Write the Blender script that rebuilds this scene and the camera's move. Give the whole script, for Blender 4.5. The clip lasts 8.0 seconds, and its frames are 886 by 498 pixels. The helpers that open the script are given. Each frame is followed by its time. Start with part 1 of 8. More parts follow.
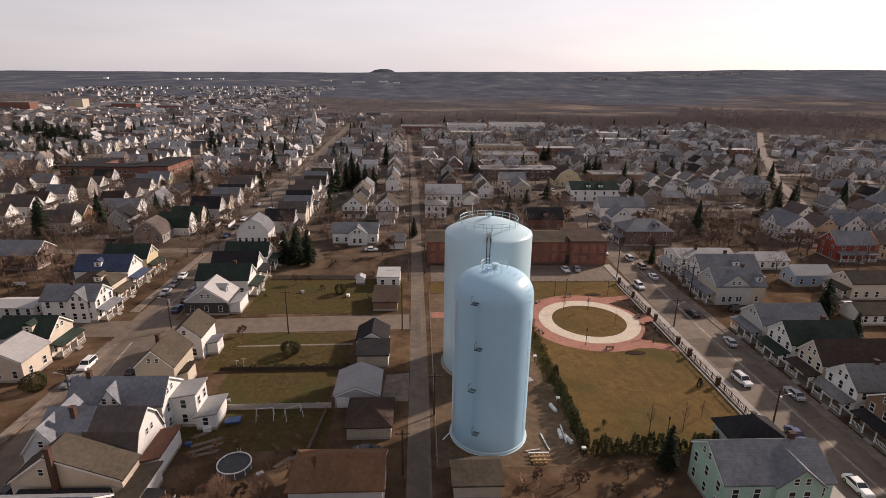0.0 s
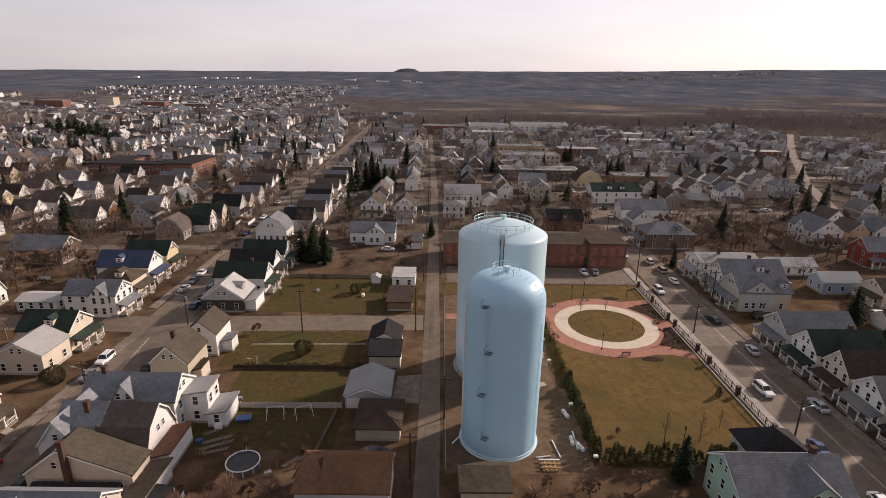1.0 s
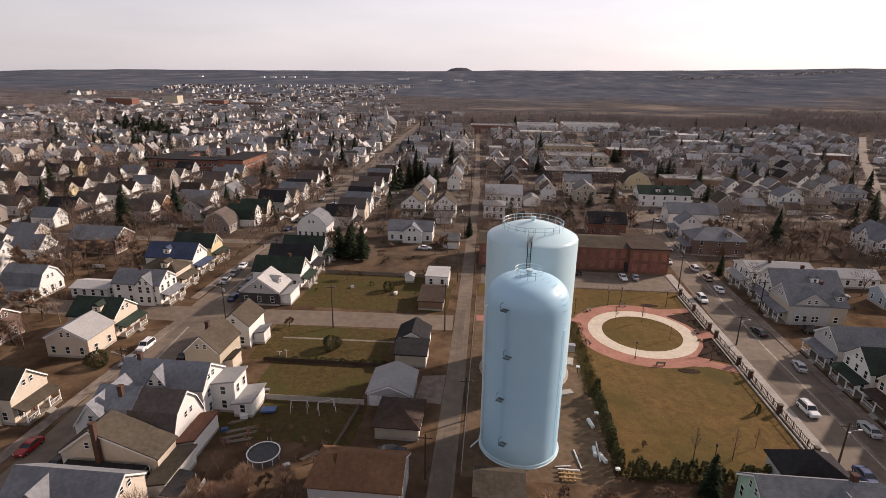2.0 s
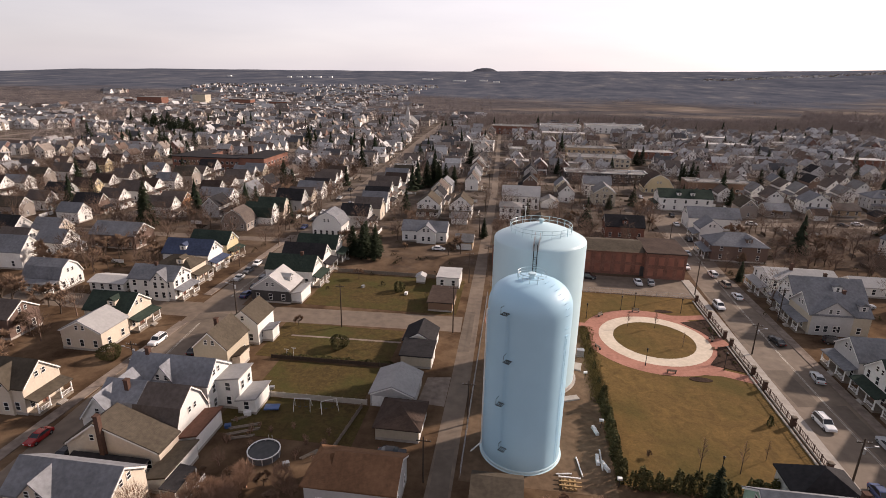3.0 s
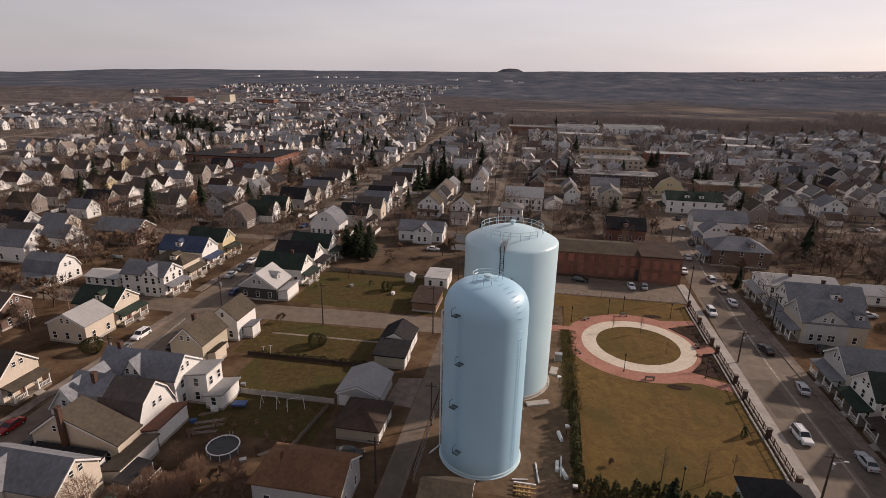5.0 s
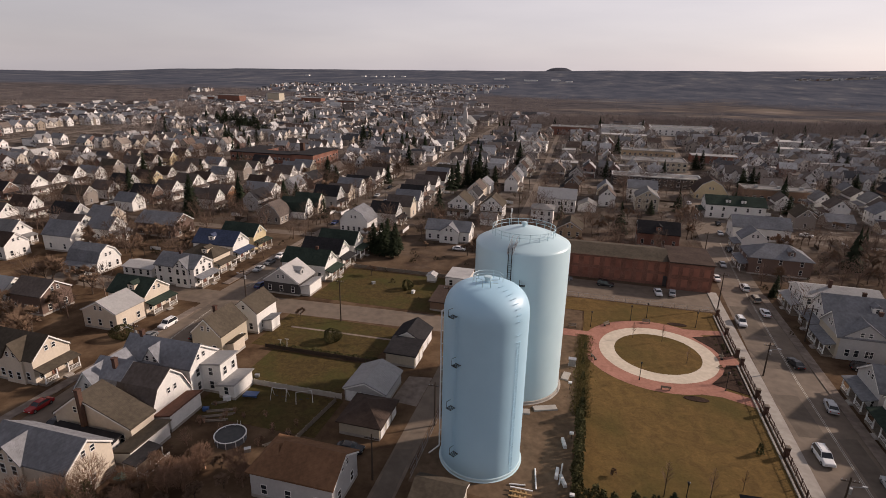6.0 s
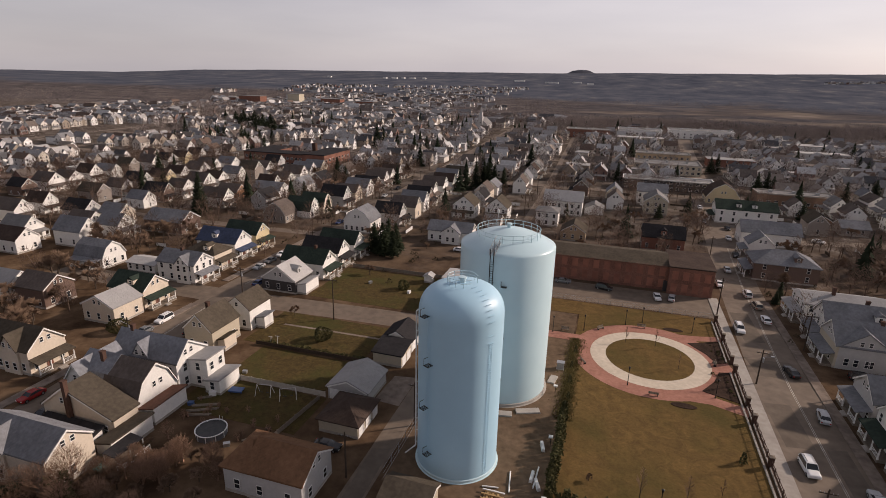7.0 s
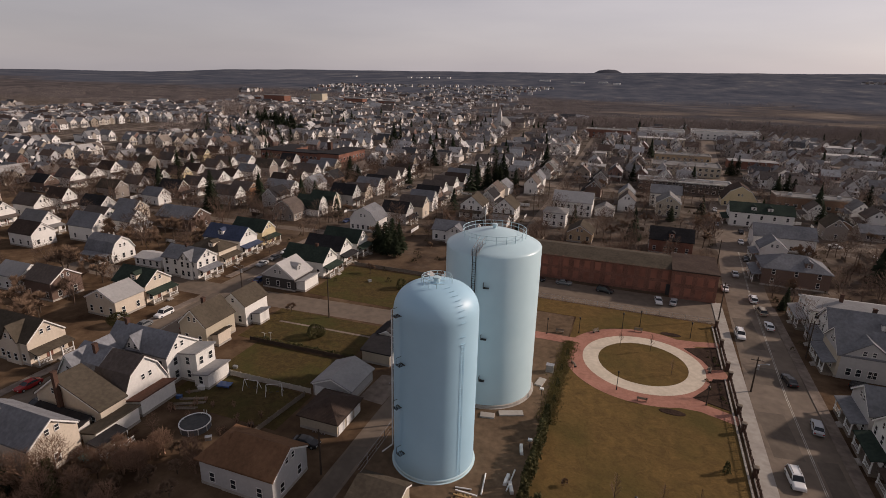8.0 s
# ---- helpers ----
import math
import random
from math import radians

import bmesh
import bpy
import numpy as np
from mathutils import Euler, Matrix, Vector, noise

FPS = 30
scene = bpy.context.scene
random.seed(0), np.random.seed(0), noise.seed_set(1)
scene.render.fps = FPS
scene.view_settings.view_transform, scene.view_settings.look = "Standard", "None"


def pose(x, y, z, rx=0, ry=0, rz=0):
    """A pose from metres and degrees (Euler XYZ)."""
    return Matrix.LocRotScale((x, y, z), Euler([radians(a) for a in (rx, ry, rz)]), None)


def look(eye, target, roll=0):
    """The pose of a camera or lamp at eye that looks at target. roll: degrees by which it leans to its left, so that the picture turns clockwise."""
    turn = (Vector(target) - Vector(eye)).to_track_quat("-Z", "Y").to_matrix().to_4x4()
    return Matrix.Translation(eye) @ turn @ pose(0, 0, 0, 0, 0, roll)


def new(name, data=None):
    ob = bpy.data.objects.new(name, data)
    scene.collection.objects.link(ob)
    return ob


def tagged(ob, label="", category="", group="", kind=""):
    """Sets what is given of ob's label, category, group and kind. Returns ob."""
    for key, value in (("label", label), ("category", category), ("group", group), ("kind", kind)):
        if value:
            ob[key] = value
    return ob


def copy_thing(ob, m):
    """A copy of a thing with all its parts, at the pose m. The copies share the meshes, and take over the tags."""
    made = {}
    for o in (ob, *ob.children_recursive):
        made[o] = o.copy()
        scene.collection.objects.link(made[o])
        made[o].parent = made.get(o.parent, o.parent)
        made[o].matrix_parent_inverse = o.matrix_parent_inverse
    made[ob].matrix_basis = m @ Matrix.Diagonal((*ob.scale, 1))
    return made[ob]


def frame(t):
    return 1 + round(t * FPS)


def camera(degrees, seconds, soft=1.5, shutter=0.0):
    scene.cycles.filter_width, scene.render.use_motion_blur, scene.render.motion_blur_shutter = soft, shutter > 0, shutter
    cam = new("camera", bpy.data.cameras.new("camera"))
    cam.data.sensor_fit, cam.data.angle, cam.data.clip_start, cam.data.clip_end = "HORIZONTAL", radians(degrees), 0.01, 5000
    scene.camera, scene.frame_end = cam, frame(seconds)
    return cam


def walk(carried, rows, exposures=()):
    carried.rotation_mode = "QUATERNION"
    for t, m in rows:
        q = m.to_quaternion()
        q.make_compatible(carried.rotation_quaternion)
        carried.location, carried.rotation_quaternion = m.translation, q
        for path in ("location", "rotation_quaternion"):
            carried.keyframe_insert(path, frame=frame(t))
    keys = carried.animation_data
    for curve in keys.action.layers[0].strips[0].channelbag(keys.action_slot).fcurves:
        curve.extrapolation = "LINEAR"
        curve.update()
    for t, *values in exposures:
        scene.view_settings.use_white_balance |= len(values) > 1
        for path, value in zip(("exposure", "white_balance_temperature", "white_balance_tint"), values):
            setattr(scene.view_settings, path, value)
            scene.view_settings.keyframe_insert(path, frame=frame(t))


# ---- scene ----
cam = camera(78.5, 8.0, soft=0.8)
PATH = [
    (0, (-11.649, -78.535, 57.728), (-11.56, -76.631, 57.123), 0.8),
    (0.5, (-10.891, -77.98, 57.697), (-10.813, -76.076, 57.091), 0.8),
    (1, (-10.052, -77.503, 57.762), (-10.042, -75.597, 57.154), 0.9),
    (1.5, (-8.621, -76.942, 57.705), (-8.707, -75.039, 57.095), 1.0),
    (1.7, (-7.497, -76.73, 57.735), (-7.616, -74.83, 57.124), 0.9),
    (2.8, (-3.786, -75.59, 57.723), (-4.034, -73.703, 57.109), 1.1),
    (3, (-3.178, -75.369, 57.751), (-3.427, -73.482, 57.138), 1.1),
    (3.5, (-0.994, -74.824, 57.783), (-1.156, -72.926, 57.172), 0.9),
    (4, (1.348, -74.21, 57.826), (1.191, -72.312, 57.216), 0.9),
    (4.5, (3.803, -73.772, 57.802), (3.604, -71.878, 57.191), 0.9),
    (5, (6.631, -73.12, 57.71), (6.294, -71.247, 57.097), 1.1),
    (5.2, (7.844, -72.833, 57.818), (7.46, -70.969, 57.203), 1.1),
    (6.3, (14.271, -71.134, 57.928), (13.756, -69.303, 57.311), 1.2),
    (6.5, (15.416, -70.843, 57.75), (14.888, -69.014, 57.136), 1.3),
    (7, (18.669, -69.806, 57.79), (18.107, -67.988, 57.176), 1.3),
    (7.5, (21.977, -68.681, 57.783), (21.378, -66.875, 57.168), 1.2),
    (8, (25.18, -67.409, 57.922), (24.536, -65.619, 57.305), 1.3),
]
walk(cam, [(t, look(eye, target, roll)) for t, eye, target, roll in PATH],
     [(0, 0.15, 6500, 20), (1.5, 0.2, 6500, 20), (3.0, 0.4, 6500, 20), (3.5, 0.38, 6500, 20), (4.0, 0.18, 6500, 20), (4.5, 0.0, 6500, 20), (5, -0.12, 6500, 20), (5.7, -0.12, 6500, 20), (6.5, -0.04, 6500, 20), (7.5, -0.31, 6500, 20), (8, -0.42, 6500, 20)])

# ---- light: low sun ahead and to the right, thin high cloud ----
SUN_AZ, SUN_EL = 32.0, 25.0
sun_dir = Vector((math.cos(radians(SUN_EL)) * math.cos(radians(SUN_AZ)), math.cos(radians(SUN_EL)) * math.sin(radians(SUN_AZ)), math.sin(radians(SUN_EL))))
sun = new("sun", bpy.data.lights.new("sun", "SUN"))
sun.data.energy, sun.data.angle, sun.data.color = 4.5, radians(2.5), (1.0, 0.86, 0.70)
sun.matrix_world = look(sun_dir * 900, (0, 0, 0))
world = bpy.data.worlds.new("world")
scene.world = world
world.use_nodes = True
wn, wl = world.node_tree.nodes, world.node_tree.links
bg = wn["Background"]
sky = wn.new("ShaderNodeTexSky")
sky.sky_type, sky.sun_disc, sky.sun_elevation, sky.sun_rotation = "NISHITA", False, radians(SUN_EL), radians(90 - SUN_AZ)
sky.air_density, sky.dust_density = 1.0, 1.5
wtc = wn.new("ShaderNodeTexCoord")
wmap = wn.new("ShaderNodeMapping")
wmap.inputs["Scale"].default_value = (1.0, 1.0, 6.0)
wnoise = wn.new("ShaderNodeTexNoise")
wnoise.inputs["Scale"].default_value, wnoise.inputs["Detail"].default_value = 2.2, 5
wramp = wn.new("ShaderNodeValToRGB")
wramp.color_ramp.elements[0].position, wramp.color_ramp.elements[1].position = 0.35, 0.7
wramp.color_ramp.elements[0].color, wramp.color_ramp.elements[1].color = (7.1, 6.85, 6.95, 1), (8.4, 8.05, 7.9, 1)


def world_math(op, a, b):
    k = wn.new("ShaderNodeMath")
    k.operation = op
    for i, v in enumerate((a, b)):
        if isinstance(v, (int, float)):
            k.inputs[i].default_value = v
        else:
            wl.new(v, k.inputs[i])
    return k.outputs[0]


def world_span(src, stops):
    """A value that follows stops (input, output) smoothly."""
    k = wn.new("ShaderNodeFloatCurve")
    c = k.mapping.curves[0]
    c.points[0].location, c.points[1].location = stops[0], stops[-1]
    for p in stops[1:-1]:
        c.points.new(*p)
    k.mapping.update()
    wl.new(src, k.inputs[1])
    return k.outputs[0]


# thin cloud: brightest round the sun, dimmer overhead and on the far side
wdot = wn.new("ShaderNodeVectorMath")
wdot.operation = "DOT_PRODUCT"
wdot.inputs[1].default_value = sun_dir
wl.new(wtc.outputs["Generated"], wdot.inputs[0])
toward = world_math("MULTIPLY_ADD", wdot.outputs["Value"], 0.5)
toward.node.inputs[2].default_value = 0.5
wsep = wn.new("ShaderNodeSeparateXYZ")
wl.new(wtc.outputs["Generated"], wsep.inputs[0])
glow = world_math("MULTIPLY", world_span(toward, [(0, 0.58), (0.25, 0.56), (0.42, 0.58), (0.55, 0.66), (0.74, 0.76), (1, 0.90)]), world_span(wsep.outputs[2], [(0, 1.0), (0.2, 0.91), (0.5, 0.58), (1, 0.38)]))
wscale = wn.new("ShaderNodeVectorMath")
wscale.operation = "SCALE"
wl.new(glow, wscale.inputs["Scale"])
wmix = wn.new("ShaderNodeMix")
wmix.data_type = "RGBA"
wmix.inputs[0].default_value = 0.8
wl.new(wtc.outputs["Generated"], wmap.inputs[0])
wl.new(wmap.outputs[0], wnoise.inputs["Vector"])
wl.new(wnoise.outputs[0], wramp.inputs[0])
wl.new(wramp.outputs[0], wscale.inputs[0])
wl.new(sky.outputs[0], wmix.inputs[6])
wl.new(wscale.outputs[0], wmix.inputs[7])
wl.new(wmix.outputs[2], bg.inputs[0])
bg.inputs[1].default_value = 0.13

# ---- materials ----
def mat(name, col, rough=0.8, col2=None, scale=1.0, big=0.08, bump=0.0, metal=0.0, rnd=0.0, island=0.0, stripes=None, spec=None):
    """A weathered surface: col to col2 by fine grain (scale per metre) and broad patches (big per metre); rnd, island: value spread between objects and pieces."""
    m = bpy.data.materials.new(name)
    m.use_nodes = True
    n, l = m.node_tree.nodes, m.node_tree.links
    b = n["Principled BSDF"]
    b.inputs["Roughness"].default_value, b.inputs["Metallic"].default_value = rough, metal
    b.inputs["Specular IOR Level"].default_value = 0.5 if rough < 0.55 else 0.25 if rough < 0.85 else 0.06
    if spec is not None:
        b.inputs["Specular IOR Level"].default_value = spec
    col2 = col2 or tuple(c * 0.72 for c in col)
    geo = n.new("ShaderNodeNewGeometry")
    fine, broad = n.new("ShaderNodeTexNoise"), n.new("ShaderNodeTexNoise")
    fine.inputs["Scale"].default_value, fine.inputs["Detail"].default_value = scale, 6
    broad.inputs["Scale"].default_value, broad.inputs["Detail"].default_value = big, 4
    l.new(geo.outputs["Position"], fine.inputs["Vector"])
    l.new(geo.outputs["Position"], broad.inputs["Vector"])
    add = n.new("ShaderNodeMath")
    add.operation = "MULTIPLY_ADD"
    add.inputs[1].default_value = 0.5
    half = n.new("ShaderNodeMath")
    half.operation = "MULTIPLY"
    half.inputs[1].default_value = 0.5
    l.new(fine.outputs[0], half.inputs[0])
    l.new(broad.outputs[0], add.inputs[0])
    l.new(half.outputs[0], add.inputs[2])
    ramp = n.new("ShaderNodeValToRGB")
    ramp.color_ramp.elements[0].position, ramp.color_ramp.elements[1].position = 0.36, 0.64
    ramp.color_ramp.elements[0].color, ramp.color_ramp.elements[1].color = (*col2, 1), (*col, 1)
    l.new(add.outputs[0], ramp.inputs[0])
    out = ramp.outputs[0]
    if rnd or island:
        hsv = n.new("ShaderNodeHueSaturation")
        rng = n.new("ShaderNodeMapRange")
        spread = rnd or island
        rng.inputs[3].default_value, rng.inputs[4].default_value = 1 - spread, 1 + spread * 0.6
        if rnd:
            l.new(n.new("ShaderNodeObjectInfo").outputs["Random"], rng.inputs[0])
        else:
            l.new(geo.outputs["Random Per Island"], rng.inputs[0])
        l.new(rng.outputs[0], hsv.inputs["Value"])
        l.new(out, hsv.inputs["Color"])
        out = hsv.outputs[0]
    l.new(out, b.inputs["Base Color"])
    if bump or stripes:
        bn = n.new("ShaderNodeBump")
        bn.inputs["Distance"].default_value = bump or 0.02
        l.new(fine.outputs[0], bn.inputs["Height"])
        if stripes:
            w = n.new("ShaderNodeTexWave")
            w.bands_direction, w.wave_profile = stripes[0], "SAW"
            w.inputs["Scale"].default_value = stripes[1]
            l.new(geo.outputs["Position"], w.inputs["Vector"])
            l.new(w.outputs[1], bn.inputs["Height"])
        l.new(bn.outputs[0], b.inputs["Normal"])
    return m


def palette_mat(name, cols, rough=0.8, island=True, stripes=None):
    """One paint or shingle for many pieces: each takes one of the colours by chance, with streaks and patches."""
    m = mat(name, (0.5, 0.5, 0.5), rough, (0.5, 0.5, 0.5), 1.2, 0.15, 0.01, stripes=stripes)
    n, l = m.node_tree.nodes, m.node_tree.links
    b = n["Principled BSDF"]
    pick = n.new("ShaderNodeValToRGB")
    pick.color_ramp.interpolation = "CONSTANT"
    el = pick.color_ramp.elements
    el[0].color, el[0].position = (*cols[0], 1), 0
    el[1].color, el[1].position = (*cols[1], 1), 1 / len(cols)
    for i, c in enumerate(cols[2:], 2):
        el.new(i / len(cols)).color = (*c, 1)
    src = n.new("ShaderNodeNewGeometry").outputs["Random Per Island"] if island else n.new("ShaderNodeObjectInfo").outputs["Random"]
    l.new(src, pick.inputs[0])
    grain = n.new("ShaderNodeTexNoise")
    grain.inputs["Scale"].default_value, grain.inputs["Detail"].default_value = 0.9, 6
    l.new(n.new("ShaderNodeNewGeometry").outputs["Position"], grain.inputs["Vector"])
    rng = n.new("ShaderNodeMapRange")
    rng.inputs[1].default_value, rng.inputs[2].default_value = 0.3, 0.7
    rng.inputs[3].default_value, rng.inputs[4].default_value = 0.72, 1.05
    l.new(grain.outputs[0], rng.inputs[0])
    hsv = n.new("ShaderNodeHueSaturation")
    l.new(rng.outputs[0], hsv.inputs["Value"])
    l.new(pick.outputs[0], hsv.inputs["Color"])
    l.new(hsv.outputs[0], b.inputs["Base Color"])
    return m


W = {k: mat("siding_" + k, c, 0.6, tuple(v * 0.86 for v in c), 2.0, 0.3, 0.02, stripes=("Z", 2.2)) for k, c in {
    "white": (0.80, 0.785, 0.75), "cream": (0.66, 0.575, 0.47), "beige": (0.50, 0.44, 0.34), "grey": (0.48, 0.47, 0.46), "yellow": (0.64, 0.53, 0.33),
    "mint": (0.42, 0.60, 0.48), "red": (0.30, 0.07, 0.05), "brown": (0.24, 0.15, 0.10), "tan": (0.45, 0.34, 0.22), "dark": (0.06, 0.055, 0.055),
    "blue": (0.30, 0.38, 0.48), "umber": (0.17, 0.115, 0.092), "orange": (0.34, 0.16, 0.075), "taupe": (0.30, 0.26, 0.23), "peach": (0.62, 0.44, 0.28)}.items()}
W["brick"] = mat("brick", (0.27, 0.132, 0.096), 0.85, (0.15, 0.076, 0.058), 3.0, 0.3, 0.02)
R = {k: mat("shingle_" + k, c, 0.9, tuple(v * (0.62 if c[0] < 0.3 else 0.82) for v in c), 1.6, 0.25, 0.03, stripes=("Z", 3.0), spec=0.04) for k, c in {
    "grey": (0.245, 0.24, 0.235), "dark": (0.042, 0.040, 0.042), "brown": (0.082, 0.060, 0.050), "green": (0.045, 0.062, 0.050), "blue": (0.08, 0.10, 0.16),
    "tan": (0.104, 0.087, 0.067), "light": (0.46, 0.45, 0.44), "pale": (0.36, 0.355, 0.35), "steel": (0.27, 0.28, 0.305), "slate": (0.235, 0.24, 0.255), "rust": (0.225, 0.125, 0.072), "umber": (0.150, 0.124, 0.110), "red": (0.17, 0.092, 0.068)}.items()}
trim_white = mat("trim_white", (0.80, 0.79, 0.76), 0.5, (0.70, 0.69, 0.66), 3)
glass = mat("window_glass", (0.03, 0.035, 0.04), 0.08, (0.02, 0.022, 0.026), 0.5)
asphalt = mat("asphalt", (0.205, 0.162, 0.125), 0.75, (0.125, 0.098, 0.076), 0.5, 0.06, 0.02, spec=0.15)
concrete = mat("concrete", (0.42, 0.39, 0.35), 0.9, (0.30, 0.27, 0.24), 0.9, 0.15, 0.02)
wood_dark = mat("dark_wood", (0.075, 0.052, 0.038), 0.8, (0.04, 0.03, 0.022), 4)
wood_grey = mat("weathered_wood", (0.26, 0.22, 0.18), 0.85, (0.16, 0.13, 0.10), 3)
metal_dark = mat("dark_metal", (0.03, 0.03, 0.032), 0.5, (0.02, 0.02, 0.02), 3, metal=0.5)
metal_grey = mat("galvanised_metal", (0.45, 0.46, 0.47), 0.45, (0.35, 0.36, 0.37), 3, metal=0.7)
white_paint = mat("white_paint", (0.80, 0.80, 0.79), 0.5, (0.62, 0.61, 0.58), 2)
chim_brick = mat("chimney_brick", (0.105, 0.062, 0.048), 0.9, (0.06, 0.038, 0.030), 4)
worn_walk = mat("worn_sidewalk", (0.27, 0.22, 0.18), 0.95, (0.15, 0.12, 0.10), 0.8, 0.2, 0.02)
paver_red = mat("red_paver", (0.40, 0.20, 0.15), 0.85, (0.28, 0.135, 0.10), 1.5, 0.3, 0.02)
paver_pale = mat("pale_concrete_ring", (0.62, 0.54, 0.44), 0.85, (0.50, 0.43, 0.34), 1.2, 0.3, 0.01)
mulch = mat("mulch", (0.060, 0.038, 0.028), 1.0, (0.028, 0.018, 0.014), 2.5, 0.5, 0.08)

def turf(name, straw, worn, green, k=1.0):
    """Dormant grass: straw and worn patches drawn out in streaks, greener in broad areas, over fine blades."""
    m = mat(name, straw, 1.0, worn, 0.9, 0.09, 0.08)
    n, l = m.node_tree.nodes, m.node_tree.links
    pos = n.new("ShaderNodeNewGeometry").outputs["Position"]

    def layer(scale, detail, rough, lo, hi, distort=0.0):
        t = n.new("ShaderNodeTexNoise")
        t.inputs["Scale"].default_value, t.inputs["Detail"].default_value = scale, detail
        t.inputs["Roughness"].default_value, t.inputs["Distortion"].default_value = rough, distort
        l.new(pos, t.inputs["Vector"])
        r = n.new("ShaderNodeMapRange")
        r.inputs[1].default_value, r.inputs[2].default_value = lo, hi
        l.new(t.outputs[0], r.inputs[0])
        return r.outputs[0]

    def blend(fac, a, c):
        q = n.new("ShaderNodeMix")
        q.data_type = "RGBA"
        l.new(fac, q.inputs[0])
        for i, v in ((6, a), (7, c)):
            if isinstance(v, tuple):
                q.inputs[i].default_value = (*v, 1)
            else:
                l.new(v, q.inputs[i])
        return q.outputs[2]

    base = blend(layer(0.45 * k, 8, 0.72, 0.40, 0.62, 0.8), worn, straw)
    base = blend(layer(0.055 * k, 5, 0.6, 0.46, 0.66), base, green)
    dark = blend(layer(2.2, 6, 0.75, 0.30, 0.70), (0.78, 0.78, 0.78), (1.1, 1.1, 1.1))
    mul = n.new("ShaderNodeMix")
    mul.data_type, mul.blend_type = "RGBA", "MULTIPLY"
    mul.inputs[0].default_value = 1.0
    l.new(base, mul.inputs[6])
    l.new(dark, mul.inputs[7])
    l.new(mul.outputs[2], n["Principled BSDF"].inputs["Base Color"])
    return m


lawn = turf("lawn", (0.168, 0.106, 0.039), (0.112, 0.072, 0.029), (0.092, 0.070, 0.025))
lawn_green = turf("yard_grass", (0.104, 0.074, 0.029), (0.064, 0.046, 0.021), (0.068, 0.064, 0.022), 1.8)
bark = mat("bark", (0.11, 0.085, 0.065), 0.95, (0.06, 0.045, 0.035), 4)
twigs = mat("bare_twigs", (0.26, 0.175, 0.120), 0.95, (0.16, 0.108, 0.076), 1.0, rnd=0.35)
needles = mat("conifer_needles", (0.040, 0.050, 0.028), 0.9, (0.018, 0.026, 0.014), 1.5, 0.4, rnd=0.3)
hedge_green = mat("hedge_leaves", (0.115, 0.104, 0.046), 1.0, (0.052, 0.052, 0.024), 2.0, 0.4, rnd=0.3)
tank_blue = mat("tank_paint", (0.40, 0.625, 0.765), 0.44, (0.365, 0.58, 0.72), 0.25, 0.05)
tank_pale = mat("pale_tank_paint", (0.52, 0.69, 0.745), 0.32, (0.47, 0.64, 0.70), 0.25, 0.05)
wall_mix = palette_mat("far_house_paint", [(0.82, 0.80, 0.78), (0.66, 0.62, 0.57), (0.80, 0.79, 0.77), (0.40, 0.36, 0.32), (0.80, 0.79, 0.77), (0.50, 0.50, 0.51), (0.55, 0.50, 0.43), (0.20, 0.12, 0.10), (0.66, 0.65, 0.64), (0.30, 0.25, 0.2)], 0.7)
roof_mix = palette_mat("far_house_shingle", [(0.22, 0.22, 0.225), (0.34, 0.33, 0.325), (0.16, 0.135, 0.12), (0.40, 0.39, 0.38), (0.26, 0.22, 0.19), (0.10, 0.10, 0.105), (0.36, 0.355, 0.35), (0.15, 0.11, 0.09), (0.50, 0.495, 0.49), (0.24, 0.235, 0.235)], 0.95)


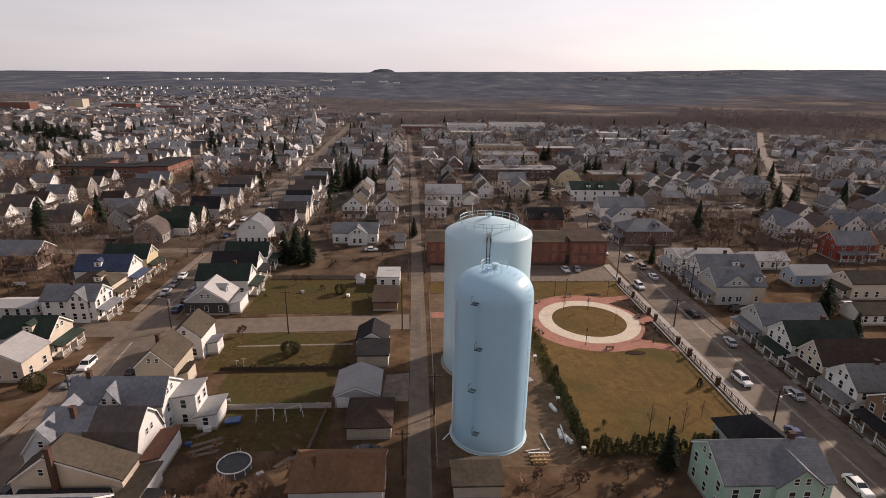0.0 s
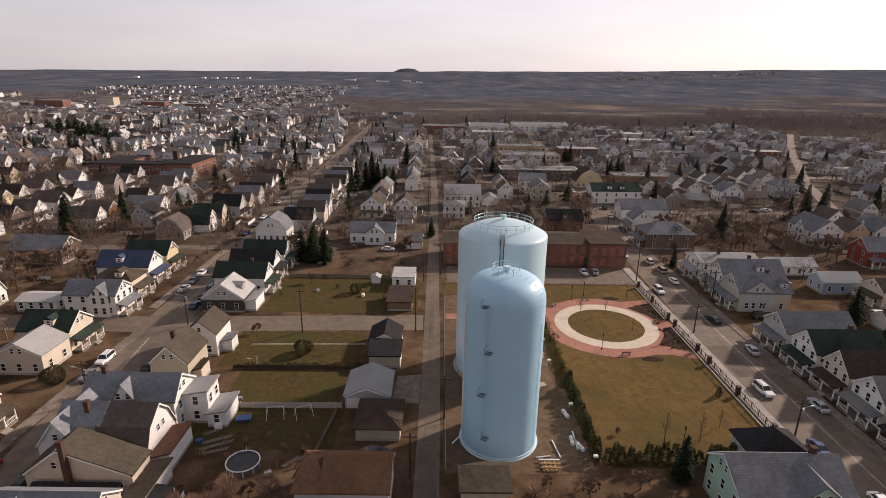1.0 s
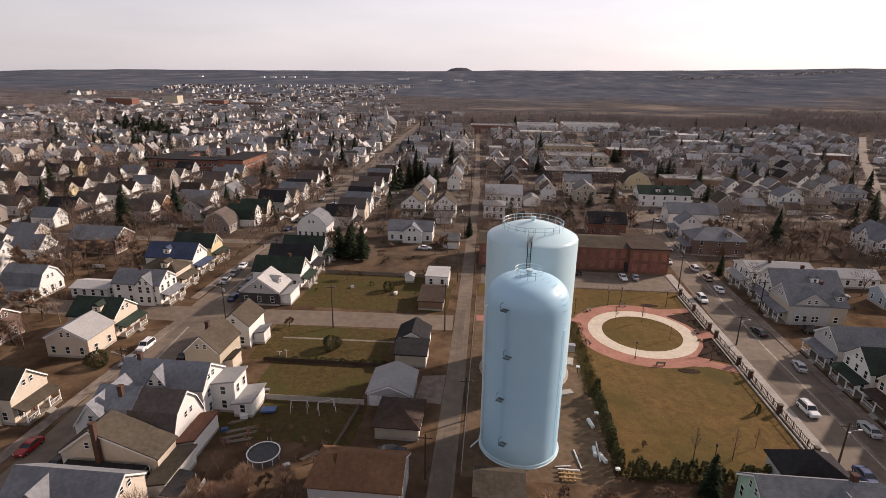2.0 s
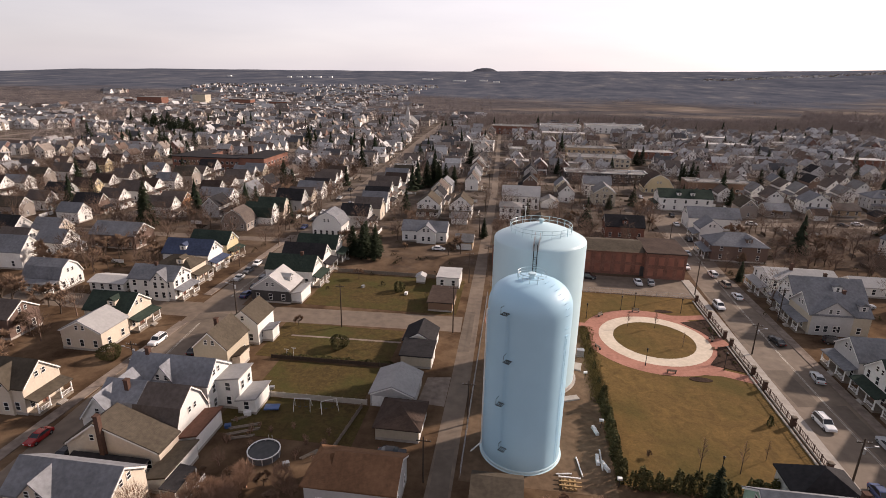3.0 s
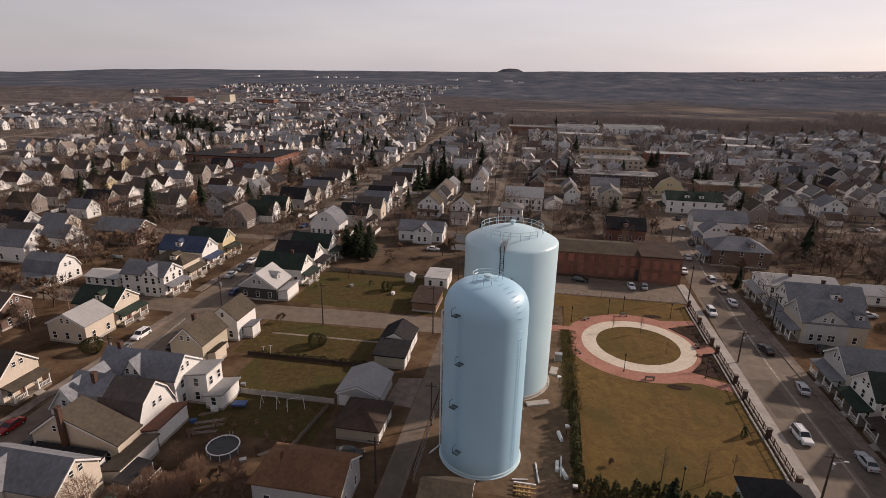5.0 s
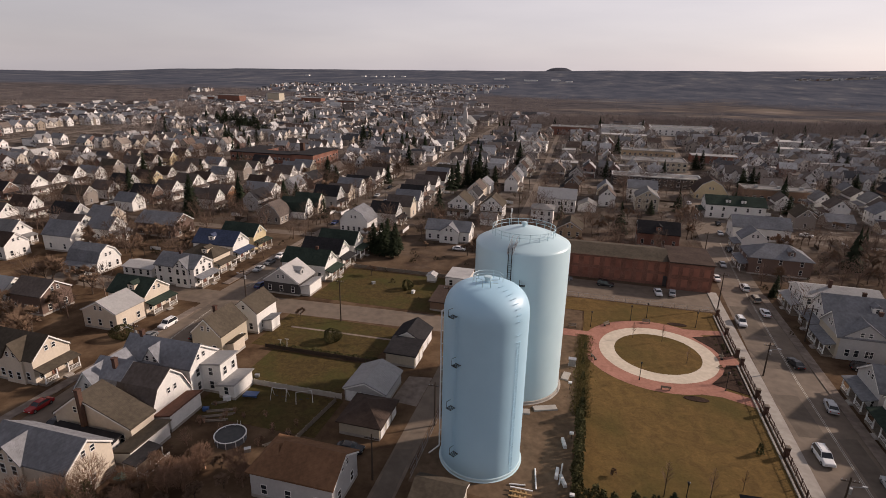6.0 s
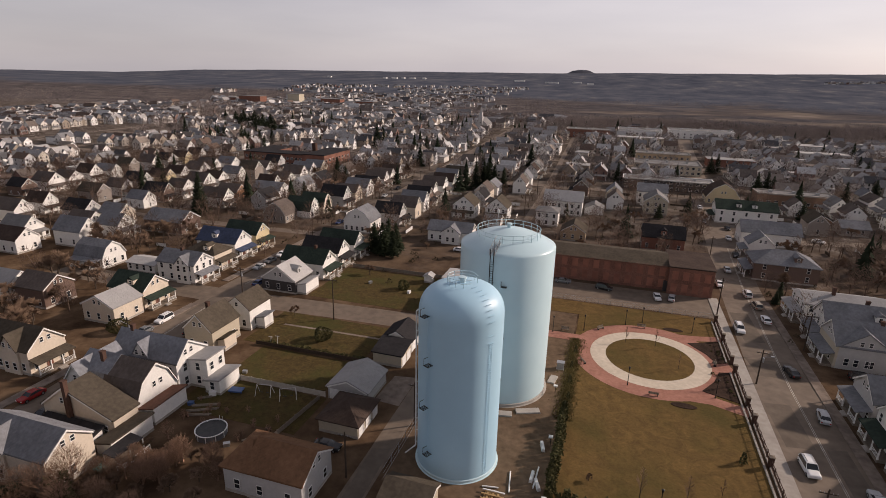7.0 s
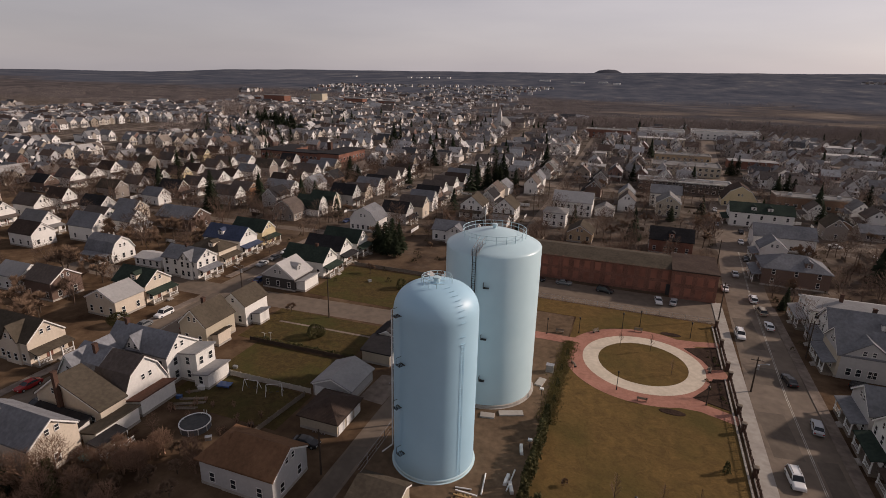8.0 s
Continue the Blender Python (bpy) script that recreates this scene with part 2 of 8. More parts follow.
# ---- mesh tools ----
class Shape:
    """Gathers faces of one part; add boxes, rods, prisms and strips, then turn it into a mesh object with part()."""

    def __init__(self):
        self.v, self.f, self.m = [], [], []

    def poly(self, pts, mi=0):
        k = len(self.v)
        self.v += [tuple(p) for p in pts]
        self.f.append(tuple(range(k, k + len(pts))))
        self.m.append(mi)

    def mesh_of(self, verts, faces, mi=0):
        k = len(self.v)
        self.v += [tuple(p) for p in verts]
        self.f += [tuple(i + k for i in f) for f in faces]
        self.m += [mi] * len(faces)

    def box(self, x0, x1, y0, y1, z0, z1, mi=0):
        self.mesh_of([(x0, y0, z0), (x1, y0, z0), (x1, y1, z0), (x0, y1, z0), (x0, y0, z1), (x1, y0, z1), (x1, y1, z1), (x0, y1, z1)],
                     [(3, 2, 1, 0), (4, 5, 6, 7), (0, 1, 5, 4), (1, 2, 6, 5), (2, 3, 7, 6), (3, 0, 4, 7)], mi)

    def rod(self, a, b, r0, r1=None, n=6, mi=0):
        a, b = Vector(a), Vector(b)
        r1 = r0 if r1 is None else r1
        z = (b - a).normalized()
        x = z.orthogonal().normalized()
        y = z.cross(x)
        ring = [(x * math.cos(math.tau * i / n) + y * math.sin(math.tau * i / n)) for i in range(n)]
        self.mesh_of([a + p * r0 for p in ring] + [b + p * r1 for p in ring],
                     [(i, (i + 1) % n, n + (i + 1) % n, n + i) for i in range(n)] + [tuple(range(n - 1, -1, -1)), tuple(range(n, 2 * n))], mi)

    def lathe(self, prof, n=64, cx=0.0, cy=0.0, mi=0):
        """Turns a list of (radius, height) round the upright axis."""
        vs = [(cx + r * math.cos(math.tau * i / n), cy + r * math.sin(math.tau * i / n), z) for r, z in prof for i in range(n)]
        self.mesh_of(vs, [(k * n + i, k * n + (i + 1) % n, (k + 1) * n + (i + 1) % n, (k + 1) * n + i) for k in range(len(prof) - 1) for i in range(n)], mi)

    def prism(self, pts, h0, h1, mi=0):
        """A plan outline, counter-clockwise, raised from h0 to h1."""
        n = len(pts)
        self.mesh_of([(x, y, h0) for x, y in pts] + [(x, y, h1) for x, y in pts],
                     [tuple(range(n - 1, -1, -1)), tuple(range(n, 2 * n))] + [(i, (i + 1) % n, n + (i + 1) % n, n + i) for i in range(n)], mi)

    def data(self, name, mats, smooth=False):
        me = bpy.data.meshes.new(name)
        me.from_pydata(self.v, [], self.f)
        for m in mats if isinstance(mats, (list, tuple)) else [mats]:
            me.materials.append(m)
        me.polygons.foreach_set("material_index", self.m)
        me.polygons.foreach_set("use_smooth", [smooth] * len(self.f))
        me.update()
        return me


def part(name, shape, mats, parent=None, label="", m=None, smooth=False):
    ob = new(name, shape.data(name, mats, smooth) if isinstance(shape, Shape) else shape)
    if parent:
        ob.parent = parent
    if m is not None:
        ob.matrix_local = m
    if label:
        ob["label"] = label
    return ob


def thing(name, label, category, m=None, group="", kind=""):
    ob = new(name)
    if m is not None:
        ob.matrix_world = m
    return tagged(ob, label, category, group, kind)


def setting(name, shape, mats, label, category, smooth=False):
    return tagged(part(name, shape, mats, smooth=smooth), label, category, kind="structure")


# ---- ground and roads ----
SKYLINE = [(-180, 60), (-60, 24), (-52, 24), (-47, 22), (-41, 48), (-35, 60), (-26, 66), (-15, 75), (-5, 82), (0, 94), (7, 100), (15, 106), (22, 116), (30, 130), (40, 134), (60, 130), (180, 60)]


def height(x, y):
    """Level town, a shallow valley and long wooded ridges at the horizon."""
    d = math.hypot(x, y + 70)
    z = -6.0 * min(1, max(0, (d - 600) / 500))
    if d > 1300:
        u = min(1, (d - 1300) / 3200)
        a = math.degrees(math.atan2(x, y + 70))
        for (a0, z0), (a1, z1) in zip(SKYLINE, SKYLINE[1:]):
            if a0 <= a <= a1:
                ridge = z0 + (z1 - z0) * (a - a0) / (a1 - a0)
        z += u * u * (3 - 2 * u) * (ridge + 6 + 1.0 * math.sin(a * 0.9) + 0.6 * math.sin(a * 2.3))
    return z


def ground_colours():
    m = bpy.data.materials.new("ground")
    m.use_nodes = True
    n, l = m.node_tree.nodes, m.node_tree.links
    b = n["Principled BSDF"]
    b.inputs["Roughness"].default_value = 1.0
    b.inputs["Specular IOR Level"].default_value = 0.0
    geo = n.new("ShaderNodeNewGeometry")
    sep = n.new("ShaderNodeSeparateXYZ")
    l.new(geo.outputs["Position"], sep.inputs[0])

    def noise_of(scale, detail=6, stretch=None):
        t = n.new("ShaderNodeTexNoise")
        t.inputs["Scale"].default_value, t.inputs["Detail"].default_value, t.inputs["Roughness"].default_value = scale, detail, 0.64
        src = geo.outputs["Position"]
        if stretch:
            mp = n.new("ShaderNodeMapping")
            mp.inputs["Scale"].default_value = stretch
            l.new(src, mp.inputs[0])
            src = mp.outputs[0]
        l.new(src, t.inputs["Vector"])
        return t.outputs[0]

    def ramp(src, stops):
        r = n.new("ShaderNodeValToRGB")
        e = r.color_ramp.elements
        e[0].position, e[0].color = stops[0][0], (*stops[0][1], 1)
        e[1].position, e[1].color = stops[-1][0], (*stops[-1][1], 1)
        for p, c in stops[1:-1]:
            e.new(p).color = (*c, 1)
        l.new(src, r.inputs[0])
        return r.outputs[0]

    def mix(fac, a, c):
        k = n.new("ShaderNodeMix")
        k.data_type = "RGBA"
        l.new(fac, k.inputs[0])
        l.new(a, k.inputs[6])
        l.new(c, k.inputs[7])
        return k.outputs[2]

    def span(src, lo, hi):
        r = n.new("ShaderNodeMapRange")
        r.inputs[1].default_value, r.inputs[2].default_value = lo, hi
        l.new(src, r.inputs[0])
        return r.outputs[0]

    lots = ramp(noise_of(0.12, 8), [(0.36, (0.058, 0.037, 0.024)), (0.5, (0.106, 0.069, 0.043)), (0.64, (0.165, 0.112, 0.071))])
    # town earth further off, greyed in its colour to imitate distance haze
    blocks = ramp(noise_of(0.09, 9), [(0.36, (0.056, 0.047, 0.040)), (0.5, (0.108, 0.088, 0.073)), (0.60, (0.160, 0.136, 0.117)), (0.70, (0.27, 0.245, 0.225))])
    fields = ramp(noise_of(0.012, 11, (0.55, 1.0, 1.0)), [(0.34, (0.070, 0.064, 0.066)), (0.46, (0.115, 0.098, 0.090)), (0.56, (0.175, 0.145, 0.122)), (0.66, (0.24, 0.205, 0.175)), (0.74, (0.36, 0.34, 0.32))])
    # distance haze put into the base colour: blue-grey for the far wooded ridges
    hazy_woods = ramp(noise_of(0.011, 13, (1.0, 0.5, 1.0)), [(0.36, (0.062, 0.070, 0.092)), (0.48, (0.086, 0.094, 0.117)), (0.58, (0.106, 0.112, 0.132)), (0.70, (0.18, 0.175, 0.175))])
    scrub = ramp(noise_of(0.02, 10), [(0.38, (0.064, 0.057, 0.059)), (0.52, (0.100, 0.088, 0.087)), (0.66, (0.160, 0.138, 0.128))])

    def plus(a, c, k):
        q = n.new("ShaderNodeMath")
        q.operation = "MULTIPLY_ADD"
        l.new(a, q.inputs[0])
        q.inputs[1].default_value = k
        l.new(c, q.inputs[2])
        return q.outputs[0]

    edge = noise_of(0.0022, 7)
    town = mix(span(sep.outputs[1], 60, 160), lots, blocks)
    thick = ramp(noise_of(0.03, 10, (1.0, 0.6, 1.0)), [(0.35, (0.056, 0.054, 0.060)), (0.52, (0.082, 0.077, 0.082)), (0.70, (0.115, 0.103, 0.100))])
    fields = mix(span(noise_of(0.0045, 9, (0.7, 1.0, 1.0)), 0.46, 0.54), thick, fields)
    near = mix(span(plus(edge, plus(sep.outputs[1], sep.outputs[0], 0.22), 700), 420, 620), scrub, fields)
    far = mix(span(plus(edge, sep.outputs[1], 1300), 1950, 2250), near, hazy_woods)
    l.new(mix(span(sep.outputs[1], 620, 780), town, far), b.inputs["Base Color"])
    return m


g = Shape()
radii = [0, 150, 300, 500, 620, 760, 900, 1100, 1300, 1500, 1700, 1900, 2150, 2400, 2700, 3000, 3300, 3600, 3900, 4200, 4500, 4680]
steps = 360
g.mesh_of([(r * math.sin(math.tau * i / steps), r * math.cos(math.tau * i / steps) - 70, height(r * math.sin(math.tau * i / steps), r * math.cos(math.tau * i / steps) - 70)) for r in radii[1:] for i in range(steps)] + [(0, -70, 0)],
          [(k * steps + i, k * steps + (i + 1) % steps, (k + 1) * steps + (i + 1) % steps, (k + 1) * steps + i) for k in range(len(radii) - 2) for i in range(steps)]
          + [(len(radii[1:]) * steps, (i + 1) % steps, i) for i in range(steps)])
setting("ground", g, ground_colours(), "winter-brown ground running out to scrub, fields and ridges in painted haze", "ground", True)


def strip(s, pts, half, z, mi=0, thick=0.0):
    """A flat ribbon along plan points; half is its half width, one or one for each point."""
    hs = half if isinstance(half, (list, tuple)) else [half] * len(pts)
    a, c = [], []
    for i, (x, y) in enumerate(pts):
        p, q = Vector(pts[max(i - 1, 0)]), Vector(pts[min(i + 1, len(pts) - 1)])
        d = (q - p).normalized()
        a.append((x - d.y * hs[i], y + d.x * hs[i]))
        c.append((x + d.y * hs[i], y - d.x * hs[i]))
    for i in range(len(pts) - 1):
        s.poly([(*c[i], z), (*c[i + 1], z), (*a[i + 1], z), (*a[i], z)], mi)
        if thick:
            for e in (a, c):
                s.poly([(*e[i], z), (*e[i + 1], z), (*e[i + 1], z - thick), (*e[i], z - thick)], mi)


def road(name, pts, half, z, label, material=None):
    s = Shape()
    strip(s, pts, half, z)
    return setting(name, s, material or asphalt, label, "road")


LEFT = [(-68, -60), (-71.5, -20), (-74, 10), (-76.5, 45), (-77.5, 110), (-80, 155), (-84, 260), (-90, 420), (-96, 640)]
RIGHT = [(56, -90), (56, -20), (56, 40), (58, 100), (61, 150), (66, 250), (76, 420), (90, 620)]
ALLEY = [(-11.6, -80), (-11.6, 20), (-12.4, 100), (-13.5, 200), (-17, 330), (-24, 560)]
road("road_left", LEFT, [5.2, 5.2, 5.2, 5.2, 4.8, 4.4, 4.2, 4.0, 4.0], 0.030, "cracked grey asphalt street between rows of houses")
road("road_right", RIGHT, 5.6, 0.030, "cracked grey asphalt street beside the park")
road("road_alley", ALLEY, [1.9, 1.9, 1.8, 1.7, 1.6, 1.6], 0.034, "narrow patched asphalt alley")
road("road_cross", [(-14, 44), (-40, 43), (-78, 41), (-135, 41)], 4.2, 0.022, "grey asphalt side street")
road("road_cross_far", [(-240, 99), (-110, 100.5), (-79, 102.5)], 2.4, 0.024, "narrow side street")
DIAG = [(59, 150), (112, 163), (160, 166), (178, 178), (192, 208), (206, 241), (243, 305), (281, 375), (335, 465), (391, 557)]
road("road_diagonal", DIAG, 3.0, 0.026, "pale sunlit street running out of town")
for i, x in enumerate((-160, -224, -296, -368, -440)):
    road("road_back", [(x, 112 if x == -160 else -20), (x, 200), (x - 8, 420), (x - 16, 640)], 4.0, 0.02 + 0.001 * i, "quiet residential street")
for i, (y, x0, x1) in enumerate(((232, -440, 66), (330, -440, 420), (440, -440, 420), (262, 66, 330), (545, -420, 380))):
    road("road_crossing", [(x0, y), (x1, y)], 3.6, 0.012 + 0.001 * i, "quiet side street between blocks")
line_paint = mat("road_paint", (0.50, 0.47, 0.40), 0.8, (0.26, 0.23, 0.20), 0.6, 0.3)
for name, pts in (("road_line_right", [(57.1, -80), (57.1, 40), (59.1, 100), (61.6, 140)]), ("road_line_left", [(-70.5, -30), (-73.6, 10), (-76.0, 34)]), ("road_line_left", [(-76.6, 50), (-77.2, 108)])):
    for o in (-0.13, 0.13):
        s = Shape()
        strip(s, [(x + o, y) for x, y in pts], 0.06, 0.036)
        setting(name, s, line_paint, "faded double centre line on asphalt", "road marking")
for x0, x1, y0, y1, z in ((50.8, 56.0, 20, 34, 0.033), (57.6, 61.2, 2, 22, 0.033), (51.0, 61.0, 44, 52, 0.0345), (-79.0, -70.0, 28, 40, 0.033), (-13.2, -10.0, -16, -2, 0.038), (-13.8, -11.0, 30, 52, 0.038), (52.0, 57.0, 60, 78, 0.033)):
    s = Shape()
    k = (x1 - x0) * 0.12
    s.prism([(x0 + k, y0), (x1, y0 + 0.6), (x1 - k, y1), (x0, y1 - 0.8)], z - 0.004, z)
    setting("road_patch", s, mat("asphalt_patch", (0.165, 0.135, 0.108), 0.9, (0.115, 0.094, 0.076), 0.7, 0.2, 0.02), "darker asphalt repair patch", "road patch")
s = Shape()
s.box(48.0, 50.4, -60, 86, 0.0, 0.16)
setting("pavement_park", s, concrete, "pale concrete sidewalk with kerb along the park fence", "sidewalk")
s = Shape()
s.box(61.6, 63.6, -60, 88, 0.0, 0.15)
setting("pavement_houses", s, worn_walk, "concrete sidewalk with kerb before the houses", "sidewalk")
for x0, x1, y0, y1 in ((-81.2, -79.0, -30, 34), (-84.6, -82.4, 50, 108)):
    s = Shape()
    s.box(x0, x1, y0, y1, 0, 0.15)
    setting("pavement_left", s, worn_walk, "worn concrete sidewalk beside the street", "sidewalk")
s = Shape()
s.prism([(-9, -9), (14.4, -9), (14.4, 62), (-9, 62)], 0.0, 0.016)
setting("tank_yard", s, mat("gravel_dirt", (0.175, 0.120, 0.078), 1.0, (0.090, 0.062, 0.040), 0.8, 0.12, 0.06), "bare dirt and gravel round the tanks", "ground")
s = Shape()
s.prism([(14.8, -6), (46.6, -6), (46.6, 70.5), (-8.5, 70.5), (-8.5, 62.2), (14.8, 62.2)], 0.0, 0.045)
setting("park_lawn", s, lawn, "dormant yellow-brown park lawn", "lawn")
s = Shape()
s.box(-8, 50.0, 71.5, 85.5, 0, 0.02)
setting("parking_lot", s, asphalt, "asphalt lot before the brick building", "parking lot")
for x0, x1, y0, y1 in ((-56, -27, 21.5, 38), (-50, -28.5, 8.3, 20.6), (-52, -27, -4, 7.2), (-56, -16, 49, 73)):
    s = Shape()
    s.box(x0, x1, y0, y1, 0, 0.03)
    setting("yard_lawn", s, lawn_green, "patchy brown and green back-yard grass", "lawn")

s = Shape()
strip(s, [(-52, 31.6), (-40, 32.0), (-26.5, 32.3)], 0.35, 0.04)
setting("garden_path", s, worn_walk, "narrow pale path across the back lawn", "path")
s = Shape()
s.prism([(-18.7, 9.8), (-13.6, 9.4), (-13.6, 19.6), (-18.2, 18.8)], 0.0, 0.02)
setting("driveway", s, worn_walk, "pale worn concrete apron before the garage", "driveway")


# ---- the two standpipes ----
def dome(r, wall, rise, n=10):
    """Profile of a tank: foot flange, wall, rounded shoulder, shallow crown."""
    return [(max(0.02, r * math.cos(t) ** 0.72), wall + rise * math.sin(t) ** 0.80) for t in [math.pi / 2 * i / 18 for i in range(19)]]


def ring_rail(t, parent, cx, cy, r, z, n, h=1.05, name="guard_rail"):
    s = Shape()
    for zz in (z + h, z + h * 0.55):
        for i in range(n * 3):
            a, b = math.tau * i / (n * 3), math.tau * (i + 1) / (n * 3)
            s.rod((cx + r * math.cos(a), cy + r * math.sin(a), zz), (cx + r * math.cos(b), cy + r * math.sin(b), zz), 0.045, n=5)
    for i in range(n):
        a = math.tau * i / n
        s.rod((cx + r * math.cos(a), cy + r * math.sin(a), z - 0.3), (cx + r * math.cos(a), cy + r * math.sin(a), z + h), 0.05, n=5)
    return part(name, s, tank_pale, parent)


def standpipe():
    t = thing("water_tower", "tall pale blue steel standpipe water tank with domed top", "water tower", pose(0.12, 0, 0) @ Matrix.Diagonal((1.03, 1.03, 1, 1)))
    s = Shape()
    s.lathe([(6.05, 0.0), (6.05, 24.9)] + dome(6.05, 24.9, 4.7)[1:], 96)
    part("shell", s, tank_blue, t, smooth=True)
    s = Shape()
    s.lathe([(6.06, 0.55), (6.14, 0.52), (6.2, 0.42), (6.2, 0.1), (6.36, 0.06), (6.36, 0.0)], 96)
    part("foot_ring", s, tank_pale, t, "pale base ring")
    s = Shape()
    s.lathe([(0.0, 30.5), (0.55, 30.45), (0.6, 30.2), (0.42, 30.1), (0.42, 29.5)], 20)
    part("vent_cap", s, tank_pale, t)
    s = Shape()
    for i in range(10):
        a0, a1 = radians(20 + 30 * i), radians(50 + 30 * i)
        for zz in (30.6, 30.1):
            s.rod((2.1 * math.cos(a0), 2.1 * math.sin(a0), zz), (2.1 * math.cos(a1), 2.1 * math.sin(a1), zz), 0.04, n=5)
        s.rod((2.1 * math.cos(a0), 2.1 * math.sin(a0), 29.2), (2.1 * math.cos(a0), 2.1 * math.sin(a0), 30.6), 0.045, n=5)
    part("crown_rail", s, tank_pale, t)
    # ladder with four rest brackets on the near side
    a = radians(241)
    ux, uy, tx, ty = math.cos(a), math.sin(a), -math.sin(a), math.cos(a)
    s = Shape()
    for o in (-0.23, 0.23):
        s.rod((ux * 6.2 + tx * o, uy * 6.2 + ty * o, 3), (ux * 6.2 + tx * o, uy * 6.2 + ty * o, 26), 0.025, n=4)
    for k in range(70):
        z = 3 + k * 0.33
        s.rod((ux * 6.2 - tx * 0.23, uy * 6.2 - ty * 0.23, z), (ux * 6.2 + tx * 0.23, uy * 6.2 + ty * 0.23, z), 0.014, n=4)
    part("ladder", s, tank_blue, t)
    for k, z in enumerate((26.2, 19.0, 11.7, 4.2)):
        o = 0.5 if k % 2 else -0.3
        bx, by = ux * 6.25 + tx * o, uy * 6.25 + ty * o
        base = None
        bars = [(-0.5, 0, 0.5, 0, 0, 0, 0.06, "rest_bracket"), (-0.5, 0.85, 0.5, 0.85, 0, 0, 0.06, "edge_bar"), (-0.45, 0.8, -0.45, 0.8, 0, 1.0, 0.035, "post"), (-0.45, 0.8, -0.45, 0, 1.0, 1.0, 0.035, "hand_rail")]
        bars += [((q - 2) * 0.2, 0, (q - 2) * 0.2, 0.85, 0, 0, 0.045, "grating_bar") for q in range(5)]
        for c0, d0, c1, d1, h0, h1, rad, kind in bars:
            s = Shape()
            s.rod((bx + tx * c0 + ux * d0, by + ty * c0 + uy * d0, z + h0), (bx + tx * c1 + ux * d1, by + ty * c1 + uy * d1, z + h1), rad, n=4)
            ob = part(kind, s, metal_dark, base or t, "" if base else "dark steel rest platform")
            base = base or ob
    # pipe and cable run on the park side, with rungs over the shoulder
    a = radians(-33)
    ux, uy, tx, ty = math.cos(a), math.sin(a), -math.sin(a), math.cos(a)
    s = Shape()
    for o, r in ((-0.24, 0.022), (0.24, 0.022)):
        s.rod((ux * 6.1 + tx * o, uy * 6.1 + ty * o, 0.5), (ux * 6.1 + tx * o, uy * 6.1 + ty * o, 22.5), r, n=6)
    for k in range(34):
        z = 0.8 + k * 0.64
        s.rod((ux * 6.1 - tx * 0.26, uy * 6.1 - ty * 0.26, z), (ux * 6.1 + tx * 0.26, uy * 6.1 + ty * 0.26, z), 0.03, n=4)
    part("cable_run", s, tank_blue, t, "bundled pipes and clamps on the tank wall")
    prof = [p for p in dome(6.05, 24.9, 4.7)]
    for k, (r, z) in enumerate([(6.05, 22.4), (6.05, 23.5)] + prof[1:16:2]):
        s = Shape()
        s.rod((ux * (r + 0.12) - tx * 0.45, uy * (r + 0.12) - ty * 0.45, z + 0.12), (ux * (r + 0.12) + tx * 0.45, uy * (r + 0.12) + ty * 0.45, z + 0.12), 0.05, n=4)
        s.rod((ux * (r - 0.05), uy * (r - 0.05), z), (ux * (r + 0.14), uy * (r + 0.14), z + 0.13), 0.05, n=4)
        part("dome_step", s, tank_blue, t)
    # overflow pipe on the alley side
    s = Shape()
    a = radians(197)
    px, py = 6.34 * math.cos(a), 6.34 * math.sin(a)
    s.rod((px, py, 1.8), (px, py, 25.0), 0.11, n=8)
    s.rod((px, py, 25.0), (px * 0.93, py * 0.93, 25.3), 0.11, n=8)
    s.rod((px, py, 1.8), (px * 1.25, py * 1.25, 0.3), 0.11, n=8)
    for k in range(11):
        z = 2.5 + 2.15 * k
        s.rod((px, py, z), (px * 0.92, py * 0.92, z), 0.05, n=4)
    part("overflow_pipe", s, white_paint, t, "white overflow pipe")


